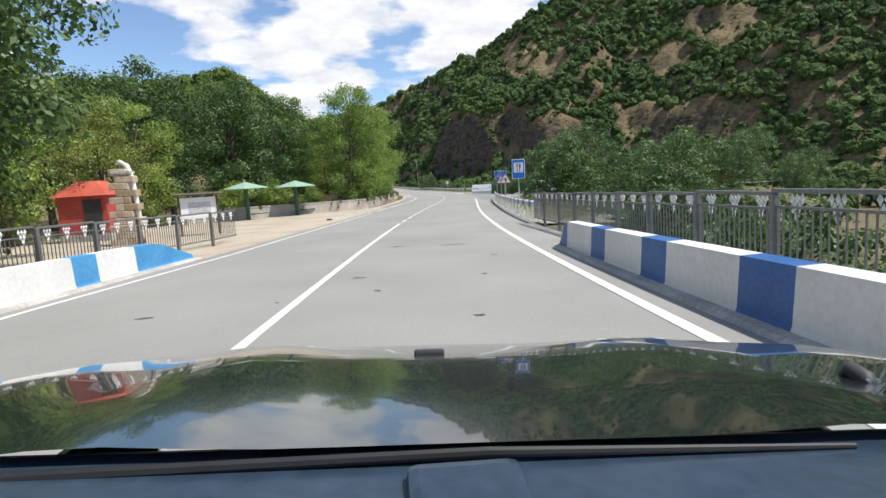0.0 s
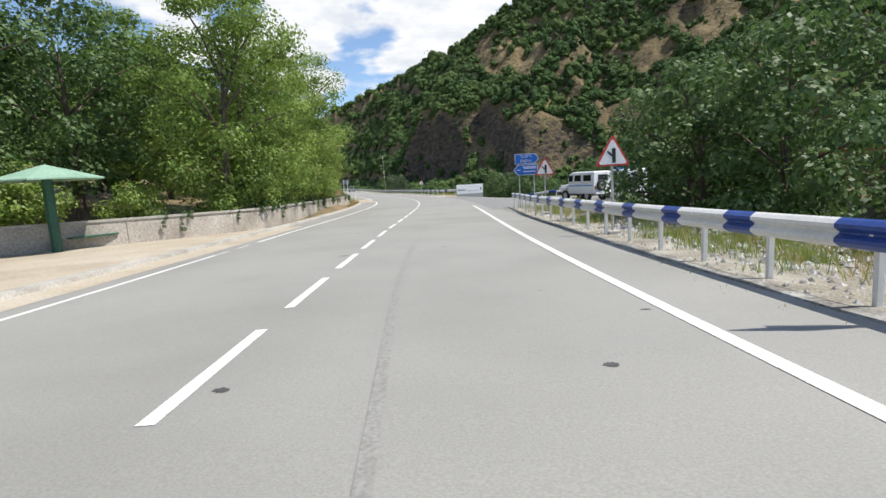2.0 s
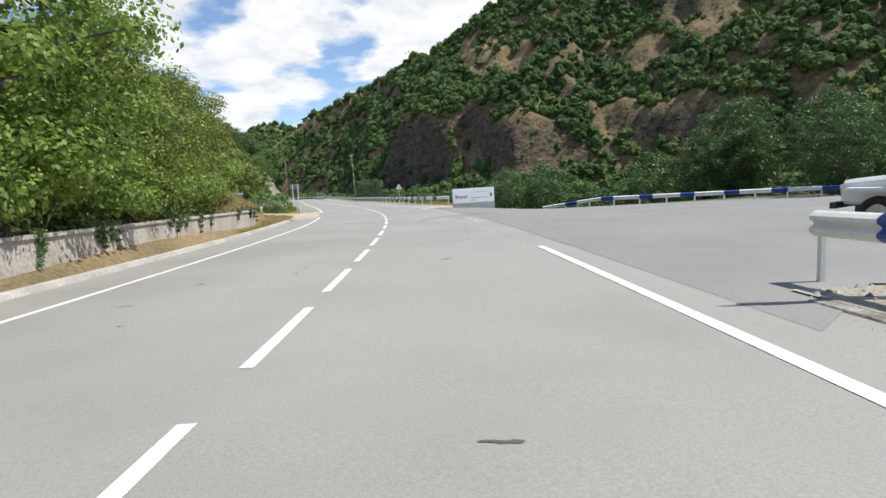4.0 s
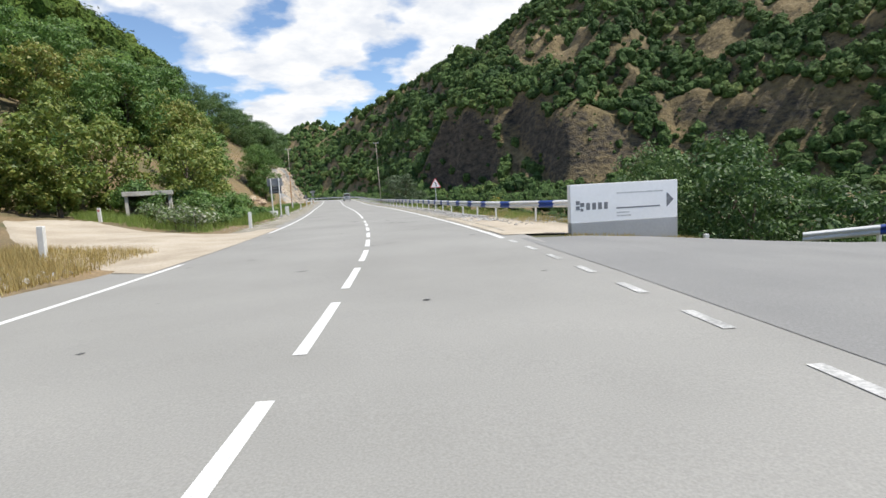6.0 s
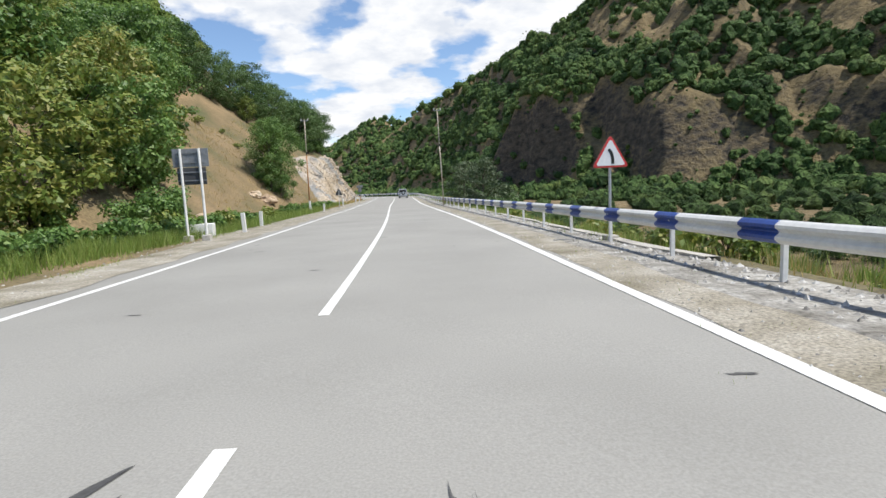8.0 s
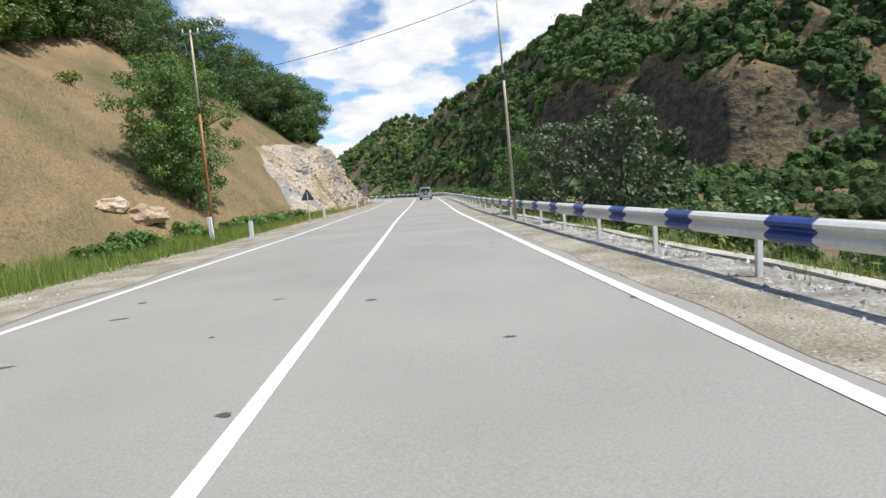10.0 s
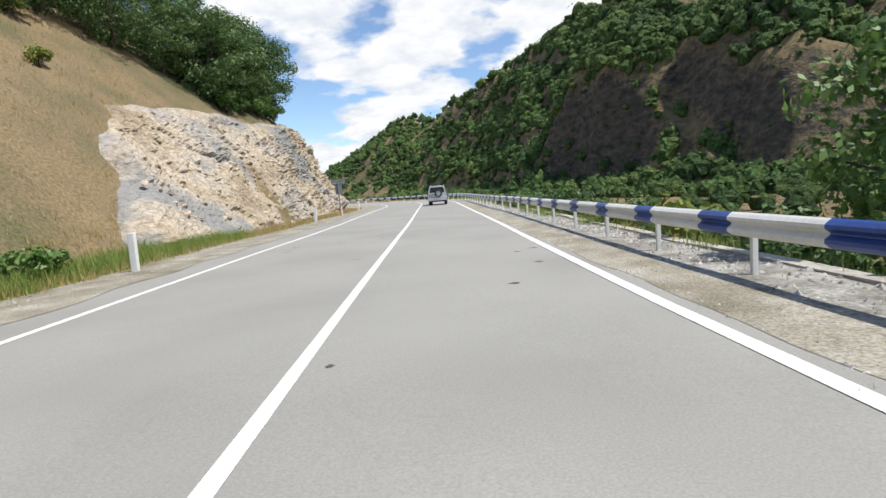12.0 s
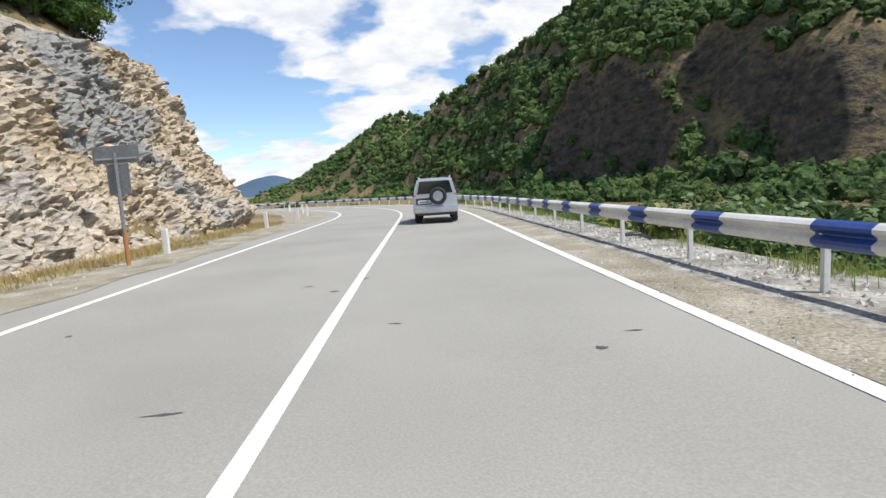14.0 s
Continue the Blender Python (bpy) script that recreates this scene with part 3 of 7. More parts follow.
def near_height(s, d):
    """Height of the ground over the road's own level, by place along and beside the road."""
    s, d = np.asarray(s, float), np.asarray(d, float)
    h = np.full(s.shape, -0.06)
    # right: the verge, then the river bank, but for the side road
    junction = smooth(50, 60, s) * (1 - smooth(91, 100, s))
    bank = np.clip(d - np.interp(s, [59, 60, 98, 104, 112, 118, 150, 300], [7.0, 7.6, 9.0, 7.2, 6.2, 5.4, 5.2, 5.6]), 0, None)
    fall = -np.minimum((0.62 + 0.2 * smooth(104, 118, s)) * bank, 8.0)
    fall_j = -np.minimum(0.3 * np.clip(d - 34, 0, None), 8.0)
    h = h + np.where(d > 0, fall * (1 - junction) + fall_j * junction, 0)
    over = smooth(-60, 4, s) * (1 - smooth(17, 24, s))
    h = h - 4.5 * over * smooth(5.5, 9, d)
    h = h - 0.65 * smooth(3.5, 13, d) * smooth(66, 84, s) * (1 - smooth(97, 106, s))
    # left: river bed under the bridge, yard, terrace behind the wall, hill
    e = np.clip(-d - 9.5, 0, None)
    h = h - 3.0 * (1 - smooth(6, 16, s)) * smooth(8.0, 11, -d)
    terrace = smooth(51, 53, s) * (1 - smooth(86, 92, s)) * smooth(8.6, 8.9, -d)
    h = h + terrace * (0.75 + 0.14 * np.clip(-d - 9, 0, None))
    yard = smooth(16, 24, s) * (1 - smooth(48, 54, s))
    h = h + yard * 0.06 * np.clip(-d - 21, 0, 60)
    low = smooth(96, 112, s)
    hill = smooth(104, 130, s)
    steep = smooth(150, 172, s)
    # the dirt track climbs away between the bushes
    h = h + 0.1 * np.clip(-d - 7.2, 0, 20) * smooth(89, 95, s) * (1 - smooth(118, 134, s))
    start = 14.0 - 3.0 * steep + smooth(100, 106, s) * (1 - smooth(120, 134, s)) * np.clip(np.interp(s, [100, 104, 115, 122], [4, 6, 12, 16]), 0, None)
    up = np.clip(-d - start, 0, None)
    slope = 0.82 + 0.2 * smooth(120, 150, s)
    cap = 25 + 24 * smooth(125, 195, s)
    rise = cap * (1 - np.exp(-up * slope / cap))
    h = h + hill * rise
    early = smooth(80, 100, s) * (1 - hill)
    h = h + early * 0.3 * np.clip(-d - 30, 0, 60)
    # the rock cut
    cut = smooth(178, 187, s)
    foot = ROCK_FOOT
    face = np.clip(-d - foot, 0, None)
    high, steepness = rock_high(s), rock_steep(s)
    rock = np.minimum(face * steepness, high) + np.clip(face - high / steepness, 0, None) * 0.86
    h = np.where(d < -foot, h * (1 - cut) + cut * np.minimum(rock, 46) * (s > 150), h)
    gone = smooth(222, 231, s)
    h = np.where(d < -8.5, h * (1 - gone) - 0.06 * gone - 7 * gone * smooth(12, 40, -d), h)
    # the hill falls away behind its crest
    h = np.where(d < -48, np.minimum(h, 40 - 0.4 * (-d - 48)), h)
    # grassy mound at the end of the wall
    h = h + 1.1 * np.exp(-((s - 84.2) / 3.4) ** 2 - ((d + 10.2) / 1.5) ** 2) * smooth(81.5, 83.5, s)
    # unevenness away from the road
    wild = smooth(8.5, 13, np.abs(d)) * (1 - junction * (d > 0)) * (1 - 0.85 * yard)
    h = h + wild * (fractal(s, d, 9.0) * 0.7 + fractal(s + 50, d, 30.0) * 2.0 * smooth(14, 30, np.abs(d)))
    return h


def ground_level(s, d):
    return float(near_height(np.array([s]), np.array([d]))[0])


def build_near_ground():
    def sheet(name, s0, s1, step, ds, label, mat=GROUND):
        ss = np.arange(s0, s1 + 0.1, step)
        sg, dg = np.meshgrid(ss, ds, indexing="ij")
        h = near_height(sg, dg)
        p = np.stack([np.interp(sg, ROAD_S, ROAD_P[:, k]) for k in range(3)], -1)
        t = np.stack([np.interp(sg, ROAD_S, ROAD_T[:, k]) for k in range(2)], -1)
        v = np.stack([p[..., 0] + dg * t[..., 1], p[..., 1] - dg * t[..., 0], p[..., 2] + h], -1).reshape(-1, 3)
        n, m = len(ss), len(ds)
        i, j = np.meshgrid(np.arange(n - 1), np.arange(m - 1), indexing="ij")
        a = (i * m + j).ravel()
        f = np.stack([a, a + 1, a + m + 1, a + m], 1)
        return tagged(mesh_np(name, v, f, mat, True), label, "ground", kind="structure")
    ds_r = np.concatenate([np.arange(0, 14, 0.7), np.arange(14, 62, 3.0)])
    ds_l = -np.concatenate([np.arange(0, 30, 0.8), np.arange(30, 125, 4.0)])[::-1]
    sheet("ground_right", -70, 320, 1.5, ds_r, "dry scrubby river bank falling away from the road", BANK_GROUND)
    sheet("ground_left", -70, 212, 1.5, ds_l, "dry grass slope rising beside the road")
    sheet("ground_bend", 212, 320, 1.0, -np.concatenate([np.arange(0, 26, 0.7), np.arange(26, 62, 3.0)])[::-1], "rock spur and low ground inside the bend")


FOOT_X = [-1500, -850, -700, -400, -235, -160, -60, -12, 20, 45, 60, 90, 130, 180, 260, 420, 700]
FOOT_Y = [2500, 1700, 1500, 1120, 910, 815, 620, 462, 405, 345, 340, 332, 312, 250, 205, 120, 20]
TOP_Y = [3000, 2300, 2100, 1500, 1175, 1022, 800, 690, 620, 585, 565, 530, 500, 500, 480, 420, 330]
TOP_H = [4, 60, 100, 144, 142, 118, 119, 120, 123, 128, 131, 142, 158, 186, 240, 310, 400]


# bare slopes on the mountain: middle, and two half axes on the ground
BARE = [(85, 457, 16, -60, -8, -30), (80, 351, 17, -8, -3, -10), (57, 392, 9, -20, -2, -10), (134, 349, 11, -7, -3, -6), (156, 319, 16, -22, -3, -5), (168, 375, 8, -13, -6, -10),
        (16, 583, 16, -80, -0.5, -6), (-123, 924, 36, -95, -2, -16), (195, 355, 8, -15, -3, -6), (111, 342, 5, -2, -1, -3), (46, 400, 8, -2, -1, -5), (40, 394, 7, -5, -2, -8),
        (72, 351, 16, -15, -2, -5), (79, 344, 15, -4, -2, -4), (-124, 826, 34, -76, 1.5, -11), (202, 367, 15, -25, -6, -8), (-5, 655, 14, -50, -0.5, -6), (6, 490, 12, -34, -0.5, -5)]


def bare_slope(x, y):
    """How far into a bare slope a place lies: under 1 inside."""
    low = np.full(np.shape(x), 9.0)
    for a, b, ux, uy, vx, vy in BARE:
        det = ux * vy - uy * vx
        p, q = ((x - a) * vy - (y - b) * vx) / det, ((y - b) * ux - (x - a) * uy) / det
        low = np.minimum(low, p * p + q * q)
    return low


def mountain_height(x, y):
    foot, top, high = np.interp(x, FOOT_X, FOOT_Y), np.interp(x, FOOT_X, TOP_Y), np.interp(x, FOOT_X, TOP_H)
    foot = foot + 30 * fractal(x, x * 0 + 3.3, 60.0, 3)
    t = np.clip((y - foot) / (top - foot), 0, 1.6)
    rise = np.where(t < 1, t ** 0.92, 1 - 0.5 * (t - 1))
    rough = fractal(x, y, 75.0, 5) * 20 - np.abs(fractal(x + 300, y, 34.0, 4)) * 12 - np.abs(fractal(x + 40, y, 90.0, 2)) * 26 + 6
    # rocky steps: the slope breaks into ledges
    level = (high * t) / 27.0 + 1.5 * fractal(x + 11, y, 95.0, 3)
    part_ = level - np.floor(level)
    step = fractal(x, y, 11.0, 2) * 3 + 9.0 * (smooth(0.25, 0.75, part_) - part_)
    live = smooth(0.0, 0.12, t) * (1 - 0.7 * smooth(0.9, 1.05, t))
    bluff = 12 * np.exp(-((x - 105) / 30) ** 2 - ((y - 405) / 24) ** 2)
    # a dark nose of rock with a sheer western face, and the gully beside it
    wob = 7 * fractal(x + 70, y, 22.0, 3)
    u_, v_ = (x - 22) * 0.83 + (y - 424) * 0.55 + wob, (x - 22) * 0.55 - (y - 424) * 0.83
    nose = np.interp(v_, [-50, -28, 0, 17, 34, 50], [0, 26, 22, 15, 5, 0]) * smooth(0, 10, u_) * (1 - smooth(18, 62, u_))
    carve = smooth(-42, -26, v_) * (1 - smooth(24, 44, v_)) * (1 - smooth(-1, 9, u_)) * smooth(-60, -30, u_)
    u2, v2 = (x - 65) * 0.97 + (y - 365) * 0.24 + 0.7 * wob, (x - 65) * 0.24 - (y - 365) * 0.97
    gully = smooth(-50, -36, v2) * (1 - smooth(18, 30, v2)) * (1 - smooth(-1, 7, u2)) * smooth(-24, -10, u2)
    hump = 21 * smooth(53, 62, x) * (1 - smooth(115, 160, x)) * smooth(332, 356, y) * (1 - smooth(385, 440, y))
    # crags break through where the slope is bare
    rocky = 1 - smooth(0.8, 1.9, bare_slope(x, y))
    crag = 7.0 * (0.28 - np.abs(fractal(x + 7, y * 0.7 + 60, 17.0, 4))) + 2.6 * (0.2 - np.abs(fractal(x, y, 6.0, 2)))
    h = -9.5 + (high + 9.5) * rise + (rough + step) * live + bluff + nose + hump
    h = h * (1 - carve) + np.minimum(h, -6.0 + 4 * fractal(x, y, 9.0, 2)) * carve
    h = h * (1 - gully) + np.minimum(h, -6.0 + 0.55 * np.clip(y - 350, 0, None)) * gully
    return h + rocky * live * crag


def build_mountain():
    xs = np.concatenate([np.arange(-1400, -160, 40), np.arange(-160, -20, 4), np.arange(-20, 130, 1.8), np.arange(130, 220, 2.5), np.arange(220, 330, 5), np.arange(330, 1500, 45)])
    ys = np.concatenate([np.arange(-700, 100, 60), np.arange(100, 300, 16), np.arange(300, 470, 1.8), np.arange(470, 640, 5), np.arange(640, 1100, 20), np.arange(1100, 2900, 80)])
    x, y = np.meshgrid(xs, ys, indexing="ij")
    z = mountain_height(x, y)
    n, m = x.shape
    i, j = np.meshgrid(np.arange(n - 1), np.arange(m - 1), indexing="ij")
    a = (i * m + j).ravel()
    f = np.stack([a, a + m, a + m + 1, a + 1], 1)
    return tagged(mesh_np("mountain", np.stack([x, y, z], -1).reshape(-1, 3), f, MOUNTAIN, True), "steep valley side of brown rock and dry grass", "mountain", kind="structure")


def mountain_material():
    """Dry grass on the gentle parts, broken rock on the steep ones, darkened to stand for the cliffs' shade."""
    m = material("mountain_side", [(0.12, 0.095, 0.043), (0.19, 0.142, 0.068), (0.25, 0.188, 0.093)], 0.03, 0.95, 1.0, 0.5, wear=0.4)
    n, l = m.node_tree.nodes, m.node_tree.links
    b = n["Principled BSDF"]
    old = b.inputs["Base Color"].links[0].from_socket
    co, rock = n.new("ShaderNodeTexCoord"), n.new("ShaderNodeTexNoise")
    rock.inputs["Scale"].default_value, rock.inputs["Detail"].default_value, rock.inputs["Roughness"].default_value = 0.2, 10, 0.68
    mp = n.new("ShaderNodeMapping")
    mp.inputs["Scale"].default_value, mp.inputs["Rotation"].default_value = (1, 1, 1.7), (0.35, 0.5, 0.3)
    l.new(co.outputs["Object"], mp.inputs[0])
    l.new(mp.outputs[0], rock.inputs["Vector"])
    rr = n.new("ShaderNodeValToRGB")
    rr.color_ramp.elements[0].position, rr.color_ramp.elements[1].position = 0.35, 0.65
    # both rock stops kept extra dark: the cliffs' shade is in the colour
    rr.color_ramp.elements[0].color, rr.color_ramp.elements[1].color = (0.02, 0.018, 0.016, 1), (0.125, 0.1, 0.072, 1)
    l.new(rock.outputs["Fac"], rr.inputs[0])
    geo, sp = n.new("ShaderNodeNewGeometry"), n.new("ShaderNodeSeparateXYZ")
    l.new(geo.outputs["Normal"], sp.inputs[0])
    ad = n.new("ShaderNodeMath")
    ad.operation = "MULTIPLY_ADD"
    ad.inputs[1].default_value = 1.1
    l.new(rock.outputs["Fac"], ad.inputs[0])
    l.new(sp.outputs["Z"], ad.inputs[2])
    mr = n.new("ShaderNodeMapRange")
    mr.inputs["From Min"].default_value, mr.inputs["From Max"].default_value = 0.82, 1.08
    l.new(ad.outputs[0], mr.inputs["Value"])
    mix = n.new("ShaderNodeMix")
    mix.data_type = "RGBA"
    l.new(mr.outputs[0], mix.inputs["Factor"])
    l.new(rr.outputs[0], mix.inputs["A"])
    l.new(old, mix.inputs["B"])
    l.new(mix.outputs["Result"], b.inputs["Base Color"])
    # broken rock: coarse relief under the fine grain
    rel, fine_ = n.new("ShaderNodeBump"), b.inputs["Normal"].links[0].from_node
    rel.inputs["Strength"].default_value, rel.inputs["Distance"].default_value = 0.8, 2.6
    l.new(rock.outputs["Fac"], rel.inputs["Height"])
    l.new(rel.outputs[0], fine_.inputs["Normal"])
    return m


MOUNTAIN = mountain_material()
build_near_ground()
build_mountain()

def build_woods():
    rng = np.random.RandomState(11)
    def cover(name, n, x0, x1, y0, y1, size, per, leaf, keep, mat, label, valley=False, open_=False, rounds=2):
        x, y = rng.uniform(x0, x1, n), rng.uniform(y0, y1, n)
        dens = fractal(x, y, 45.0, 3) + 0.6 * fractal(x + 90, y, 15.0, 2)
        foot = np.interp(x, FOOT_X, FOOT_Y)
        ok = (dens > keep) & ((y > foot - 25) & (y < np.interp(x, FOOT_X, TOP_Y) + 25) if not valley else (y < foot))
        if valley:
            s_, d_, _ = to_road(x, y)
            ok &= (d_ > 48) & ((s_ > 110) | (d_ > 56))
        if not (valley or open_):
            ok &= (bare_slope(x, y) > 1.15 + 0.9 * fractal(x, y, 12.0, 2)) | (rng.rand(n) < 0.02)
            # few trees hold on the cliffs
            steep_ = np.hypot(mountain_height(x + 2, y) - mountain_height(x - 2, y), mountain_height(x, y + 2) - mountain_height(x, y - 2)) / 4
            ok &= (steep_ < 2.3) | (rng.rand(n) < 0.2)
        x, y = x[ok], y[ok]
        z = mountain_height(x, y)
        if valley:
            s_, d_, r_ = to_road(x, y)
            z = np.where(d_ < 61, np.maximum(z, r_ + near_height(s_, d_)), z)
        sz = size * (0.45 + 0.85 * rng.rand(len(x)) ** 1.4)
        v, f = crowns(rng, np.stack([x, y, z], 1), sz, per, leaf, 0.36, rounds)
        tagged(mesh_np(name, v, f, mat), label, "woodland", kind="stuff")
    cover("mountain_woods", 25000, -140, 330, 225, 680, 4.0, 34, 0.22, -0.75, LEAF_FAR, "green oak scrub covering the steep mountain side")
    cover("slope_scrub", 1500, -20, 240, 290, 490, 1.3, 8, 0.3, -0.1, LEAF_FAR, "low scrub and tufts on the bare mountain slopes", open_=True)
    cover("valley_woods", 2700, -20, 330, 60, 420, 2.6, 170, 0.11, -0.2, LEAF_RIVER_SHADED, "dense green scrub along the river", True)
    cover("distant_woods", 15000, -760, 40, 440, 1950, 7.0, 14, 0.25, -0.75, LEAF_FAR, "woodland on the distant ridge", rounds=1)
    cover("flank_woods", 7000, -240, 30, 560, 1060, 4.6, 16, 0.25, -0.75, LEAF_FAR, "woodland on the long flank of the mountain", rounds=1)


build_woods()


def build_far_ridge():
    xs = np.linspace(-5200, -700, 80)
    crest = 40 + 215 * np.exp(-((xs + 2560) / 420) ** 2) + 150 * np.exp(-((xs + 3500) / 500) ** 2) + 190 * np.exp(-((xs + 1600) / 330) ** 2) + 26 * fractal(xs, xs * 0, 260.0, 4)
    v = 0.72 * np.concatenate([np.stack([xs, 5600 - 600 * k + 0 * xs, -40 + (crest + 40) * (1 - k)], 1) for k in (0, 0.35, 0.7, 1.0)])
    n = len(xs)
    f = [(r * n + i, (r + 1) * n + i, (r + 1) * n + i + 1, r * n + i + 1) for r in range(3) for i in range(n - 1)]
    tagged(mesh_np("backdrop_ridge", v, np.array(f), FAR_BLUE, True), "mountain ridge far down the valley, coloured blue for haze", "mountain", kind="structure")


build_far_ridge()


def build_hill_woods():
    """The upper part of the wooded slope on the left of the road."""
    rng = np.random.RandomState(12)
    s_, d_ = rng.uniform(92, 226, 2300), rng.uniform(-112, -33, 2300)
    ok = (s_ < 182) | (d_ < -38)
    s_, d_ = s_[ok], d_[ok]
    h_ = near_height(s_, d_)
    p = np.array([at(a, b, c) for a, b, c in zip(s_, d_, h_)])
    r = rng.uniform(1.9, 3.7, len(p))
    v, f = crowns(rng, p + np.array([0, 0, 1.0]), r, 110, 0.17, 0.5)
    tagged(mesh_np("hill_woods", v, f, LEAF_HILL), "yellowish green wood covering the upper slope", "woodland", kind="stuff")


build_hill_woods()

# ---- road ----
def asphalt_right(s):
    return 3.95 - 0.2 * float(smooth(60, 95, s)) - 0.48 * float(smooth(59, 63, s) * (1 - smooth(90, 93, s)))


ribbon("road", -70, 320, lambda s: [(-6.6 - 0.56 * float(smooth(31, 34, s) * (1 - smooth(88, 91, s))), 0.0), (CENTRE_LINE, 0.03), (asphalt_right(s), 0.0)], ASPHALT, 1.5, 0.25, "sun-bleached grey asphalt main road", "road")


def side_road():
    """The dark asphalt of the junction on the right."""
    v, f = [], []
    rows = []
    for k in range(25):
        u = k / 24
        d = 3.3 + u * 44
        a = 59.5 + 3 * math.sin(u * 2.0) + 6 * u * u - 3.0 * math.exp(-u * 14) - 5.5 * float(smooth(5.5, 9, d)) * (1 - float(smooth(16, 30, d)))
        b = 93.2 - 0.42 * max(0.0, d - 10)
        rows.append([at(q, d, 0.006 + 0.03 * min(1, u * 8) - 0.65 * float(smooth(3.5, 13, d) * smooth(66, 84, q))) for q in (a + (b - a) * w / 6 for w in range(7))])
    for r in rows:
        v += [tuple(p) for p in r]
    for i in range(24):
        for j in range(6):
            a = i * 7 + j
            f.append((a, a + 7, a + 8, a + 1))
    tagged(mesh_np("side_road", v, f, ASPHALT_DARK), "dark asphalt of the side road at the junction", "road", kind="structure")


side_road()


def line(name, s0, s1, which, w, mat=PAINT, label="white painted road line", h=0.0, off=0.0):
    def row(s):
        d = lane(which, s) + off
        lift = 0.03 * (1 - abs(d - CENTRE_LINE) / 5.2) + 0.005 + h
        return [(d - w / 2, lift), (d + w / 2, lift)]
    return ribbon(name, s0, s1, row, mat, 0.8, 0, label, "road marking")


line("edge_line", -60, 64, "right", 0.16, h=0.002)
line("edge_line", 93.5, 300, "right", 0.17, h=0.002)
line("edge_line", -60, 41, "left", 0.12)
line("edge_line", 44, 92, "left", 0.14)
line("edge_line", 103, 300, "left", 0.15)
line("centre_line", -60, 25.4, "centre", 0.13)
line("centre_line", 112.3, 300, "centre", 0.13)
for s in np.arange(26.45, 110, 3.35):
    line("centre_dash", s, s + 2.3, "centre", 0.13, PAINT, "short white dash of the centre line")
for s in np.arange(74.6, 93, 1.75):
    line("edge_dash", s, s + 0.75, "right", 0.13, PAINT_WORN, "worn white dash across the junction", 0.0, 0.05)
for s in (40.5, 42.1):
    line("edge_dash", s, s + 1.0, "left", 0.11, PAINT_WORN, "worn white dash at the forecourt")

# verges and kerbs
ribbon("verge_right", 96, 300, lambda s: [(asphalt_right(s) - 1.0 + 0.07 * math.sin(s * 1.9) * math.sin(s * 0.6), 0.011), (3.2, 0.016), (3.62 + 0.05 * math.sin(s * 1.1), 0.02)], GRAVEL, 0.6, 0, "grey gravel strip along the asphalt edge", "gravel")
ribbon("verge_left", 104, 211, lambda s: [(-8.6 - 0.4 * math.sin(s * 0.35), -0.05), (-7.4, 0.0), (-6.0 + 0.12 * math.sin(s * 1.7), 0.012)], GRAVEL, 0.7, 0, "grey gravel shoulder", "gravel")
ribbon("verge_left", 211, 300, lambda s: [(-9.5, -0.05), (-7.4, 0.0), (-6.0, 0.012)], GRAVEL, 1.5, 0, "grey gravel shoulder in the bend", "gravel")
ribbon("kerb_right", 21, 57.5, lambda s: [(asphalt_right(s) - 0.02, 0.0), (asphalt_right(s) + 0.0, 0.02 + 0.01 * math.sin(s * 3.1)), (asphalt_right(s) + 0.26 + 0.04 * math.sin(s * 1.7), 0.03), (asphalt_right(s) + 0.34, -0.1)], PALE_GRAVEL, 0.7, 0, "worn pale concrete edging", "kerb")
ribbon("kerb_left", 33.5, 88.5, lambda s: [(-7.5, -0.02), (-7.48, 0.1), (-7.18, 0.1), (-7.15, -0.02)], CONCRETE, 1.0, 0, "pale concrete kerb", "kerb")
ribbon("stone_verge", 20, 58, lambda s: [(asphalt_right(s) + 0.16, 0.03), (5.4, 0.0), (7.2, -0.1)], GRAVEL, 1.0, 0, "stony verge behind the kerb", "gravel")
def ledge_edge(s):
    """Outer edge of the stony ledge under the long guardrail."""
    return float(np.interp(s, [106, 112, 118, 148, 157, 176, 186, 200, 300], [5.75, 5.3, 4.95, 4.98, 4.75, 5.25, 5.5, 5.6, 5.6])) + 0.05 * math.sin(s * 0.9)


ribbon("stone_ledge", 106, 240, lambda s: [(3.55 + 0.05 * math.sin(s * 1.1), 0.014), (3.66 + 0.05 * math.sin(s * 1.1), 0.03 + 0.012 * math.sin(s * 2.3) * math.sin(s * 0.7)), (4.3, 0.01), (ledge_edge(s) - 0.2, 0.0), (ledge_edge(s), -0.25)], PALE_GRAVEL, 0.6, 0, "pale stony ledge under the guardrail", "ledge")
ribbon("ledge_wall", 115, 191, lambda s: [(ledge_edge(s) - 0.26, -0.4), (ledge_edge(s) - 0.26, 0.045 + 0.012 * math.sin(s * 1.7)), (ledge_edge(s) + 0.02, 0.04), (ledge_edge(s) + 0.12, -2.6)], CONCRETE, 0.6, 0, "bleached concrete rim of the retaining wall over the river", "wall")
ribbon("gravel_apron", 94.4, 106.4, lambda s: [(q, ground_level(s, q) + k) for q, k in ((3.1, 0.085), (3.72, 0.075), (4.4, 0.07), (5.1, 0.05), (5.7 + 1.8 * float(smooth(106, 99, s)), 0.02))], DIRT, 0.8, 0, "pale dusty gravel beside the billboard", "gravel")
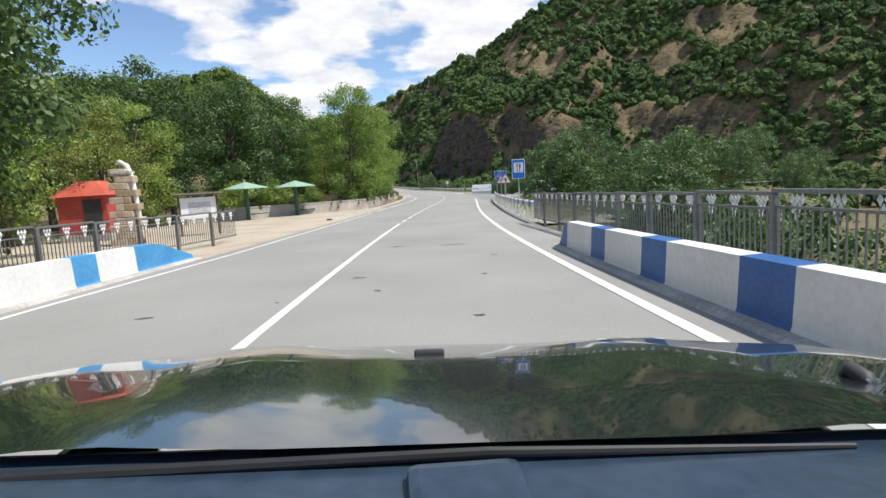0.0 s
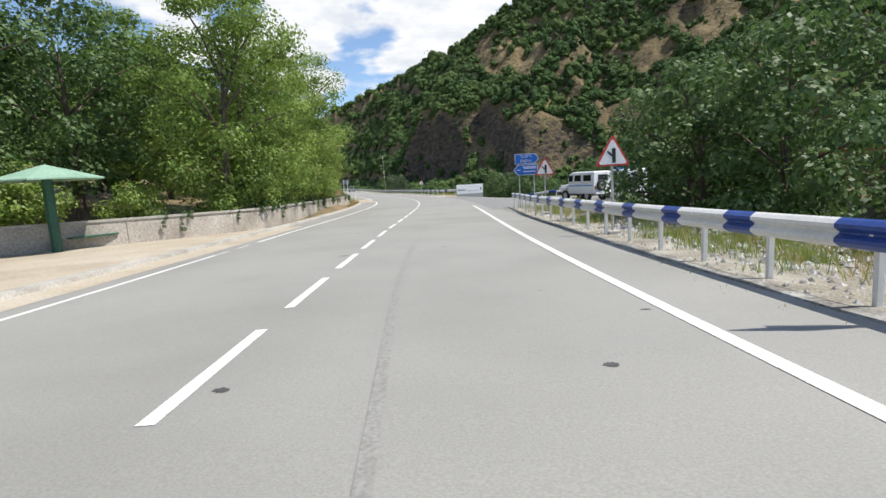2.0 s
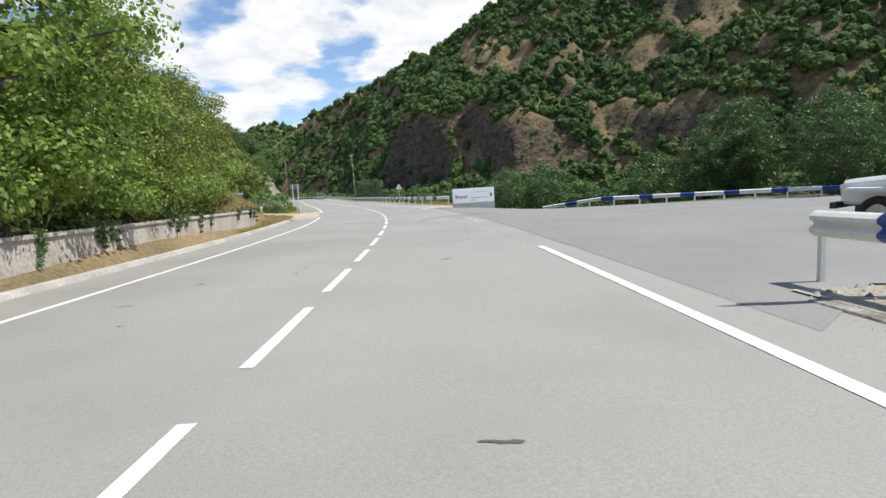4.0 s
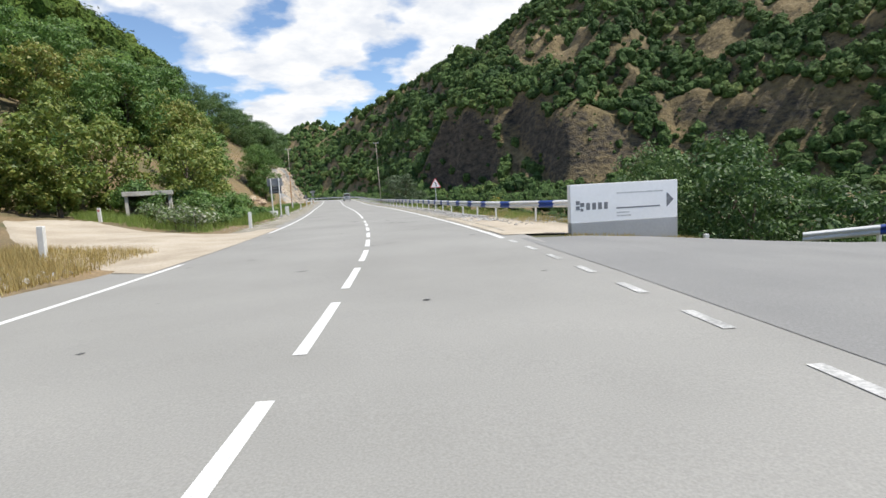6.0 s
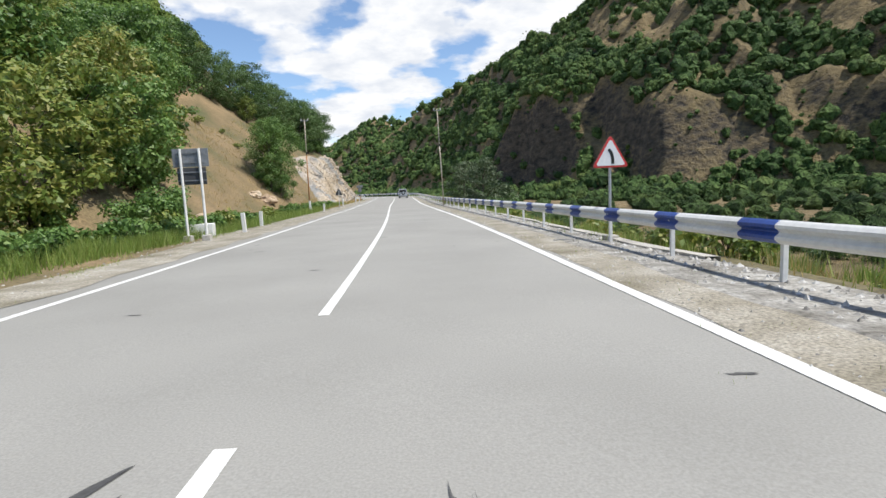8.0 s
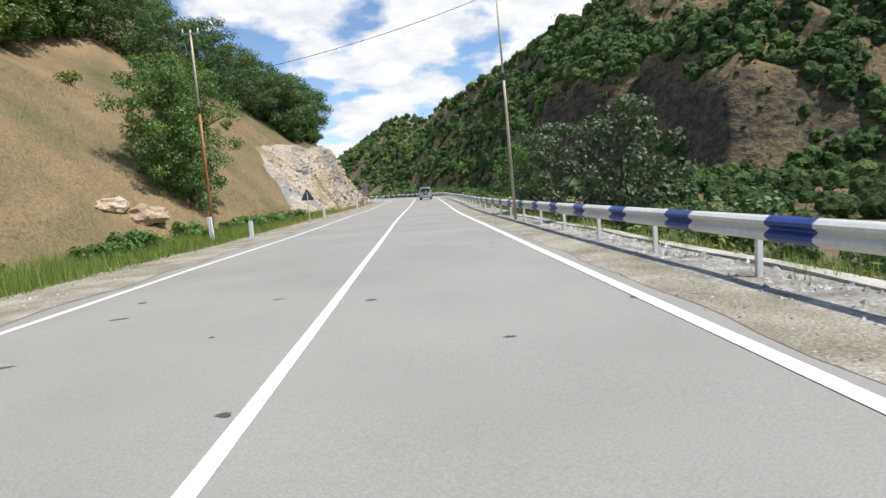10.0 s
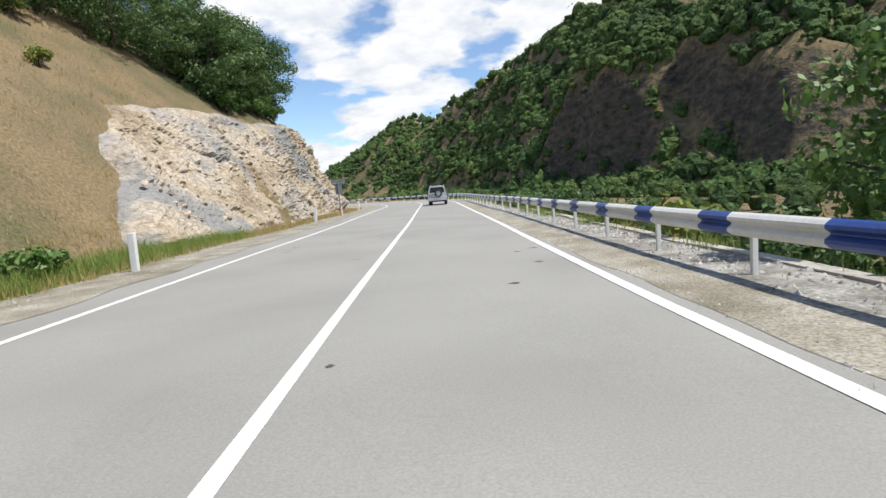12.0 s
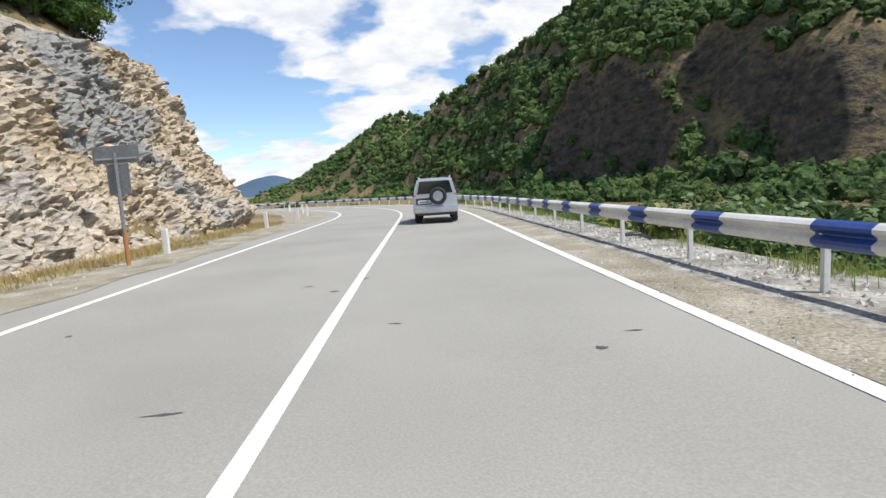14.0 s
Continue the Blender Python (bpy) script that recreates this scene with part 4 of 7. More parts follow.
ribbon("forecourt", 14, 51.5, lambda s: [(-21 + 11.5 * float(smooth(38, 51, s)), 0.02), (-7.5, 0.0), (-6.3, 0.008)], DIRT, 1.0, 0, "dusty paved forecourt", "forecourt")


def track_edges(d):
    return float(np.interp(-d, [5.5, 9, 13.6, 24, 45], [90.5, 92.3, 98.7, 116, 150])), float(np.interp(-d, [5.5, 8.7, 13.2, 16, 18.3, 25, 45], [107.5, 104.6, 108, 111.5, 114, 127, 160]))


def access_track():
    v, f = [], []
    n, m = 26, 12
    for i in range(n):
        u = i / (n - 1)
        d = -5.55 - 12.5 * u
        a, b = track_edges(d)
        for j in range(m):
            s_ = a + (b - a) * j / (m - 1)
            h = float(near_height(np.array([s_]), np.array([d]))[0]) + 0.07 if d < -7 else 0.016
            if j in (0, m - 1) and d < -7:
                h -= 0.3
            v.append(tuple(at(s_, d, h)))
    for i in range(n - 1):
        for j in range(m - 1):
            a = i * m + j
            f.append((a, a + 1, a + m + 1, a + m))
    tagged(mesh_np("dirt_track", v, f, DIRT, True), "pale dusty dirt track leaving the road", "track", kind="structure")


access_track()


# ---- roadside rails ----
W_PROFILE = [(0.0, 0.0), (-0.035, 0.02), (-0.08, 0.06), (-0.08, 0.1), (-0.02, 0.145), (-0.02, 0.165), (-0.08, 0.21), (-0.08, 0.25), (-0.035, 0.29), (0.0, 0.31)]


def guardrail(s0, s1, d_of, post_gap, label, first_blue=0.0, period=2.13, top=0.88, band=0.66):
    g = thing("guardrail", Matrix.Identity(4), label, "guardrail")
    s, k = s0 - first_blue, 0
    while s < s1:
        for a, b, m, nm in ((s, s + band, NAVY_PAINT, "blue_section"), (s + band, s + period, WHITE_PAINT, "white_section")):
            a, b = max(a, s0), min(b, s1)
            if b - a > 0.05:
                ribbon(nm, a, b, lambda q: [(d_of(q) + x, top - 0.31 + z) for x, z in W_PROFILE], m, 0.7, parent=g)
        s += period
    post = None
    for s in np.arange(s0 + 0.4, s1, post_gap):
        mtx = stand(s, d_of(s) + 0.06)
        if post is None:
            bm = box((0.075, 0.06, 1.0), (0, 0, top - 0.58), bevel=0.008)
            add_box(bm, (0.06, 0.09, 0.22), (-0.05, 0, top - 0.18))
            post = part("post", bm, WHITE_PAINT, g)
            post.matrix_basis = mtx
        else:
            again("post", post, g, mtx)
    return g


guardrail(21.0, 58.4, lambda s: 4.14 + 0.26 * float(smooth(20, 45, s)) + 0.3 * float(smooth(48, 58, s)), 1.68, "white steel guardrail with dark blue bands beside the stony verge", 0.4)
LONG_RAIL = ([98.4, 99.2, 100.5, 101.9, 103.2, 104.8, 112, 116, 130, 148, 170, 182, 190, 197, 300], [8.2, 7.75, 6.98, 6.26, 5.62, 5.2, 4.62, 4.54, 4.25, 4.0, 4.02, 4.2, 4.38, 4.22, 4.22])
guardrail(98.4, 290.0, lambda s: float(np.interp(s, *LONG_RAIL)), 2.8, "long white steel guardrail with dark blue bands above the river", 0.3, 2.45, 0.81, 0.75)


def side_guardrail():
    """Guardrail along the far edge of the side road, its end sloping into the ground."""
    g = thing("guardrail", Matrix.Identity(4), "white steel guardrail with dark blue bands along the side road", "guardrail")
    a, b = at(95.2, 11.3, -0.84), at(81.5, 31, -0.78)
    n = 26
    x = (b - a) / n
    tilt = 0.0
    side = Vector((x.y, -x.x, 0)).normalized()
    if side.dot(at(80, 15) - at(90, 15)) < 0:
        side = -side
    for k in range(2, n):
        v = []
        for e in (0, 1):
            p = a + x * (k + e)
            drop = -0.55 * max(0.0, 1 - (k + e - 2) / 5)
            for o, z in W_PROFILE:
                v.append(tuple(p - side * o + Vector((0, 0, 0.59 + z + drop + tilt * (k + e)))))
        m = len(W_PROFILE)
        f = [(j, j + 1, m + j + 1, m + j) for j in range(m - 1)]
        mesh_np("blue_section" if k % 3 == 1 else "white_section", v, f, NAVY_PAINT if k % 3 == 1 else WHITE_PAINT, parent=g)
    for k in range(4, n, 2):
        part("post", box((0.1, 0.08, 1.0), tuple(a + x * k - side * 0.1 + Vector((0, 0, 0.25 - 0.55 * max(0.0, 1 - (k - 2) / 5) + tilt * k))), bevel=0.008), WHITE_PAINT, g)


side_guardrail()


def parapet(side):
    """Concrete bridge parapet with white and blue blocks."""
    s1 = 12.3 if side > 0 else 14.2
    g = thing("bridge_parapet", Matrix.Identity(4), "concrete bridge parapet painted in white and blue blocks", "parapet", "bridge parapets")
    s, k = s1, 0
    pal = [BLUE_PAINT if side > 0 else PALE_BLUE, WHITE_PAINT]
    while s > -50:
        w = (0.8, 1.6)[k % 2] if side > 0 else (0.7, 1.75)[k % 2]
        if k < 2:
            w = (0.7, 1.8)[k] if side > 0 else (2.6, 1.3)[k]
        a, b = s - w, s
        d = 2.98 if side > 0 else -6.55
        def row(q):
            t = 0.62 * min(1.0, 0.25 + (s1 - q) / (0.6 if side > 0 else 2.2))
            pts = [(d, 0.0), (d + side * 0.04, 0.1), (d + side * 0.06, t), (d + side * 0.3, t + 0.01), (d + side * 0.36, -0.3)]
            return pts if side > 0 else pts[::-1]
        ribbon("blue_block" if k % 2 == 0 else "white_block", a, b, row, pal[k % 2], 0.35, 0.05, parent=g)
        s, k = a, k + 1
    ribbon("footing", -50, s1 + 0.1, [(d - side * 0.16, 0.004), (d - side * 0.1, 0.05), (d + side * 0.02, 0.06)] if side > 0 else [(d - 0.02, 0.06), (d + 0.1, 0.05), (d + 0.16, 0.004)], CONCRETE, 1.0, parent=g)


parapet(1)
parapet(-1)


def ornament(bm, x, z, r):
    """A small diamond leaf on the railing."""
    a = [bm.verts.new((x, -0.02, z - r)), bm.verts.new((x + r * 0.55, -0.02, z)), bm.verts.new((x, -0.02, z + r)), bm.verts.new((x - r * 0.55, -0.02, z))]
    b = bm.verts.new((x, -0.05, z))
    c = bm.verts.new((x, 0.01, z))
    for k in range(4):
        bm.faces.new((a[k], a[(k + 1) % 4], b))
        bm.faces.new((a[(k + 1) % 4], a[k], c))


def railing(side, s0, s1, d_of, label):
    """Iron bridge railing: handrail, two lower rails, posts, thin bars and clusters of white diamonds."""
    g = thing("bridge_railing", Matrix.Identity(4), label, "railing", "bridge railings")
    bay = 1.85
    kinds = None
    for k in range(int((s1 - s0) / bay)):
        a, b = s1 - k * bay, s1 - (k + 1) * bay
        pa, pb = at(a, d_of(a)), at(b, d_of(b))
        x = (pa - pb).normalized()
        y = Vector((0, 0, 1)).cross(x).normalized()
        m = Matrix(((x.x, y.x, 0, pb.x), (x.y, y.y, 0, pb.y), (x.z, y.z, 1, pb.z), (0, 0, 0, 1)))
        if kinds is None:
            orn = bmesh.new()
            ornament(orn, 0, 0, 0.072)
            spots = [(q + i * 0.085, 1.1 + j * 0.1) for q in (0.33, 0.92, 1.52) for i, j in ((-1, 0), (0, 0), (1, 0), (-0.5, -1), (0.5, -1), (0, -2))]
            kinds = [
                ("handrail", part("handrail", box((bay, 0.07, 0.05), (bay / 2, 0, 1.17), bevel=0.01), RAIL_GREY, g), (0,)),
                ("middle_rail", part("middle_rail", box((bay, 0.03, 0.03), (bay / 2, 0, 0.98)), RAIL_GREY, g), (0,)),
                ("bottom_rail", part("bottom_rail", box((bay, 0.04, 0.04), (bay / 2, 0, 0.22)), RAIL_GREY, g), (0,)),
                ("post", part("post", box((0.09, 0.09, 1.5), (0, 0, 0.42), bevel=0.012), RAIL_GREY, g), (0,)),
                ("bar", part("bar", box((0.016, 0.016, 0.78), (0, 0, 0.6)), RAIL_GREY, g), tuple(np.arange(0.14, bay - 0.05, 0.118))),
                ("diamond", part("diamond", orn, SIGN_WHITE, g, "white cast diamond"), spots),
            ]
            fresh = True
        for nm, o, xs in kinds:
            for i, q in enumerate(xs):
                w = m @ Matrix.Translation((q[0], 0, q[1]) if nm == "diamond" else (q, 0, 0))
                if fresh and i == 0:
                    o.matrix_basis = w
                else:
                    again(nm, o, g, w)
        fresh = False


railing(1, -3.5, 21.0, lambda s: 4.2 - 0.25 * float(smooth(16, 21, s)), "grey iron bridge railing with clusters of white diamonds")
railing(-1, -3.5, 20.3, lambda s: -8.3 + 0.5 * float(smooth(15, 20, s)), "grey iron bridge railing beside the forecourt")


# ---- trees ----
def make_tree(name, seed, height, width, low, mat, label, quads=2600, leaf=0.34, three=False):
    """A tree: tapered trunk and limbs, and a crown of many leaves in uneven clumps."""
    rng = np.random.RandomState(seed)
    t = thing(name, Matrix.Identity(4), label, "tree")
    bm = bmesh.new()
    lean = rng.normal(0, 0.05, 2)
    trunk = [(lean[0] * z * height, lean[1] * z * height, z * height - 0.4 * (z == 0)) for z in (0, 0.15, 0.35, 0.55, 0.75)]
    add_tube(bm, trunk, [0.024 * height, 0.018 * height, 0.014 * height, 0.01 * height, 0.004 * height], 7)
    cs, sp = [], []
    n = 26
    for k in range(n):
        z = low + (0.97 - low) * (k + rng.rand()) / n
        a = k * 2.4 + rng.rand()
        env = math.sin(math.pi * min(1, max(0.12, (z - low * 0.6) / (1.08 - low * 0.6)))) ** 0.7
        r = width * 0.5 * env * rng.uniform(0.55, 1.05)
        c = Vector((math.cos(a) * r + lean[0] * z * height, math.sin(a) * r + lean[1] * z * height, z * height))
        cs.append(tuple(c))
        sp.append(width * rng.uniform(0.1, 0.185))
        cs.append(tuple(c * 0.55 + Vector((0, 0, z * height * 0.45))))
        sp.append(width * rng.uniform(0.12, 0.19))
        if k % 2 == 0:
            b = Vector((lean[0] * z * height * 0.7, lean[1] * z * height * 0.7, z * height * 0.66))
            mid = (b + c) / 2 + Vector((0, 0, 0.04 * height))
            add_tube(bm, [b, mid, c], [0.007 * height, 0.005 * height, 0.002 * height], 5)
    part("trunk", bm, BARK, t)
    v, f = leaves(rng, cs, np.array(sp), quads, leaf, 0.35, three=three)
    crown = mesh_np("crown", v, f, mat, parent=t)
    return t


def make_bush(name, seed, height, width, mat, label, quads=700, leaf=0.2, category="bush"):
    rng = np.random.RandomState(seed)
    t = thing(name, Matrix.Identity(4), label, category)
    bm = bmesh.new()
    cs, sp = [], []
    for k in range(9):
        a = k * 2.4
        r = width * 0.42 * math.sqrt(rng.rand())
        c = Vector((math.cos(a) * r, math.sin(a) * r, height * rng.uniform(0.3, 0.85)))
        cs.append(tuple(c))
        sp.append(width * rng.uniform(0.15, 0.26))
        add_tube(bm, [(c.x * 0.15, c.y * 0.15, -0.15), tuple(c * 0.6), tuple(c)], [0.02, 0.014, 0.006], 5)
    part("woody_stem", bm, BARK, t)
    v, f = leaves(rng, cs, np.array(sp), quads, leaf, 0.35)
    mesh_np("foliage", v, f, mat, parent=t)
    return t


def ground_h(s, d):
    return float(near_height(np.array([s]), np.array([d]))[0])


def plant(proto, spots, seed, scale=(0.8, 1.2), group="", used=False):
    """Copies of a plant at places beside the road."""
    rng = np.random.RandomState(seed)
    for s, d in spots:
        k = rng.uniform(*scale)
        m = stand(s, d, ground_h(s, d), rng.uniform(0, 360)) @ Matrix.Diagonal((k, k, k * rng.uniform(0.9, 1.12), 1))
        if not used:
            proto.matrix_basis = m
            o, used = proto, True
        else:
            o = copy_thing(proto, Matrix.Identity(4))
            o.matrix_basis = m
        if group:
            tagged(o, group=group)


def scatter(rng, n, s0, s1, d0, d1):
    return [(rng.uniform(s0, s1), rng.uniform(d0, d1)) for _ in range(n)]


rng = np.random.RandomState(3)
walnut = make_tree("walnut_tree", 21, 11.5, 8.5, 0.16, LEAF_DARK, "tall broad dark green walnut tree behind the forecourt", 10000, 0.23)
ash = make_tree("ash_tree", 22, 10.5, 7.0, 0.05, LEAF_OLIVE, "leafy green ash tree overhanging the wall", 16000, 0.155)
robinia = make_tree("robinia_tree", 23, 9.0, 6.5, 0.04, LEAF_YELLOW, "robinia tree with yellowing leaves above the wall", 15000, 0.145)
plant(walnut, [(12.5, -13.2), (5, -13), (-6, -17), (-2, -13), (8, -18), (-8, -12), (14, -23), (26, -27), (34, -26), (42, -24), (20, -32), (47, -19.5), (52, -17), (9, -27), (30, -36), (40, -34), (60, -20)], 31, (0.85, 1.15), "trees behind the forecourt")
plant(ash, [(51.5, -9.9), (54.5, -9.5), (57.5, -9.7), (61, -9.6), (64.5, -9.4), (68, -9.8), (57, -17), (63, -18), (37, -21.5), (24.5, -20.5)], 32, (0.8, 1.05), "trees above the wall")
plant(robinia, [(71.5, -9.9), (75, -10.2), (79, -10.6), (82.5, -12), (66.5, -16), (73, -17), (31, -20), (78, -19)], 33, (0.7, 0.95), "trees above the wall")

walnut_tall = make_tree("walnut_tree", 20, 14.0, 9.5, 0.12, LEAF_DARK, "very tall dark green walnut tree behind the forecourt", 15000, 0.21)
plant(walnut_tall, [(15.8, -15.2), (12.6, -13.4), (8.5, -14.5)], 30, (0.95, 1.1), "trees behind the forecourt")
plant(walnut_tall, [(41, -21.8), (46.5, -18.8)], 29, (0.8, 0.88), "trees behind the forecourt", True)
slope_tree = make_tree("slope_tree", 24, 7.0, 5.5, 0.1, LEAF, "green tree on the wooded slope", 5200, 0.25, True)
slope_yellow = make_tree("slope_tree", 25, 6.5, 5.5, 0.1, LEAF_YELLOW, "yellowish green tree on the wooded slope", 5200, 0.25, True)
hill_spots = [(q[0], q[1]) for q in scatter(rng, 160, 88, 190, -37, -13) if not (q[0] > 138 and q[1] > -0.31 * (q[0] - 103) - 4.0) and not (track_edges(q[1])[0] - 3 < q[0] < track_edges(q[1])[1] + 3 and q[1] > -20) and not (q[0] < 104 and q[1] > -19) and not (q[1] > -18 and 113 < q[0] < 122)]
plant(slope_tree, hill_spots[::2], 34, (0.75, 1.25), "trees on the slope")
plant(slope_yellow, hill_spots[1::2], 35, (0.7, 1.15), "trees on the slope")
plant(slope_yellow, [(195.4, -24.0)], 64, (0.6, 0.62), "trees on the slope", True)
plant(slope_tree, [(186, -31.5), (190, -33), (196, -35), (181, -31), (176, -29.5), (170, -27)], 65, (0.9, 1.15), "trees on the slope", True)
crest = make_tree("crest_tree", 26, 6.5, 6.5, 0.05, LEAF_DARK, "dense dark green tree on top of the rock cut", 8000, 0.19)
plant(crest, [(187, -30), (191, -28), (195, -26.5), (199, -24.5), (203, -22.5), (207, -21), (211, -20), (215, -18.5), (209, -18.4), (211.5, -17.8), (214, -17.5), (216.5, -17.4), (218.8, -17.4), (221, -17.6), (218, -20), (220.5, -20), (183, -32), (178, -34), (200, -30), (206, -26), (212, -25), (174, -38), (216, -23)], 36, (1.0, 1.3), "trees on the crest")

bank_tree = make_tree("bank_tree", 27, 6.5, 5.0, 0.08, LEAF_DARK, "dark green tree on the river bank", 9000, 0.15)
plant(bank_tree, [(3, 9.6), (7, 9.2), (10.5, 9.8), (14, 9.3), (17.5, 10), (21, 9.6), (-1, 9.8), (-4, 12), (4, 13), (12, 12.5), (20, 13), (27, 12), (33, 12.5), (39, 13), (44, 12), (50, 12.5), (16, 18), (30, 18), (8, 19), (22, 22), (38, 19), (56, 27), (60, 32), (104, 13.5), (100.5, 16), (98.5, 19), (96, 23), (107, 13), (93, 27), (108, 14), (116, 15), (84, 30), (76, 40), (92, 30), (99, 24), (66, 42), (110, 22)], 37, (0.75, 1.15), "trees on the river bank")
plant(bank_tree, [(103, 17.5), (100, 21), (96.5, 26), (93, 30.5), (89, 35), (84, 38), (78, 44), (72, 48), (106, 20), (98, 31), (90, 41)], 73, (1.3, 1.6), "trees on the river bank", True)
plant(bank_tree, [(44.5, 9.4), (41.5, 10.0), (47.5, 10.4)], 63, (1.12, 1.22), "trees on the river bank", True)
plant(make_tree("bank_tree", 28, 6.0, 4.2, 0.08, LEAF, "lone green tree beyond the guardrail", 7000, 0.16), [(169.3, 7.0), (177, 17), (128, 13), (137, 14), (226, 12), (232, 13), (240, 12), (215, 14), (250, 12), (262, 13)], 38, (0.7, 1.05), "trees beyond the guardrail")
plant(make_tree("slope_tree", 29, 8.5, 6.0, 0.03, LEAF, "large leafy tree at the foot of the grass slope", 13000, 0.15), [(166.6, -13.2), (167.8, -14.6), (165.4, -14.0)], 39, (0.82, 0.95), "trees on the slope")
plant(make_bush("hedge_bush", 47, 2.8, 3.2, LEAF_OLIVE, "dense green hedge bush behind the wall", 5000, 0.115), [(52.5, -9.2), (55, -9.4), (57.5, -9.2), (60, -9.5), (62.5, -9.3), (65, -9.2), (67.5, -9.4), (70, -9.4), (73, -9.6), (76, -10.3), (79, -10.4), (82, -10.6), (49.5, -13), (46.5, -15.8), (43.5, -18.2)], 48, (0.9, 1.25), "hedge behind the wall")
LEAF_GREY = leaf_material("leaf_grey_green", [(0.03, 0.055, 0.022), (0.055, 0.09, 0.035), (0.09, 0.13, 0.055), (0.2, 0.24, 0.15)], 0.25)
plant(make_tree("willow_tree", 61, 4.9, 3.6, 0.02, LEAF_GREY, "small grey-green willow just beyond the guardrail", 6000, 0.15), [(152.4, 7.0), (160.0, 6.4), (155.5, 9.5)], 62, (1.05, 1.2), "trees beyond the guardrail")
bush = make_bush("bush", 41, 2.4, 2.8, LEAF, "leafy green bush beside the road", 2600, 0.14)
plant(bush, [(117, -9.9), (209, -16.9), (211.5, -16.6), (213.5, -16.4), (216, -16.2), (218.5, -16.1), (220.5, -16.2), (215, -15.9), (218, -15.8), (115.5, -10.8), (118, -15.2), (121, -17), (123.5, -19), (116, -11.8), (119, -12), (131, -12), (135, -12.5), (122, -14), (128, -14.5), (139, -14), (24, 9), (31, 9.2), (36, 9), (42, 9.4), (47, 9), (52, 9.5)], 42, (0.7, 1.3), "roadside bushes")
low_bush = make_bush("low_bush", 43, 0.9, 1.3, LEAF_YELLOW, "low yellow-green roadside shrub", 280, 0.17)
plant(low_bush, [(190.3, -19.2), (190.6, -19.5), (172, -19), (176, -17), (179.5, -23), (174, -24), (183, -19)] + scatter(rng, 26, 108, 172, -11.5, -9.3) + scatter(rng, 14, 22, 56, 7.2, 8.5) + scatter(rng, 130, 108, 226, 5.4, 8.5), 44, (0.6, 1.3), "roadside shrubs")
weed = make_bush("roadside_weed", 74, 0.75, 1.25, LEAF, "low leafy green weed on the verge", 520, 0.13)
plant(weed, scatter(rng, 60, 109, 140, -10.6, -8.9) + scatter(rng, 24, 140, 176, -10.6, -9.2), 75, (0.7, 1.25), "verge weeds")
bank_bush = make_bush("bank_bush", 71, 2.3, 3.0, LEAF_DARK, "dense dark green scrub bush on the river bank", 2200, 0.15)
plant(bank_bush, [q for q in scatter(rng, 90, 146, 290, 7.2, 11)] + [q for q in scatter(rng, 300, 118, 300, 11, 48)], 72, (0.75, 1.35), "scrub on the river bank")
flower_bush = make_bush("flowering_bush", 45, 1.1, 1.9, FLOWER, "low bush dotted with white blossom", 1100, 0.12)
plant(flower_bush, [(107.2, -9.6), (108.6, -11.0), (109.6, -9.2), (111, -12.2), (112.4, -10.2), (114.5, -10.8), (112.8, -13.4)], 46, (0.8, 1.25), "flowering bushes")


def clumps(rng, n, s0, s1, d0, d1, per):
    out = []
    for s, d in scatter(rng, n, s0, s1, d0, d1):
        r = rng.uniform(0.15, 0.5)
        out += [(s + rng.normal(0, r), d + rng.normal(0, r * 0.7)) for _ in range(per)]
    return out


def grass(name, spots, height, mat, label, seed, blades=7):
    """Tufts of blades as one object."""
    rng = np.random.RandomState(seed)
    v, f = [], []
    sp = np.array(spots)
    hh = near_height(sp[:, 0], sp[:, 1])
    base = np.array([at(s, d, h) for (s, d), h in zip(spots, hh)])
    n = len(base) * blades
    b = np.repeat(base, blades, 0) + np.concatenate([rng.normal(0, 0.1, (n, 2)), np.full((n, 1), -0.02)], 1)
    a = rng.uniform(0, 2 * math.pi, n)
    hgt = height * rng.uniform(0.5, 1.3, n)
    w = 0.005 + 0.009 * rng.rand(n)
    side = np.stack([np.cos(a), np.sin(a), np.zeros(n)], 1) * w[:, None]
    tip = b + np.stack([np.sin(a) * hgt * 0.35 * rng.normal(0, 1, n), np.cos(a) * hgt * 0.35 * rng.normal(0, 1, n), hgt], 1)
    v = np.stack([b - side, b + side, tip], 1).reshape(-1, 3)
    tagged(mesh_np(name, v, np.arange(n * 3).reshape(-1, 3), mat), label, "grass", kind="stuff")


grass("green_grass", scatter(rng, 5600, 112, 187, -10.8, -8.2) + [q for q in scatter(rng, 4200, 105, 128, -22, -8.6) if q[0] > track_edges(q[1])[1] + 0.4], 0.48, GRASS_BLADE, "tall green roadside grass", 51, 10)
grass("dry_grass", scatter(rng, 5200, 165, 224, -12, -7.9) + scatter(rng, 2500, 150, 200, -24, -12) + scatter(rng, 5600, 78, 96, -11.5, -7.6), 0.28, DRY_BLADE, "dry yellow grass at the foot of the slope", 52, 6)
grass("kerb_weeds", clumps(rng, 170, 100, 225, 2.85, 3.6, 9) + clumps(rng, 60, 112, 225, 3.7, 4.9, 12) + clumps(rng, 60, 30, 57, 3.85, 4.3, 8) + clumps(rng, 160, 106, 222, -8.4, -7.0, 9), 0.11, GRASS_BLADE, "low weeds in the gravel along the kerb", 55, 6)
grass("board_straw", clumps(rng, 26, 93.4, 94.15, 5.2, 10.6, 12), 0.13, DRY_BLADE, "dry grass along the foot of the billboard", 57, 7)
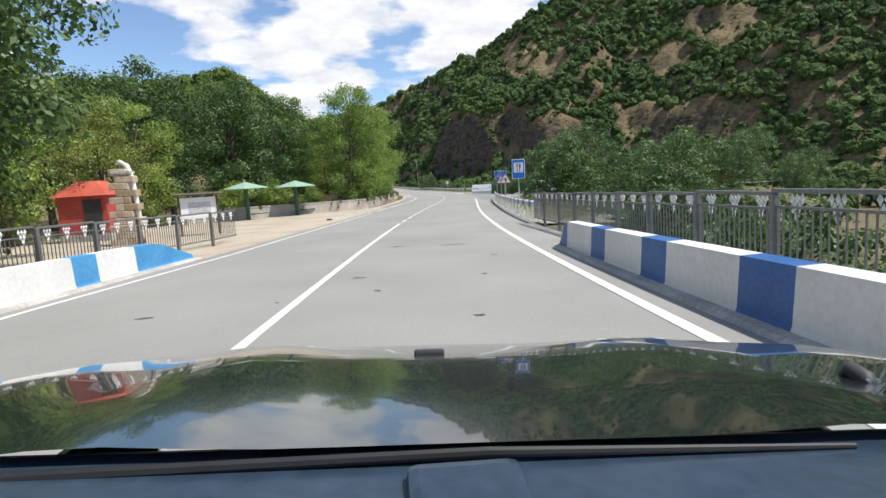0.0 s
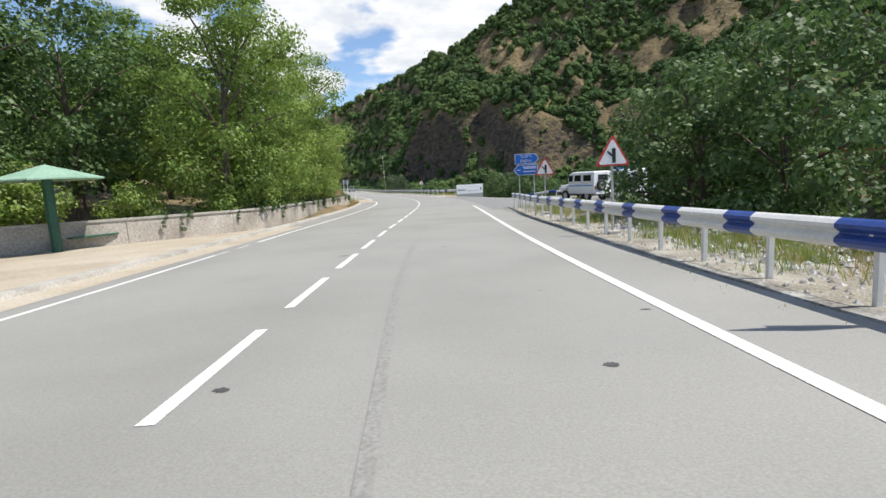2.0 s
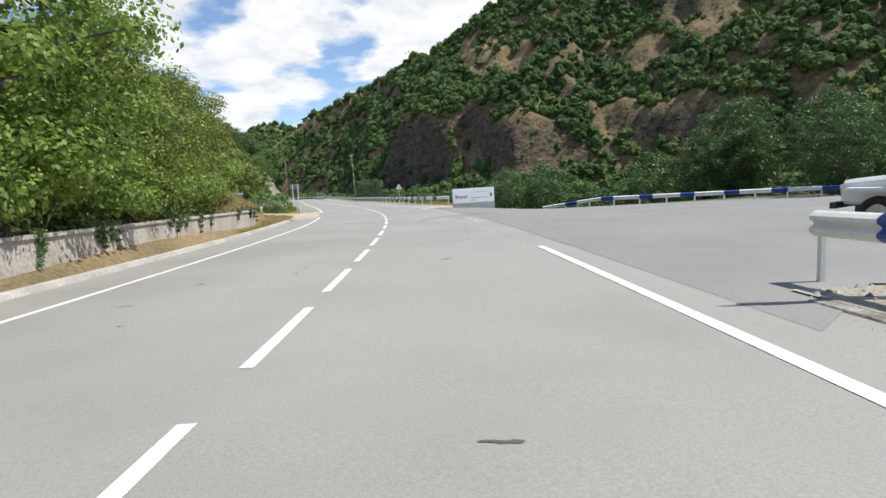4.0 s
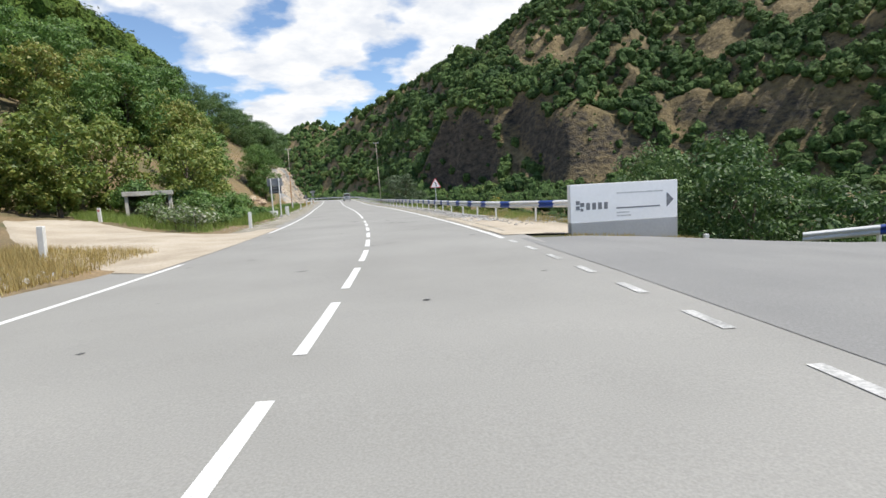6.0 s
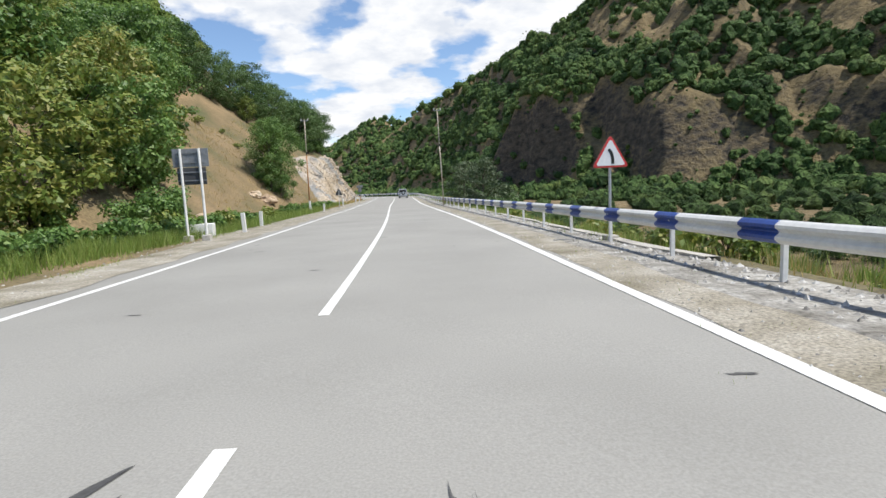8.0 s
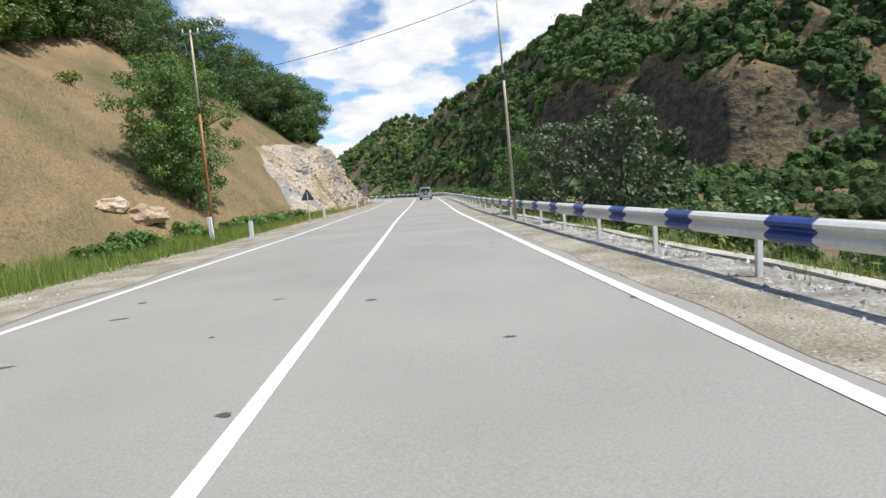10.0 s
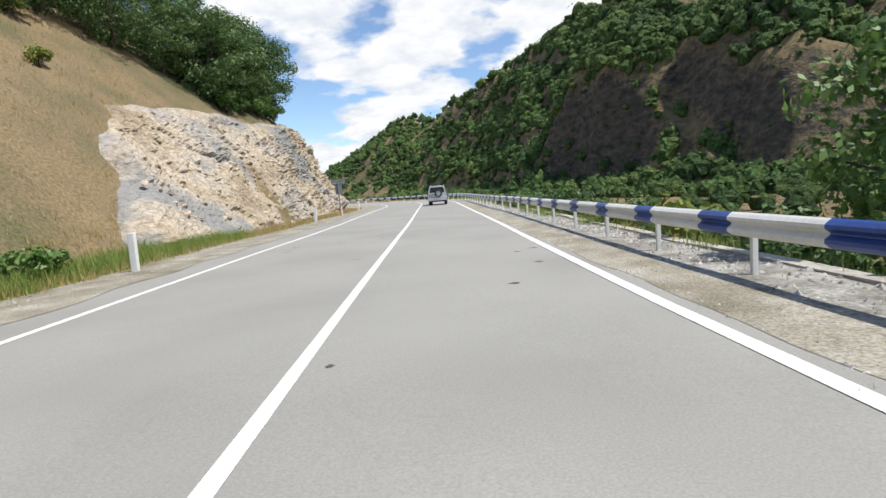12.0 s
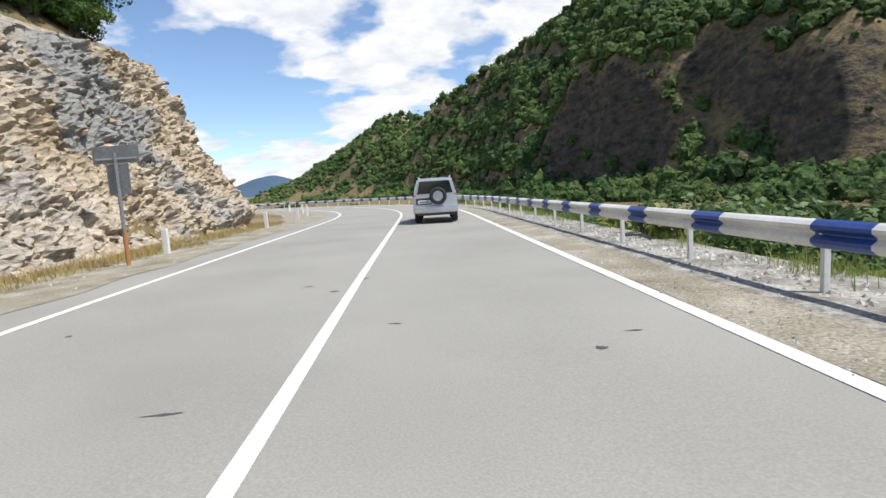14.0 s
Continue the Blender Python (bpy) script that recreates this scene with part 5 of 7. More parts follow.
grass("verge_straw", clumps(rng, 300, 107, 225, 2.8, 3.6, 12), 0.07, DRY_BLADE, "short dry weeds in the gravel along the asphalt", 56, 6)
grass("bank_grass", clumps(rng, 150, 21, 57, 5.0, 8.4, 12) + clumps(rng, 150, 103, 118, 5.8, 9.2, 14) + clumps(rng, 420, 118, 240, 4.9, 7.5, 11), 0.3, GRASS_BLADE, "patchy green grass under the guardrail", 53, 9)
grass("bank_straw", clumps(rng, 110, 21, 57, 5.0, 8.4, 12) + clumps(rng, 190, 101, 118, 5.9, 9.4, 14) + clumps(rng, 160, 118, 240, 5.0, 7.5, 11), 0.27, DRY_BLADE, "dry straw under the guardrail", 54, 5)


# ---- wall, forecourt furniture ----
def wall_line(s):
    """Distance of the terrace wall from the road's line."""
    return -8.4 - 10.0 * float(smooth(52, 38, s)) - 0.25 * math.sin(s * 0.2)


def terrace_wall():
    g = thing("terrace_wall", Matrix.Identity(4), "low plastered retaining wall with streaks under overhanging trees", "wall", kind="structure")
    s = 37.0
    while s < 82:
        b = min(s + 3.2, 82.4)
        ribbon("wall_panel", s, b - 0.02, lambda q: [(wall_line(q) + 0.05, 0.0), (wall_line(q) + 0.02, 0.92), (wall_line(q) - 0.22, 0.92), (wall_line(q) - 0.24, 0.0)][::-1], WALL_MAT, 0.8, 0.02, parent=g)
        ribbon("coping", s, b - 0.015, lambda q: [(wall_line(q) + 0.08, 0.92), (wall_line(q) + 0.08, 1.0), (wall_line(q) - 0.28, 1.0), (wall_line(q) - 0.28, 0.92)][::-1], CONCRETE, 0.8, 0.005, parent=g)
        s = b


terrace_wall()


def canopy(s, d):
    """A fixed steel parasol: eight-sided shallow roof on a stout post."""
    t = thing("parasol", stand(s, d, 0.0, 20), "fixed green sheet-metal parasol on a thick green post", "parasol", "parasols on the forecourt")
    bm = bmesh.new()
    rim = [bm.verts.new((1.7 * math.cos(a), 1.7 * math.sin(a), 2.5)) for a in np.linspace(0, 2 * math.pi, 8, endpoint=False)]
    low = [bm.verts.new((1.7 * math.cos(a), 1.7 * math.sin(a), 2.45)) for a in np.linspace(0, 2 * math.pi, 8, endpoint=False)]
    top, under = bm.verts.new((0, 0, 3.0)), bm.verts.new((0, 0, 2.92))
    for k in range(8):
        bm.faces.new((rim[k], rim[(k + 1) % 8], top))
        bm.faces.new((low[(k + 1) % 8], low[k], under))
        bm.faces.new((low[k], low[(k + 1) % 8], rim[(k + 1) % 8], rim[k]))
    part("roof", bm, SHADE_GREEN, t)
    part("post", tube([(0, 0, -0.1), (0, 0, 2.93)], 0.16, 10), POST_GREEN, t)
    bm = bmesh.new()
    for a in np.linspace(0, 2 * math.pi, 8, endpoint=False):
        add_tube(bm, [(0.1 * math.cos(a), 0.1 * math.sin(a), 2.85), (1.4 * math.cos(a), 1.4 * math.sin(a), 2.47)], 0.018, 5)
    part("ribs", bm, POST_GREEN, t)
    part("bench", box((1.6, 0.4, 0.06), (0.9, 0.9, 0.42), (0, 0, 40), 0.01), POST_GREEN, t)
    return t


canopy(40.6, -15.6)
canopy(44.6, -13.0)


def monument(s, d):
    """Tapered pillar of warm stone blocks with a curved horn on top."""
    t = thing("stone_pillar", stand(s, d, 0.0, 12), "tapered pillar of warm stone blocks with a pale curved horn", "monument")
    first = None
    z, k = 0.0, 0
    while z < 2.9:
        w = 1.05 - 0.42 * z / 2.9
        for i in range(2):
            off = w * (0.25 if i else -0.25) + (0.06 if k % 2 else -0.06)
            wid = w * 0.5 + (0.12 if (k % 2) == i else -0.12) * (1 if i == 0 else 1)
            bm = box((max(0.2, wid), w * 0.8, 0.27), (off, 0, z + 0.14), bevel=0.03)
            part("stone_block", bm, STONE_WARM, t)
        z, k = z + 0.285, k + 1
    part("core", box((0.55, 0.45, 2.9), (0, 0, 1.45)), CONCRETE, t)
    part("cap", box((0.75, 0.6, 0.12), (0, 0, 2.97), bevel=0.02), CONCRETE, t)
    pts = [(0.42, 0, 0.2), (0.4, 0, 1.6), (0.33, 0, 2.8), (0.2, 0, 3.25), (-0.05, 0, 3.42), (-0.22, 0, 3.33)]
    part("horn", tube(pts, [0.12, 0.11, 0.1, 0.1, 0.09, 0.05], 10), WHITE_PAINT, t, "pale curved horn", True)


monument(21.6, -12.75)


def red_house():
    t = thing("red_kiosk", stand(26.0, -17.2, 0.35, 8) @ Matrix.Scale(0.9, 4), "low red kiosk with a red hipped roof half hidden by trees", "kiosk")
    part("wall", box((2.5, 2.4, 2.1), (0, 0, 1.05), bevel=0.02), KIOSK_RED, t)
    part("base", box((2.6, 2.5, 0.6), (0, 0, -0.25), bevel=0.02), CONCRETE, t)
    part("roof", box((3.0, 2.9, 0.8), (0, 0, 2.5), bevel=0.03, taper=(0.35, 0.3)), RED_ROOF, t)
    part("door", box((0.9, 0.06, 1.9), (0.5, -1.22, 0.95), bevel=0.01), PLASTIC, t)


red_house()


def notice_board(s, d):
    t = thing("notice_board", stand(s, d, 0.0, 25), "wooden notice board with a faded white map under a small roof", "notice board")
    for x in (-0.85, 0.85):
        part("post", box((0.1, 0.1, 2.0), (x, 0, 1.0), bevel=0.01), BARK, t)
    part("panel", box((1.6, 0.05, 1.0), (0, 0, 1.35), bevel=0.005), BOARD_WHITE, t)
    part("map_patch", box((1.0, 0.01, 0.55), (0.05, -0.032, 1.35)), INK_PALE, t)
    part("roof", box((2.1, 0.5, 0.07), (0, 0, 2.02), (8, 0, 0), 0.01), BARK, t)


notice_board(25.5, -11.7)


# ---- traffic signs ----
def sign_post(t, h, x=0.0):
    part("post", tube([(x, 0.05, -0.3), (x, 0.05, h)], 0.035, 8), GALV, t)
    part("footing", box((0.32, 0.32, 0.2), (x, 0.05, 0.02), bevel=0.03), CONCRETE, t)


def triangle(w, h0, k=1.0):
    """Rounded warning triangle, as an outline."""
    pts = []
    hgt = w * 0.866
    for cx, cz, a0 in ((-w / 2, 0, 150), (w / 2, 0, 270), (0, hgt, 30)):
        c = Vector((cx, cz)) * 1.0
        mid = Vector((0, hgt / 3))
        c = c + (mid - c).normalized() * 0.09
        for a in (a0, a0 + 60, a0 + 120):
            pts.append(((c.x + 0.045 * math.cos(radians(a))) * k, (c.y - hgt / 3 + 0.045 * math.sin(radians(a))) * k + hgt / 3 + h0))
    return pts


def warning_sign(s, d, pic, label, back=False, size=0.9, lift=1.75):
    t = thing("warning_sign", stand(s, d, 0.0, 180 if back else 0), label, "road sign", "warning signs")
    sign_post(t, lift + 0.55)
    part("panel", prism(triangle(size, lift), 0.03, loc=(0, 0.005, 0)), DARK_BACK if back else SIGN_RED, t)
    part("border", prism(triangle(size, lift, 0.97), 0.006, loc=(0, -0.013, 0)), SIGN_RED, t)
    part("field", prism(triangle(size, lift, 0.82), 0.006, loc=(0, -0.018, 0)), SIGN_WHITE, t)
    bm = bmesh.new()
    z = lift + size * 0.29
    if pic == "junction":
        add_box(bm, (0.09, 0.006, 0.36), (0.03, -0.023, z))
        add_box(bm, (0.05, 0.006, 0.2), (-0.06, -0.023, z + 0.04), (0, -48, 0))
    else:
        for k in range(6):
            a = k / 5 * 1.1
            add_box(bm, (0.07, 0.006, 0.09), (0.05 - 0.13 * (1 - math.cos(a)), -0.023, z - 0.13 + 0.27 * math.sin(a) / 0.9), (0, -math.degrees(a) * 0.6, 0))
    part("pictogram", bm, BLACK, t)


warning_sign(39.9, 4.62, "junction", "red-edged warning triangle for a side road behind the guardrail")
warning_sign(49.8, 4.92, "junction", "red-edged warning triangle for a side road near the junction")
warning_sign(118.8, 4.72, "bend", "red-edged warning triangle for a bend ahead")
warning_sign(169.2, -7.15, "bend", "dark back of a warning triangle on a pale post", True, 0.9, 1.45)


def food_sign(s, d):
    t = thing("service_sign", stand(s, d), "blue and white roadside sign with fork and knife", "road sign")
    sign_post(t, 3.0)
    part("panel", box((0.74, 0.03, 1.12), (0, 0, 2.5), bevel=0.012), SIGN_WHITE, t)
    part("blue_field", box((0.68, 0.012, 1.06), (0, -0.02, 2.5), bevel=0.004), SIGN_BLUE, t)
    part("white_field", box((0.54, 0.012, 0.56), (0, -0.03, 2.58), bevel=0.004), SIGN_WHITE, t)
    bm = box((0.035, 0.01, 0.44), (-0.07, -0.038, 2.56))
    for x in (-0.115, -0.07, -0.025):
        add_box(bm, (0.018, 0.01, 0.13), (x, -0.038, 2.75))
    add_box(bm, (0.11, 0.01, 0.03), (-0.07, -0.038, 2.68))
    part("fork", bm, BLACK, t)
    part("knife", prism([(0.05, 2.34), (0.09, 2.34), (0.09, 2.56), (0.13, 2.6), (0.13, 2.76), (0.09, 2.82), (0.05, 2.8)], 0.01, loc=(0, -0.038, 0)), BLACK, t)


food_sign(30.7, 4.62)


def lettering(body, size, loc, parent, mat, depth=0.004):
    cu = bpy.data.curves.new("lettering", "FONT")
    cu.body, cu.size, cu.align_x, cu.align_y, cu.extrude = body, size, "CENTER", "CENTER", depth
    cu.materials.append(mat)
    o = new("lettering", cu)
    o.parent = parent
    o.matrix_basis = pose(*loc, 90, 0, 0)
    return o


def direction_sign(s, d):
    t = thing("direction_sign", stand(s, d, -0.12, -4), "two blue arrow-shaped direction boards with white lettering on two posts", "road sign")
    for x in (-0.42, 0.42):
        sign_post(t, 3.2, x)
    up = [(-0.66, 2.64), (0.5, 2.64), (0.74, 2.93), (0.5, 3.22), (-0.66, 3.22)]
    dn = [(0.66, 2.0), (-0.5, 2.0), (-0.74, 2.3), (-0.5, 2.6), (0.66, 2.6)]
    for name, pts in (("upper_board", up), ("lower_board", dn)):
        cx, cz = sum(p[0] for p in pts) / 5, sum(p[1] for p in pts) / 5
        b = part(name, prism(pts, 0.03), SIGN_WHITE, t)
        part("blue_field", prism([(cx + (x - cx) * 0.95, cz + (z - cz) * 0.9) for x, z in pts], 0.008, loc=(0, -0.018, 0)), SIGN_BLUE, b)
        if name == "upper_board":
            lettering("\u0534\u054d\u0535\u0542", 0.24, (-0.03, -0.026, 3.06), b, SIGN_WHITE)
            lettering("DSEGH", 0.2, (-0.03, -0.026, 2.8), b, SIGN_WHITE)
        else:
            for z, w, x in ((2.46, 0.75, 0.18), (2.38, 0.7, 0.2), (2.2, 0.72, 0.18)):
                part("text_bar", box((w, 0.004, 0.05), (x, -0.025, z)), SIGN_WHITE, b)
            part("text_bar", box((0.2, 0.004, 0.045), (-0.46, -0.025, 2.3)), SIGN_WHITE, b)


direction_sign(57.2, 5.36)


def billboard(s, d):
    """White panel on a grey plinth with an arrow, printed marks as plain shapes."""
    t = thing("billboard", stand(s, d), "white roadside direction board on a grey plinth", "billboard")
    w = 3.46
    part("plinth", box((w, 0.3, 1.0), (0, 0, -0.24), bevel=0.015), BOARD_GREY, t)
    part("panel", box((w + 0.02, 0.24, 1.16), (0, 0, 0.84), bevel=0.012), BOARD_WHITE, t)
    y = -0.121
    part("arrow", prism([(w / 2 - 0.35, 0.58), (w / 2 - 0.12, 0.82), (w / 2 - 0.35, 1.05)], 0.004, loc=(0, y, 0)), INK_GREY, t)
    bm = bmesh.new()
    for x, z, a in ((-1.5, 0.86, 0.12), (-1.5, 0.7, 0.12), (-1.36, 0.79, 0.13), (-1.37, 0.64, 0.09)):
        add_box(bm, (a, 0.004, a), (x, y, z))
    part("emblem", bm, INK_GREY, t)
    for k in range(4):
        part("name_bar", box((0.12, 0.004, 0.21), (-1.17 + k * 0.19, y, 0.74)), INK_GREY, t)
    for z, x, ww, m in ((1.1, 0.5, 1.5, INK_PALE), (0.64, 0.45, 1.42, INK_GREY), (0.5, -0.05, 0.42, INK_PALE), (0.4, -0.02, 0.46, INK_PALE)):
        part("text_bar", box((ww, 0.004, 0.04), (x, y, z)), m, t)


billboard(94.4, 6.93)


def bollard(s, d, h=0.95, lean=0.0):
    t = thing("marker_post", stand(s, d, ground_h(s, d)) @ pose(0, 0, 0, 0, lean, 0), "white concrete marker post at the road's edge", "marker post", "marker posts")
    part("post", box((0.17, 0.13, h + 0.3), (0, 0, h / 2 - 0.15), bevel=0.02), WHITE_PAINT, t)
    if d < -15:
        part("reflector", box((0.1, 0.012, 0.1), (0, -0.068, h - 0.15)), SIGN_RED, t)


for s, d, h in ((109.7, -7.45, 0.92), (94.2, -9.75, 0.92), (98.4, -14.6, 0.8), (121.5, -22.6, 0.85), (111.6, -15.9, 0.8), (130.0, -7.35, 0.92), (135.4, -8.0, 0.85), (158.4, -7.6, 0.8), (156.5, -8.6, 1.15), (175.5, -7.35, 1.02), (196.3, -7.45, 1.05), (207.5, -7.7, 0.8), (218, -7.7, 0.85), (226, -7.6, 0.85), (234, -7.5, 0.85), (243, -7.5, 0.85), (252, -7.5, 0.85), (96.1, 10.9, 0.8)):
    bollard(s, d, h, (s * 7 % 5) - 2.5)


def board_on_posts(s, d):
    """Back of a large sign on two posts."""
    t = thing("road_sign_back", stand(s, d, 0.0, 3), "back of a large grey sign on two pale posts", "road sign")
    for x in (-0.33, 0.33):
        part("post", tube([(x, 0, -0.3), (x, 0, 3.35)], 0.05, 8), WHITE_PAINT, t)
        part("footing", box((0.3, 0.3, 0.3), (x, 0, 0.05), bevel=0.03), CONCRETE, t)
    part("upper_board", box((1.25, 0.04, 0.66), (0, 0.08, 3.02), bevel=0.01), SIGN_BACK, t)
    part("lower_board", box((1.0, 0.04, 0.62), (0, 0.08, 2.36), bevel=0.01), DARK_BACK, t)
    for z in (2.2, 2.5, 2.85, 3.2):
        part("brace", box((1.0, 0.03, 0.04), (0, 0.045, z)), SIGN_BACK, t)


board_on_posts(126.2, -7.95)


def t_sign(s, d):
    t = thing("road_sign_back", stand(s, d, 0.0, -4), "back of a grey sign board on a rusty post", "road sign")
    part("post", tube([(0, -0.03, -0.2), (0, -0.03, 2.75)], 0.045, 8), SIGN_BACK, t)
    part("rusty_base", tube([(0, -0.03, -0.1), (0, -0.03, 0.85)], 0.05, 8), RUST, t, "rusty lower part of the post")
    part("upper_board", box((1.15, 0.03, 0.42), (0, 0.03, 2.72), bevel=0.008), SIGN_BACK, t)
    part("lower_board", box((0.55, 0.03, 0.75), (0, 0.03, 2.12), bevel=0.008), SIGN_BACK, t)
    part("brace", box((1.0, 0.02, 0.04), (0, 0.0, 2.62)), GALV, t)


t_sign(204.6, -7.25)
blk = thing("concrete_block", stand(128.5, -8.7, 0, 10), "white painted concrete block on the verge", "block")
part("block", box((1.1, 0.6, 0.55), (0, 0, 0.25), bevel=0.03), WHITE_PAINT, blk)


def shelter(s, d):
    t = thing("concrete_shelter", stand(s, d, ground_h(s, d), 15), "small concrete shelter sunk in bushes with a thick flat roof", "shelter")
    part("roof", box((3.0, 2.2, 0.3), (0, 0, 1.75), bevel=0.02), CONCRETE, t)
    for x in (-1.3, 1.3):
        part("side_wall", box((0.2, 1.9, 1.9), (x, 0, 0.7), bevel=0.02), CONCRETE, t)
    part("back_wall", box((2.6, 0.2, 1.9), (0, 0.9, 0.7), bevel=0.02), CONCRETE, t)


shelter(118.5, -15.5)


def pole(s, d, h, mat, label, lean=0.0):
    t = thing("utility_pole", stand(s, d, ground_h(s, d)) @ pose(0, 0, 0, 0, lean, 0), label, "pole", "utility poles")
    part("shaft", tube([(0, 0, -0.5), (0, 0, h * 0.5), (0, 0, h * 0.62)], [0.062, 0.054, 0.05], 10), mat, t, smooth_=True)
    part("upper_shaft", tube([(0, 0, h * 0.6), (0, 0, h)], [0.046, 0.037], 10), POLE_GREY, t, smooth_=True)
    part("collar", tube([(0, 0, h * 0.62), (0, 0, h * 0.62 + 0.25)], 0.058, 10), BLACK, t)
    part("crossarm", box((0.7, 0.07, 0.07), (0, 0, h - 0.15)), SIGN_BACK, t)
    for x in (-0.3, 0.3):
        part("insulator", tube([(x, 0, h - 0.12), (x, 0, h + 0.05)], 0.03, 6), WHITE_PAINT, t)


pole(157.0, -8.75, 8.7, RUST, "rusty steel pole in the grass", 0.8)
pole(155.4, 3.84, 9.0, POLE_GREY, "weathered steel pole behind the guardrail", -1.5)


def wire(a, b, sag, name="overhead_wire"):
    t = thing(name, Matrix.Identity(4), "thin dark overhead wire between poles", "wire")
    pts = [a.lerp(b, u) - Vector((0, 0, sag * 4 * u * (1 - u))) for u in np.linspace(0, 1, 14)]
    part("strand", tube(pts, 0.012, 4), BLACK, t)


wire(at(157.0, -8.75, 6.6), at(155.6, 3.65, 8.9), 0.35)


# ---- vehicles ----
def wheel(t, x, y, r=0.38, w=0.26, name="wheel"):
    """Tyre with rounded shoulders and a spoked rim."""
    bm = bmesh.new()
    prof = [(0.6 * r, -w / 2), (0.9 * r, -w / 2), (r, -w * 0.32), (r, w * 0.32), (0.9 * r, w / 2), (0.6 * r, w / 2)]
    n = 22
    rings = [[bm.verts.new((q, p * math.cos(a), p * math.sin(a))) for p, q in prof] for a in np.linspace(0, 2 * math.pi, n, endpoint=False)]
    for k in range(n):
        for j in range(len(prof)):
            bm.faces.new((rings[k][j], rings[(k + 1) % n][j], rings[(k + 1) % n][(j + 1) % len(prof)], rings[k][(j + 1) % len(prof)]))
    o = part(name, bm, TYRE, t, smooth_=True)
    bm = bmesh.new()
    add_tube(bm, [(-w * 0.3, 0, 0), (w * 0.3, 0, 0)], 0.58 * r, 18)
    for side in (-1, 1):
        add_tube(bm, [(side * w * 0.3, 0, 0), (side * w * 0.42, 0, 0)], 0.16 * r, 10)
        for a in np.linspace(0, 360, 6, endpoint=False):
            add_box(bm, (w * 0.1, 0.13 * r, 0.5 * r), (side * w * 0.36, -0.33 * r * math.sin(radians(a)), 0.33 * r * math.cos(radians(a))), (a, 0, 0))
    part("rim", bm, RIM, o)
    o.matrix_basis = Matrix.Translation((x, y, r))
    return o


def loft(sections, mat, name, t, label=""):
    """A body from cross-sections (y, half width low, half width high, z low, z high) with rounded corners."""
    bm = bmesh.new()
    rings = []
    for y, wl, wh, z0, z1 in sections:
        c = min(0.07, (z1 - z0) * 0.3)
        pts = [(-wl + c, z0), (wl - c, z0), (wl, z0 + c), ((wl + wh) / 2 + 0.01, (z0 + z1) / 2), (wh, z1 - c), (wh - c, z1), (0, z1 + 0.015), (-wh + c, z1), (-wh, z1 - c), (-(wl + wh) / 2 - 0.01, (z0 + z1) / 2), (-wl, z0 + c)]
        rings.append([bm.verts.new((x, y, z)) for x, z in pts])
    for a, b in zip(rings, rings[1:]):
        for k in range(len(a)):
            bm.faces.new((a[k], a[(k + 1) % len(a)], b[(k + 1) % len(a)], b[k]))
    bm.faces.new(rings[0])
    bm.faces.new(rings[-1][::-1])
    bmesh.ops.recalc_face_normals(bm, faces=bm.faces[:])
    return part(name, bm, mat, t, label, False)


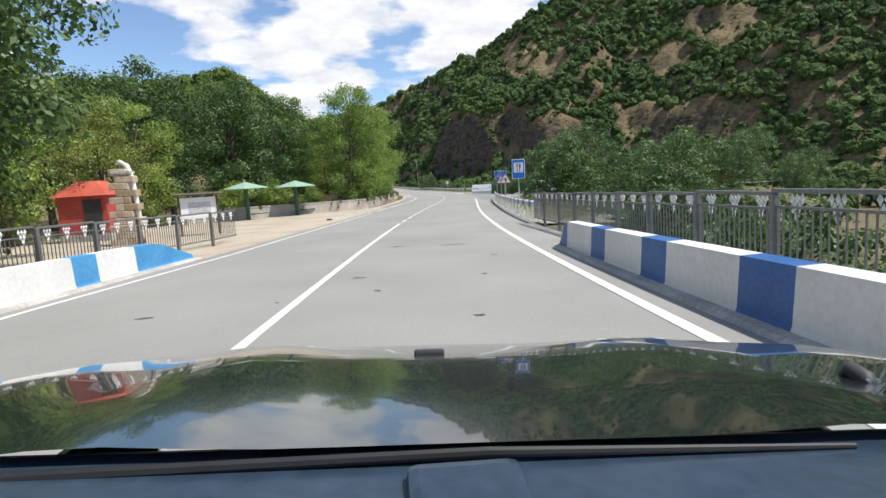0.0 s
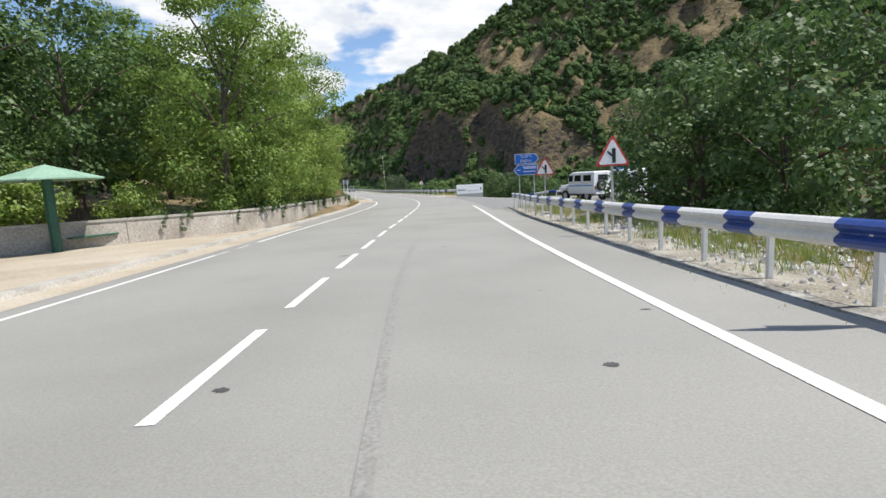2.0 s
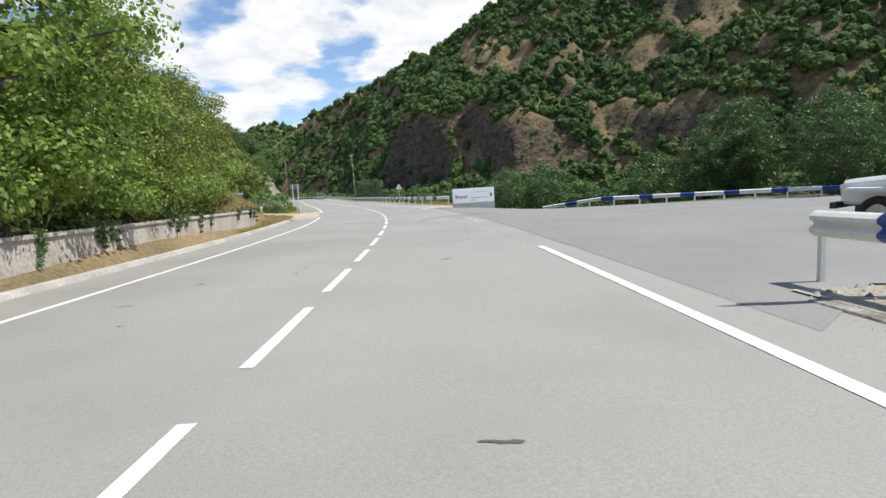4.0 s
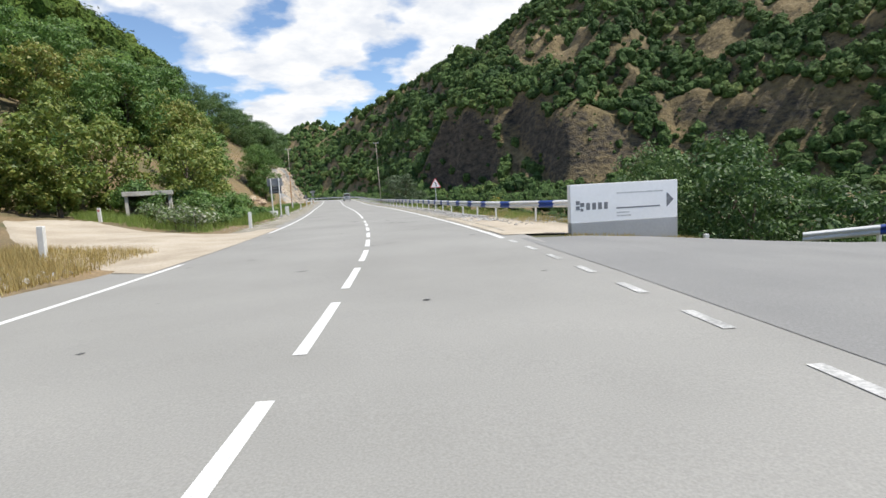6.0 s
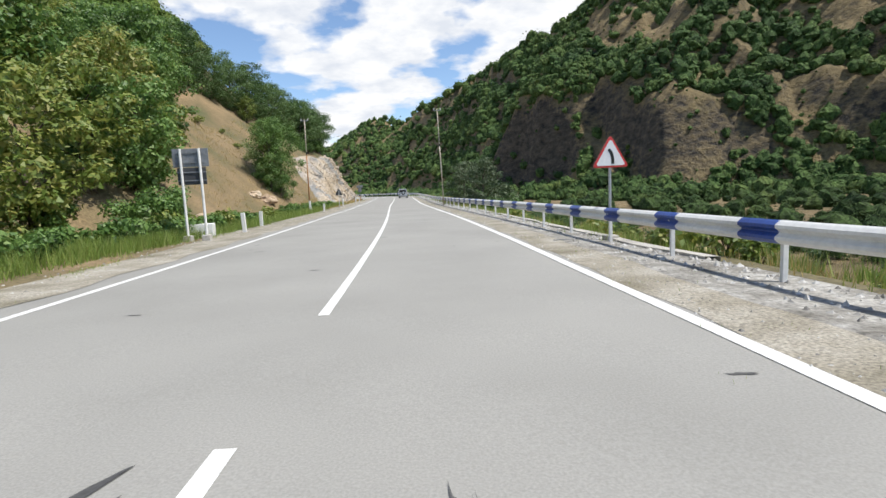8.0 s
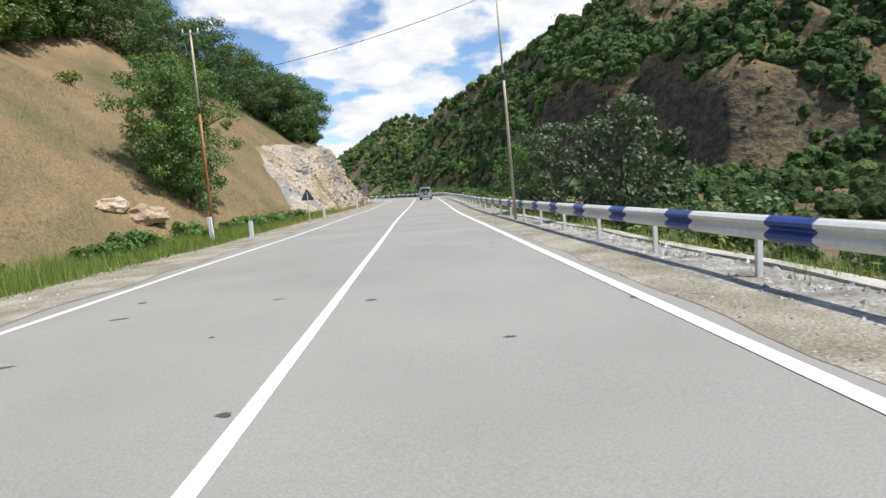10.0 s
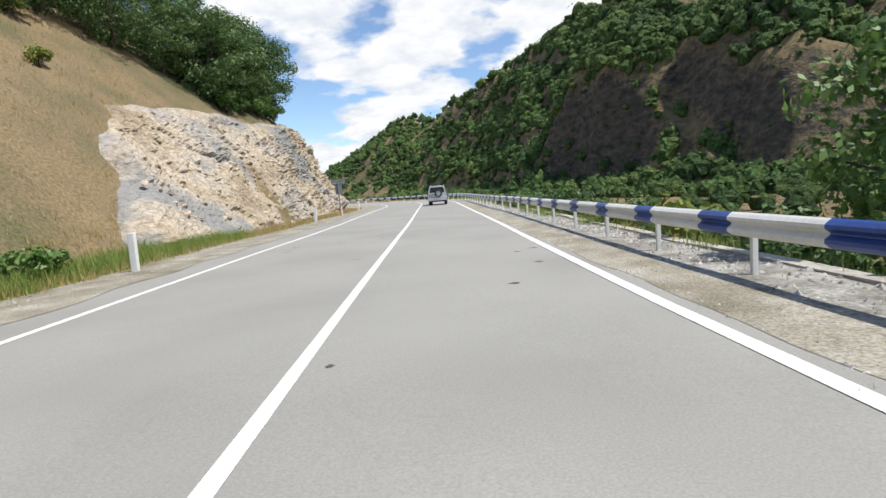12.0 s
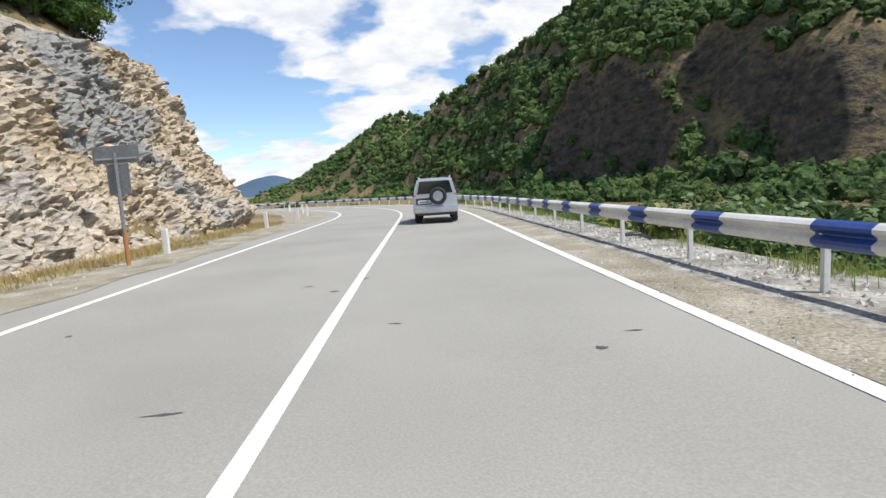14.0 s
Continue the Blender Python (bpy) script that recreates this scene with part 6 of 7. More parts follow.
def silver_suv(m):
    """Tall off-roader seen from behind, spare wheel on the tailgate."""
    t = thing("offroad_car", m, "silver off-road car with a spare wheel on its tailgate", "car")
    loft([(-2.2, 0.86, 0.88, 0.5, 1.12), (-2.1, 0.9, 0.91, 0.42, 1.16), (-1.2, 0.93, 0.92, 0.4, 1.18), (0.6, 0.93, 0.92, 0.4, 1.14), (1.2, 0.92, 0.88, 0.4, 1.1), (2.2, 0.88, 0.82, 0.42, 1.0), (2.4, 0.8, 0.72, 0.5, 0.9)], SILVER, "body", t)
    loft([(-2.16, 0.86, 0.7, 1.12, 1.72), (-2.0, 0.87, 0.72, 1.12, 1.82), (-0.5, 0.87, 0.73, 1.14, 1.85), (0.6, 0.86, 0.7, 1.12, 1.8), (1.3, 0.84, 0.7, 1.08, 1.16)], SILVER, "cabin", t)
    part("rear_window", prism([(-0.72, 1.2), (0.72, 1.2), (0.6, 1.7), (-0.6, 1.7)], 0.03, loc=(0, -2.165, 0)), GLASS_DARK, t)
    for x in (-1, 1):
        part("side_window", box((0.02, 2.5, 0.42), (x * 0.815, -0.65, 1.47), (0, x * -15, 0), 0.004), GLASS_DARK, t)
        part("tail_lamp", box((0.1, 0.08, 0.3), (x * 0.83, -2.15, 1.0), bevel=0.02), TAIL_RED, t)
        part("bumper_lamp", box((0.18, 0.05, 0.09), (x * 0.72, -2.31, 0.56), bevel=0.01), TAIL_RED, t)
        part("mirror", box((0.16, 0.12, 0.2), (x * 1.05, 0.85, 1.22), bevel=0.03), PLASTIC, t)
        part("roof_rail", tube([(x * 0.64, -1.8, 1.82), (x * 0.66, -1.5, 1.88), (x * 0.66, 0.3, 1.89), (x * 0.64, 0.5, 1.83)], 0.025, 6), GALV, t)
        part("door_handle", box((0.03, 0.18, 0.04), (x * 0.945, -0.4, 1.05), bevel=0.008), SILVER, t)
    part("windscreen", prism([(-0.7, 0), (0.7, 0), (0.62, 0.72), (-0.62, 0.72)], 0.02), GLASS_DARK, t).matrix_basis = pose(0, 1.25, 1.15, 48, 0, 0)
    part("rear_bumper", box((1.82, 0.26, 0.3), (0, -2.22, 0.57), bevel=0.06), SILVER, t)
    # dark box in place of the shadow below the bumper
    part("bumper_shadow_gap", box((1.5, 0.1, 0.14), (0, -2.24, 0.4), bevel=0.02), PLASTIC, t, "dark strip standing for the shadow gap under the bumper")
    part("number_plate", box((0.5, 0.02, 0.13), (-0.45, -2.22, 0.88)), SIGN_WHITE, t)
    part("plate_bar", box((0.4, 0.006, 0.06), (-0.45, -2.233, 0.88)), INK_GREY, t)
    part("plate_recess", box((0.62, 0.03, 0.26), (-0.48, -2.2, 0.9), bevel=0.01), PLASTIC, t)
    part("exhaust", tube([(0.5, -2.28, 0.36), (0.5, -1.9, 0.36)], 0.04, 8), PLASTIC, t)
    part("underbody", box((1.5, 3.6, 0.16), (0, 0, 0.38), bevel=0.03), PLASTIC, t)
    for x in (-0.76, 0.76):
        for y in (-1.42, 1.4):
            wheel(t, x, y)
    sp = wheel(t, 0, 0, 0.35, 0.22, "spare_wheel")
    sp.matrix_basis = Matrix.Translation((0.12, -2.33, 1.1)) @ Matrix.Rotation(radians(90), 4, "Z")
    return t


silver_suv(stand(214.9, 0.72, 0.03, -2.0))


def white_jeep(m, label, light_bar):
    """Boxy white off-roader with a spare wheel, round lamps and flat sides."""
    t = thing("offroad_van", m, label, "car", "parked white off-roaders")
    loft([(-2.0, 0.84, 0.85, 0.55, 1.2), (-1.9, 0.86, 0.87, 0.5, 1.22), (0.7, 0.86, 0.87, 0.5, 1.22), (1.0, 0.7, 0.72, 0.55, 1.2), (1.95, 0.62, 0.6, 0.6, 1.12), (2.02, 0.55, 0.52, 0.66, 1.05)], CAR_WHITE, "body", t)
    loft([(-1.98, 0.85, 0.78, 1.2, 1.96), (-1.85, 0.86, 0.8, 1.2, 2.03), (0.4, 0.86, 0.8, 1.2, 2.03), (0.75, 0.85, 0.78, 1.2, 1.9)], CAR_WHITE, "cabin", t)
    for x in (-1, 1):
        for y, w in ((-1.3, 0.95), (-0.3, 0.8), (0.45, 0.5)):
            part("side_window", box((0.02, w * 0.85, 0.42), (x * 0.845, y, 1.6), (0, x * -4.5, 0), 0.004), GLASS_DARK, t)
        part("fender", box((0.26, 0.9, 0.1), (x * 0.78, 1.35, 0.92), bevel=0.04), CAR_WHITE, t)
        part("headlamp", tube([(x * 0.42, 1.98, 0.92), (x * 0.42, 2.06, 0.92)], 0.11, 12), GALV, t)
        part("tail_lamp", box((0.1, 0.05, 0.2), (x * 0.74, -2.02, 0.95), bevel=0.01), TAIL_RED, t)
        part("mirror", box((0.14, 0.08, 0.2), (x * 1.0, 0.72, 1.5), bevel=0.02), PLASTIC, t)
        part("stripe", box((0.006, 2.6, 0.06), (x * 0.875, -0.6, 1.08)), SIGN_BLUE, t)
    part("rear_window", box((0.9, 0.02, 0.4), (0, -2.0, 1.6), (-5, 0, 0), 0.004), GLASS_DARK, t)
    part("windscreen", box((1.4, 0.02, 0.46), (0, 0.76, 1.55), (8, 0, 0), 0.004), GLASS_DARK, t)
    part("rear_bumper", box((1.6, 0.14, 0.14), (0, -2.1, 0.55), bevel=0.02), CAR_WHITE, t)
    part("front_bumper", box((1.5, 0.14, 0.14), (0, 2.1, 0.58), bevel=0.02), PLASTIC, t)
    part("grille", box((0.7, 0.03, 0.3), (0, 2.02, 0.88)), PLASTIC, t)
    part("underbody", box((1.3, 3.4, 0.2), (0, 0, 0.48), bevel=0.03), PLASTIC, t)
    for x in (-0.72, 0.72):
        for y in (-1.15, 1.2):
            wheel(t, x, y, 0.39, 0.22)
    sp = wheel(t, 0, 0, 0.38, 0.2, "spare_wheel")
    sp.matrix_basis = Matrix.Translation((-0.3, -2.14, 1.08)) @ Matrix.Rotation(radians(90), 4, "Z")
    if light_bar:
        part("light_bar", box((1.0, 0.22, 0.13), (0, 0.1, 2.11), bevel=0.03), SIGN_BLUE, t, "blue roof light bar")


white_jeep(stand(61.4, 9.9, 0.03, 27) @ Matrix.Diagonal((0.93, 0.86, 0.93, 1)), "white boxy off-roader parked on the side road", False)
white_jeep(stand(62.6, 13.0, 0.03, 12) @ Matrix.Diagonal((0.95, 0.86, 0.95, 1)), "white boxy off-roader with a blue light bar", True)
hut = thing("roadside_hut", stand(66, 30.0, 0.0, -20), "low orange-brown hut with a flat roof beyond the side road", "hut")
part("wall", box((9, 5, 2.7), (0, 0, 1.35), bevel=0.03), BRICK_RED, hut)
part("roof", box((9.6, 5.6, 0.2), (0, 0, 2.8), bevel=0.02), PLASTIC, hut)
part("door", box((1.2, 0.08, 2.0), (-2, -2.52, 1.0)), PLASTIC, hut)
part("window", box((1.6, 0.06, 1.0), (1.2, -2.52, 1.5)), GLASS_DARK, hut)


# ---- marks on the asphalt ----
def stain(s, d, w, l, turn, mat, name="tar_patch", label="dark worn patch in the asphalt", seed=0):
    rng = np.random.RandomState(seed)
    n = 18
    lift = 0.03 * (1 - abs(d - CENTRE_LINE) / 5.2) + 0.0045
    m = stand(s, d, lift, turn)
    v = [tuple(m @ Vector((0, 0, 0)))] + [tuple(m @ Vector((w / 2 * math.cos(a) * rng.uniform(0.4, 1.1), l / 2 * math.sin(a) * rng.uniform(0.4, 1.1), 0))) for a in np.linspace(0, 2 * math.pi, n, endpoint=False)]
    f = [(0, k, k % n + 1) for k in range(1, n + 1)]
    tagged(mesh_np(name, v, f, mat), label, "road stain", kind="structure")


for k in range(180):
    r = np.random.RandomState(900 + k)
    stain(r.uniform(3, 215), r.uniform(-5, 2.4), r.uniform(0.05, 0.34), r.uniform(0.04, 0.16), r.uniform(-15, 15), ASPHALT_STAIN, seed=k)
for k, (s, d, w, l, a) in enumerate(((14.2, -1.0, 0.5, 0.2, 5), (14, 0.5, 0.9, 0.16, 3), (105.2, 0.2, 0.25, 0.5, 10), (105.0, 0.75, 0.5, 0.25, 0), (105.3, 1.25, 0.5, 0.14, 0), (106.0, 1.9, 0.4, 0.12, 0), (108.2, 0.1, 0.1, 1.0, 3), (108.2, 0.2, 0.08, 0.9, 3), (108.5, -1.75, 0.14, 1.1, -20), (108.3, -1.6, 0.08, 1.0, -18), (104.6, 2.2, 0.6, 0.12, 0))):
    stain(s, d, w, l, a, ASPHALT_STAIN, seed=60 + k)


def tyre_mark(pts, w, label="faint tyre skid mark curving into the side road"):
    v, f = [], []
    P = [at(s, d, 0.03 * max(0.0, 1 - abs(d - CENTRE_LINE) / 5.2) + 0.007 if d < 3.3 else 0.013 + 0.03 * min(1, (d - 3.3) / 5.5) - 0.65 * float(smooth(3.5, 13, d) * smooth(66, 84, s))) for s, d in pts]
    for i, p in enumerate(P):
        q = P[min(i + 1, len(P) - 1)] - P[max(i - 1, 0)]
        n = Vector((q.y, -q.x, 0)).normalized() * w / 2 * (0.45 + 0.55 * math.sin(math.pi * (i + 0.6) / len(P)) + 0.12 * math.sin(i * 2.3))
        v += [tuple(p - n), tuple(p + n)]
    f = [(2 * i, 2 * i + 1, 2 * i + 3, 2 * i + 2) for i in range(len(P) - 1)]
    tagged(mesh_np("tyre_mark", v, f, RUBBER_MARK), label, "skid mark", kind="structure")


def lane_mark(s0, s1, d):
    """A faint dark track of rubber along the lane."""
    row = lambda s: [(d + 0.1 * math.sin(s * 0.3) + q, 0.03 * (1 - abs(d - CENTRE_LINE) / 5.2) + 0.006) for q in (-0.05, 0.05)]
    ribbon("tyre_mark", s0, s1, row, RUBBER_FAINT, 0.8, 0, "faint tyre mark along the lane", "skid mark")


def arc(a, b, c, n=14):
    return [tuple((1 - u) ** 2 * np.array(a) + 2 * u * (1 - u) * np.array(b) + u * u * np.array(c)) for u in np.linspace(0, 1, n)]


for path_, wide in ((arc((76.6, 0.52), (80.6, 0.55), (81.2, 4.2)), 0.2), (arc((76.4, 2.1), (79.2, 2.5), (81.6, 5.2)), 0.17), (arc((78.4, 1.75), (79.8, 2.2), (80.6, 3.2)), 0.12)):
    tyre_mark(path_, wide)
lane_mark(22, 40, -0.45)


# ---- the rock cut ----
def cell(x, y, seed):
    """A hashed level for each cell of a grid, for broken blocks."""
    i, j = np.floor(x).astype(int), np.floor(y).astype(int)
    return _lat[(i * 7 + j * 13 + seed) % 64, (j * 5 + i * 3 + seed * 11) % 64]


def rock_surface(s, u):
    """Distance and height on the broken face; u runs from its foot to its top edge."""
    high, steep = rock_high(s), rock_steep(s)
    top = high * (1 + 0.05 * fractal(s, s * 0 + 2, 4.0, 3))
    h = u * top
    d = -(ROCK_FOOT - 0.35 + u * top / steep)
    a, b = s * 0.9 + h * 0.45, h * 1.15 - s * 0.3
    warp = fractal(s, h, 3.0, 3)
    rough = 0.35 + 0.9 * smooth(0.0, 0.22, fractal(s + 31, h, 6.0, 2))
    out = 0.4 * (cell(a * 0.42 + warp, b * 0.55 + warp, 3) - 0.4) + rough * (0.3 * (cell(a * 1.3 + warp, b * 2.4, 9) - 0.4) + 0.2 * (cell(a * 3.0, b * 5.6 + warp, 5) - 0.4) + 0.1 * (cell(a * 6.5 + warp, b * 11.0, 7) - 0.4))
    out = out + 1.1 * fractal(s, h * 1.4, 7.0, 3)
    fade = smooth(0.0, 0.06, u) * (1 - smooth(0.93, 1.0, u))
    return d + out * fade * 0.95 + 0.25 * fade, h + 0.3 * out * fade


def build_rock():
    ss = np.arange(174, 227.5, 0.15)
    uu = np.linspace(-0.04, 1.02, 112)
    sg, ug = np.meshgrid(ss, uu, indexing="ij")
    d, h = rock_surface(sg, ug)
    round_end = smooth(222, 228, sg)
    begin = np.interp(h, [0, 1.5, 4.2, 8.8], [181.5, 182.5, 185, 195]) + 3.5 * fractal(sg, h, 4.0, 3)
    d = d - round_end * 5.0 - (1 - smooth(-1.2, 1.2, sg - begin)) * 3.2
    h = h * (1 - 0.5 * round_end)
    p = np.stack([np.interp(sg, ROAD_S, ROAD_P[:, k]) for k in range(3)], -1)
    t = np.stack([np.interp(sg, ROAD_S, ROAD_T[:, k]) for k in range(2)], -1)
    v = np.stack([p[..., 0] + d * t[..., 1], p[..., 1] - d * t[..., 0], p[..., 2] + h], -1).reshape(-1, 3)
    n, m = sg.shape
    i, j = np.meshgrid(np.arange(n - 1), np.arange(m - 1), indexing="ij")
    a = (i * m + j).ravel()
    f = np.stack([a, a + m, a + m + 1, a + 1], 1)
    face = tagged(mesh_np("rock_face", v, f, rock_material(), False), "broken cut face of beige and grey rock above the verge", "rock face", kind="structure")
    # loose slabs on ledges and at the foot
    rng = np.random.RandomState(77)
    protos = []
    for k in range(7):
        bm = bmesh.new()
        bmesh.ops.create_icosphere(bm, subdivisions=1, radius=0.5)
        r = np.random.RandomState(500 + k)
        flat = r.uniform(0.3, 0.6)
        for q in bm.verts:
            q.co = Vector((q.co.x * r.uniform(0.8, 1.4), q.co.y * r.uniform(0.7, 1.1), q.co.z * flat * r.uniform(0.7, 1.2)))
        me = bpy.data.meshes.new("rock")
        bm.to_mesh(me)
        bm.free()
        me.materials.append(ROCK if k % 2 else STONE_WARM)
        protos.append(me)
    for k in range(290):
        s_ = rng.uniform(185, 223)
        u_ = rng.rand() ** 1.0
        if k % 5 == 0:
            dd, hh = -(ROCK_FOOT - rng.uniform(-0.3, 1.1)), 0.02
        else:
            dd, hh = rock_surface(np.array([s_]), np.array([u_ * 0.92 + 0.03]))
            dd, hh = float(dd[0]) + 0.03, float(hh[0])
        if hh > 0.1 and s_ < np.interp(hh, [0, 1.5, 4.2, 8.8], [181.5, 182.5, 185, 195]) + 1.5:
            continue
        o = new("rock", protos[rng.randint(len(protos))])
        o.parent = face
        z = rng.uniform(0.16, 0.5) * (1.3 if k % 9 == 0 else 0.9)
        o.matrix_basis = stand(s_, dd, hh, rng.uniform(0, 360)) @ pose(0, 0, 0, rng.uniform(-35, 35), rng.uniform(-35, 35), 0) @ Matrix.Scale(z, 4)


def rock_material():
    """Beds of beige, ochre and blue-grey stone, cracked."""
    m = material("rock_beds", [(0.28, 0.22, 0.15), (0.38, 0.312, 0.22), (0.44, 0.375, 0.29), (0.38, 0.34, 0.29), (0.31, 0.3, 0.29)], 0.2, 0.92, 0.9, 3.2, stretch=(1, 1, 1.6), wear=0.4)
    n, l = m.node_tree.nodes, m.node_tree.links
    b = n["Principled BSDF"]
    old = b.inputs["Base Color"].links[0].from_socket
    co, vo, mp = n.new("ShaderNodeTexCoord"), n.new("ShaderNodeTexVoronoi"), n.new("ShaderNodeMapping")
    no = n.new("ShaderNodeTexNoise")
    no.inputs["Scale"].default_value, no.inputs["Detail"].default_value = 0.9, 6
    mp.inputs["Rotation"].default_value, mp.inputs["Scale"].default_value = (0.3, 0.5, 0.2), (1.0, 1.0, 2.2)
    ad = n.new("ShaderNodeVectorMath")
    l.new(co.outputs["Object"], no.inputs["Vector"])
    l.new(co.outputs["Object"], ad.inputs[0])
    l.new(no.outputs["Color"], ad.inputs[1])
    l.new(ad.outputs[0], mp.inputs[0])
    l.new(mp.outputs[0], vo.inputs["Vector"])
    vo.feature, vo.inputs["Scale"].default_value = "DISTANCE_TO_EDGE", 2.1
    mr = n.new("ShaderNodeMapRange")
    mr.inputs["From Max"].default_value, mr.inputs["To Min"].default_value = 0.05, 0.5
    l.new(vo.outputs["Distance"], mr.inputs["Value"])
    mix = n.new("ShaderNodeMix")
    mix.data_type, mix.blend_type = "RGBA", "MULTIPLY"
    mix.inputs["Factor"].default_value = 1.0
    slab, tone = n.new("ShaderNodeTexNoise"), n.new("ShaderNodeMapRange")
    slab.inputs["Scale"].default_value, slab.inputs["Detail"].default_value = 0.16, 5
    l.new(co.outputs["Object"], slab.inputs["Vector"])
    tone.inputs["From Min"].default_value, tone.inputs["From Max"].default_value = 0.53, 0.59
    l.new(slab.outputs["Fac"], tone.inputs["Value"])
    grey = n.new("ShaderNodeMix")
    grey.data_type = "RGBA"
    grey.inputs["B"].default_value = (0.235, 0.235, 0.225, 1)
    l.new(tone.outputs[0], grey.inputs["Factor"])
    l.new(old, grey.inputs["A"])
    l.new(grey.outputs["Result"], mix.inputs["A"])
    l.new(mr.outputs[0], mix.inputs["B"])
    l.new(mix.outputs["Result"], b.inputs["Base Color"])
    return m


build_rock()


# ---- loose stones ----
def stones(name, spots, size, seed, label, mat=STONE):
    rng = np.random.RandomState(seed)
    base = np.array([[-1, 0, 0], [0, -0.8, 0], [1, 0, 0], [0, 0.8, 0], [0, 0, 0.7], [0, 0, -0.5]], float)
    tri = np.array([[0, 1, 4], [1, 2, 4], [2, 3, 4], [3, 0, 4], [1, 0, 5], [2, 1, 5], [3, 2, 5], [0, 3, 5]])
    sp = np.array(spots)
    hh = near_height(sp[:, 0], sp[:, 1])
    vs, fs = [], []
    for k, ((s, d), h) in enumerate(zip(spots, hh)):
        p = at(s, d, max(h, 0.0) if d < 8 and d > -8.6 else h)
        q = base * rng.uniform(0.6, 1.3, (6, 3)) * size * rng.uniform(0.4, 1.5)
        a = rng.uniform(0, 6.28)
        c, s_ = math.cos(a), math.sin(a)
        q = np.stack([q[:, 0] * c - q[:, 1] * s_, q[:, 0] * s_ + q[:, 1] * c, q[:, 2]], 1)
        vs.append(q + np.array(p))
        fs.append(tri + 6 * k)
    tagged(mesh_np(name, np.concatenate(vs), np.concatenate(fs), mat), label, "stones", kind="stuff")


STONE_MIX = material("stone_mix", [(0.22, 0.21, 0.19), (0.38, 0.37, 0.345), (0.52, 0.51, 0.485)], 1.5, 0.92, 0.3, 14, island=0.6)
rng = np.random.RandomState(8)
stones("verge_stones", scatter(rng, 3800, 21, 58, 4.1, 7.6), 0.065, 81, "pale broken stones on the verge behind the kerb", STONE_MIX)
stones("bank_stones", scatter(rng, 7500, 102, 236, 3.6, 5.0), 0.055, 82, "pale stones under the guardrail", STONE_MIX)
stones("gravel_stones", scatter(rng, 6500, 97, 236, 2.72, 3.6) + scatter(rng, 1800, 106, 225, -8.6, -6.1), 0.03, 83, "loose gravel along the asphalt edge", STONE_MIX)
stones("apron_stones", scatter(rng, 420, 98.5, 107, 4.6, 7.5), 0.035, 86, "broken stones on the dusty apron beside the guardrail", STONE_MIX)
stones("bank_rubble", scatter(rng, 620, 82.6, 92, -11.5, -7.8), 0.11, 84, "rubble on the dry bank at the track", STONE_MIX)


def boulder(s, d, w, seed):
    t = thing("boulder", stand(s, d, ground_h(s, d), seed * 40), "pale weathered boulder in the roadside grass", "boulder", "boulders")
    bm = bmesh.new()
    bmesh.ops.create_icosphere(bm, subdivisions=3, radius=1.0)
    for v in bm.verts:
        k = 1 + 0.5 * noise.noise(v.co * 1.3 + Vector((seed, 0, 0))) + 0.2 * noise.noise(v.co * 3.5)
        v.co = Vector((v.co.x * w * k, v.co.y * w * 0.7 * k, v.co.z * w * 0.55 * k + 0.1))
    part("stone", bm, STONE_WARM, t)


for k, (s, d, w) in enumerate(((161.2, -13.6, 1.0), (160.2, -14.5, 0.8), (133.0, -11.2, 0.6), (143.4, -13.8, 0.8), (141.2, -13.2, 0.6))):
    boulder(s, d, w, k + 1)


def wall_creepers():
    """Trailing growth that hangs over the wall's top."""
    rng = np.random.RandomState(5)
    cs, sp = [], []
    for k in range(42):
        s_ = rng.uniform(38, 83)
        drop = rng.uniform(0.1, 0.75)
        for q in np.linspace(0, drop, 4):
            cs.append(tuple(at(s_ + rng.normal(0, 0.08), wall_line(s_) + 0.1, 1.05 - q)))
            sp.append(rng.uniform(0.06, 0.16))
        cs.append(tuple(at(s_, wall_line(s_) - 0.3, 1.2)))
        sp.append(rng.uniform(0.25, 0.5))
    v, f = leaves(rng, cs, np.array(sp), 14000, 0.055, 0.2, three=True)
    tagged(mesh_np("wall_creeper", v, f, LEAF_DARK), "dark creepers trailing over the wall", "creeper", kind="stuff")


wall_creepers()


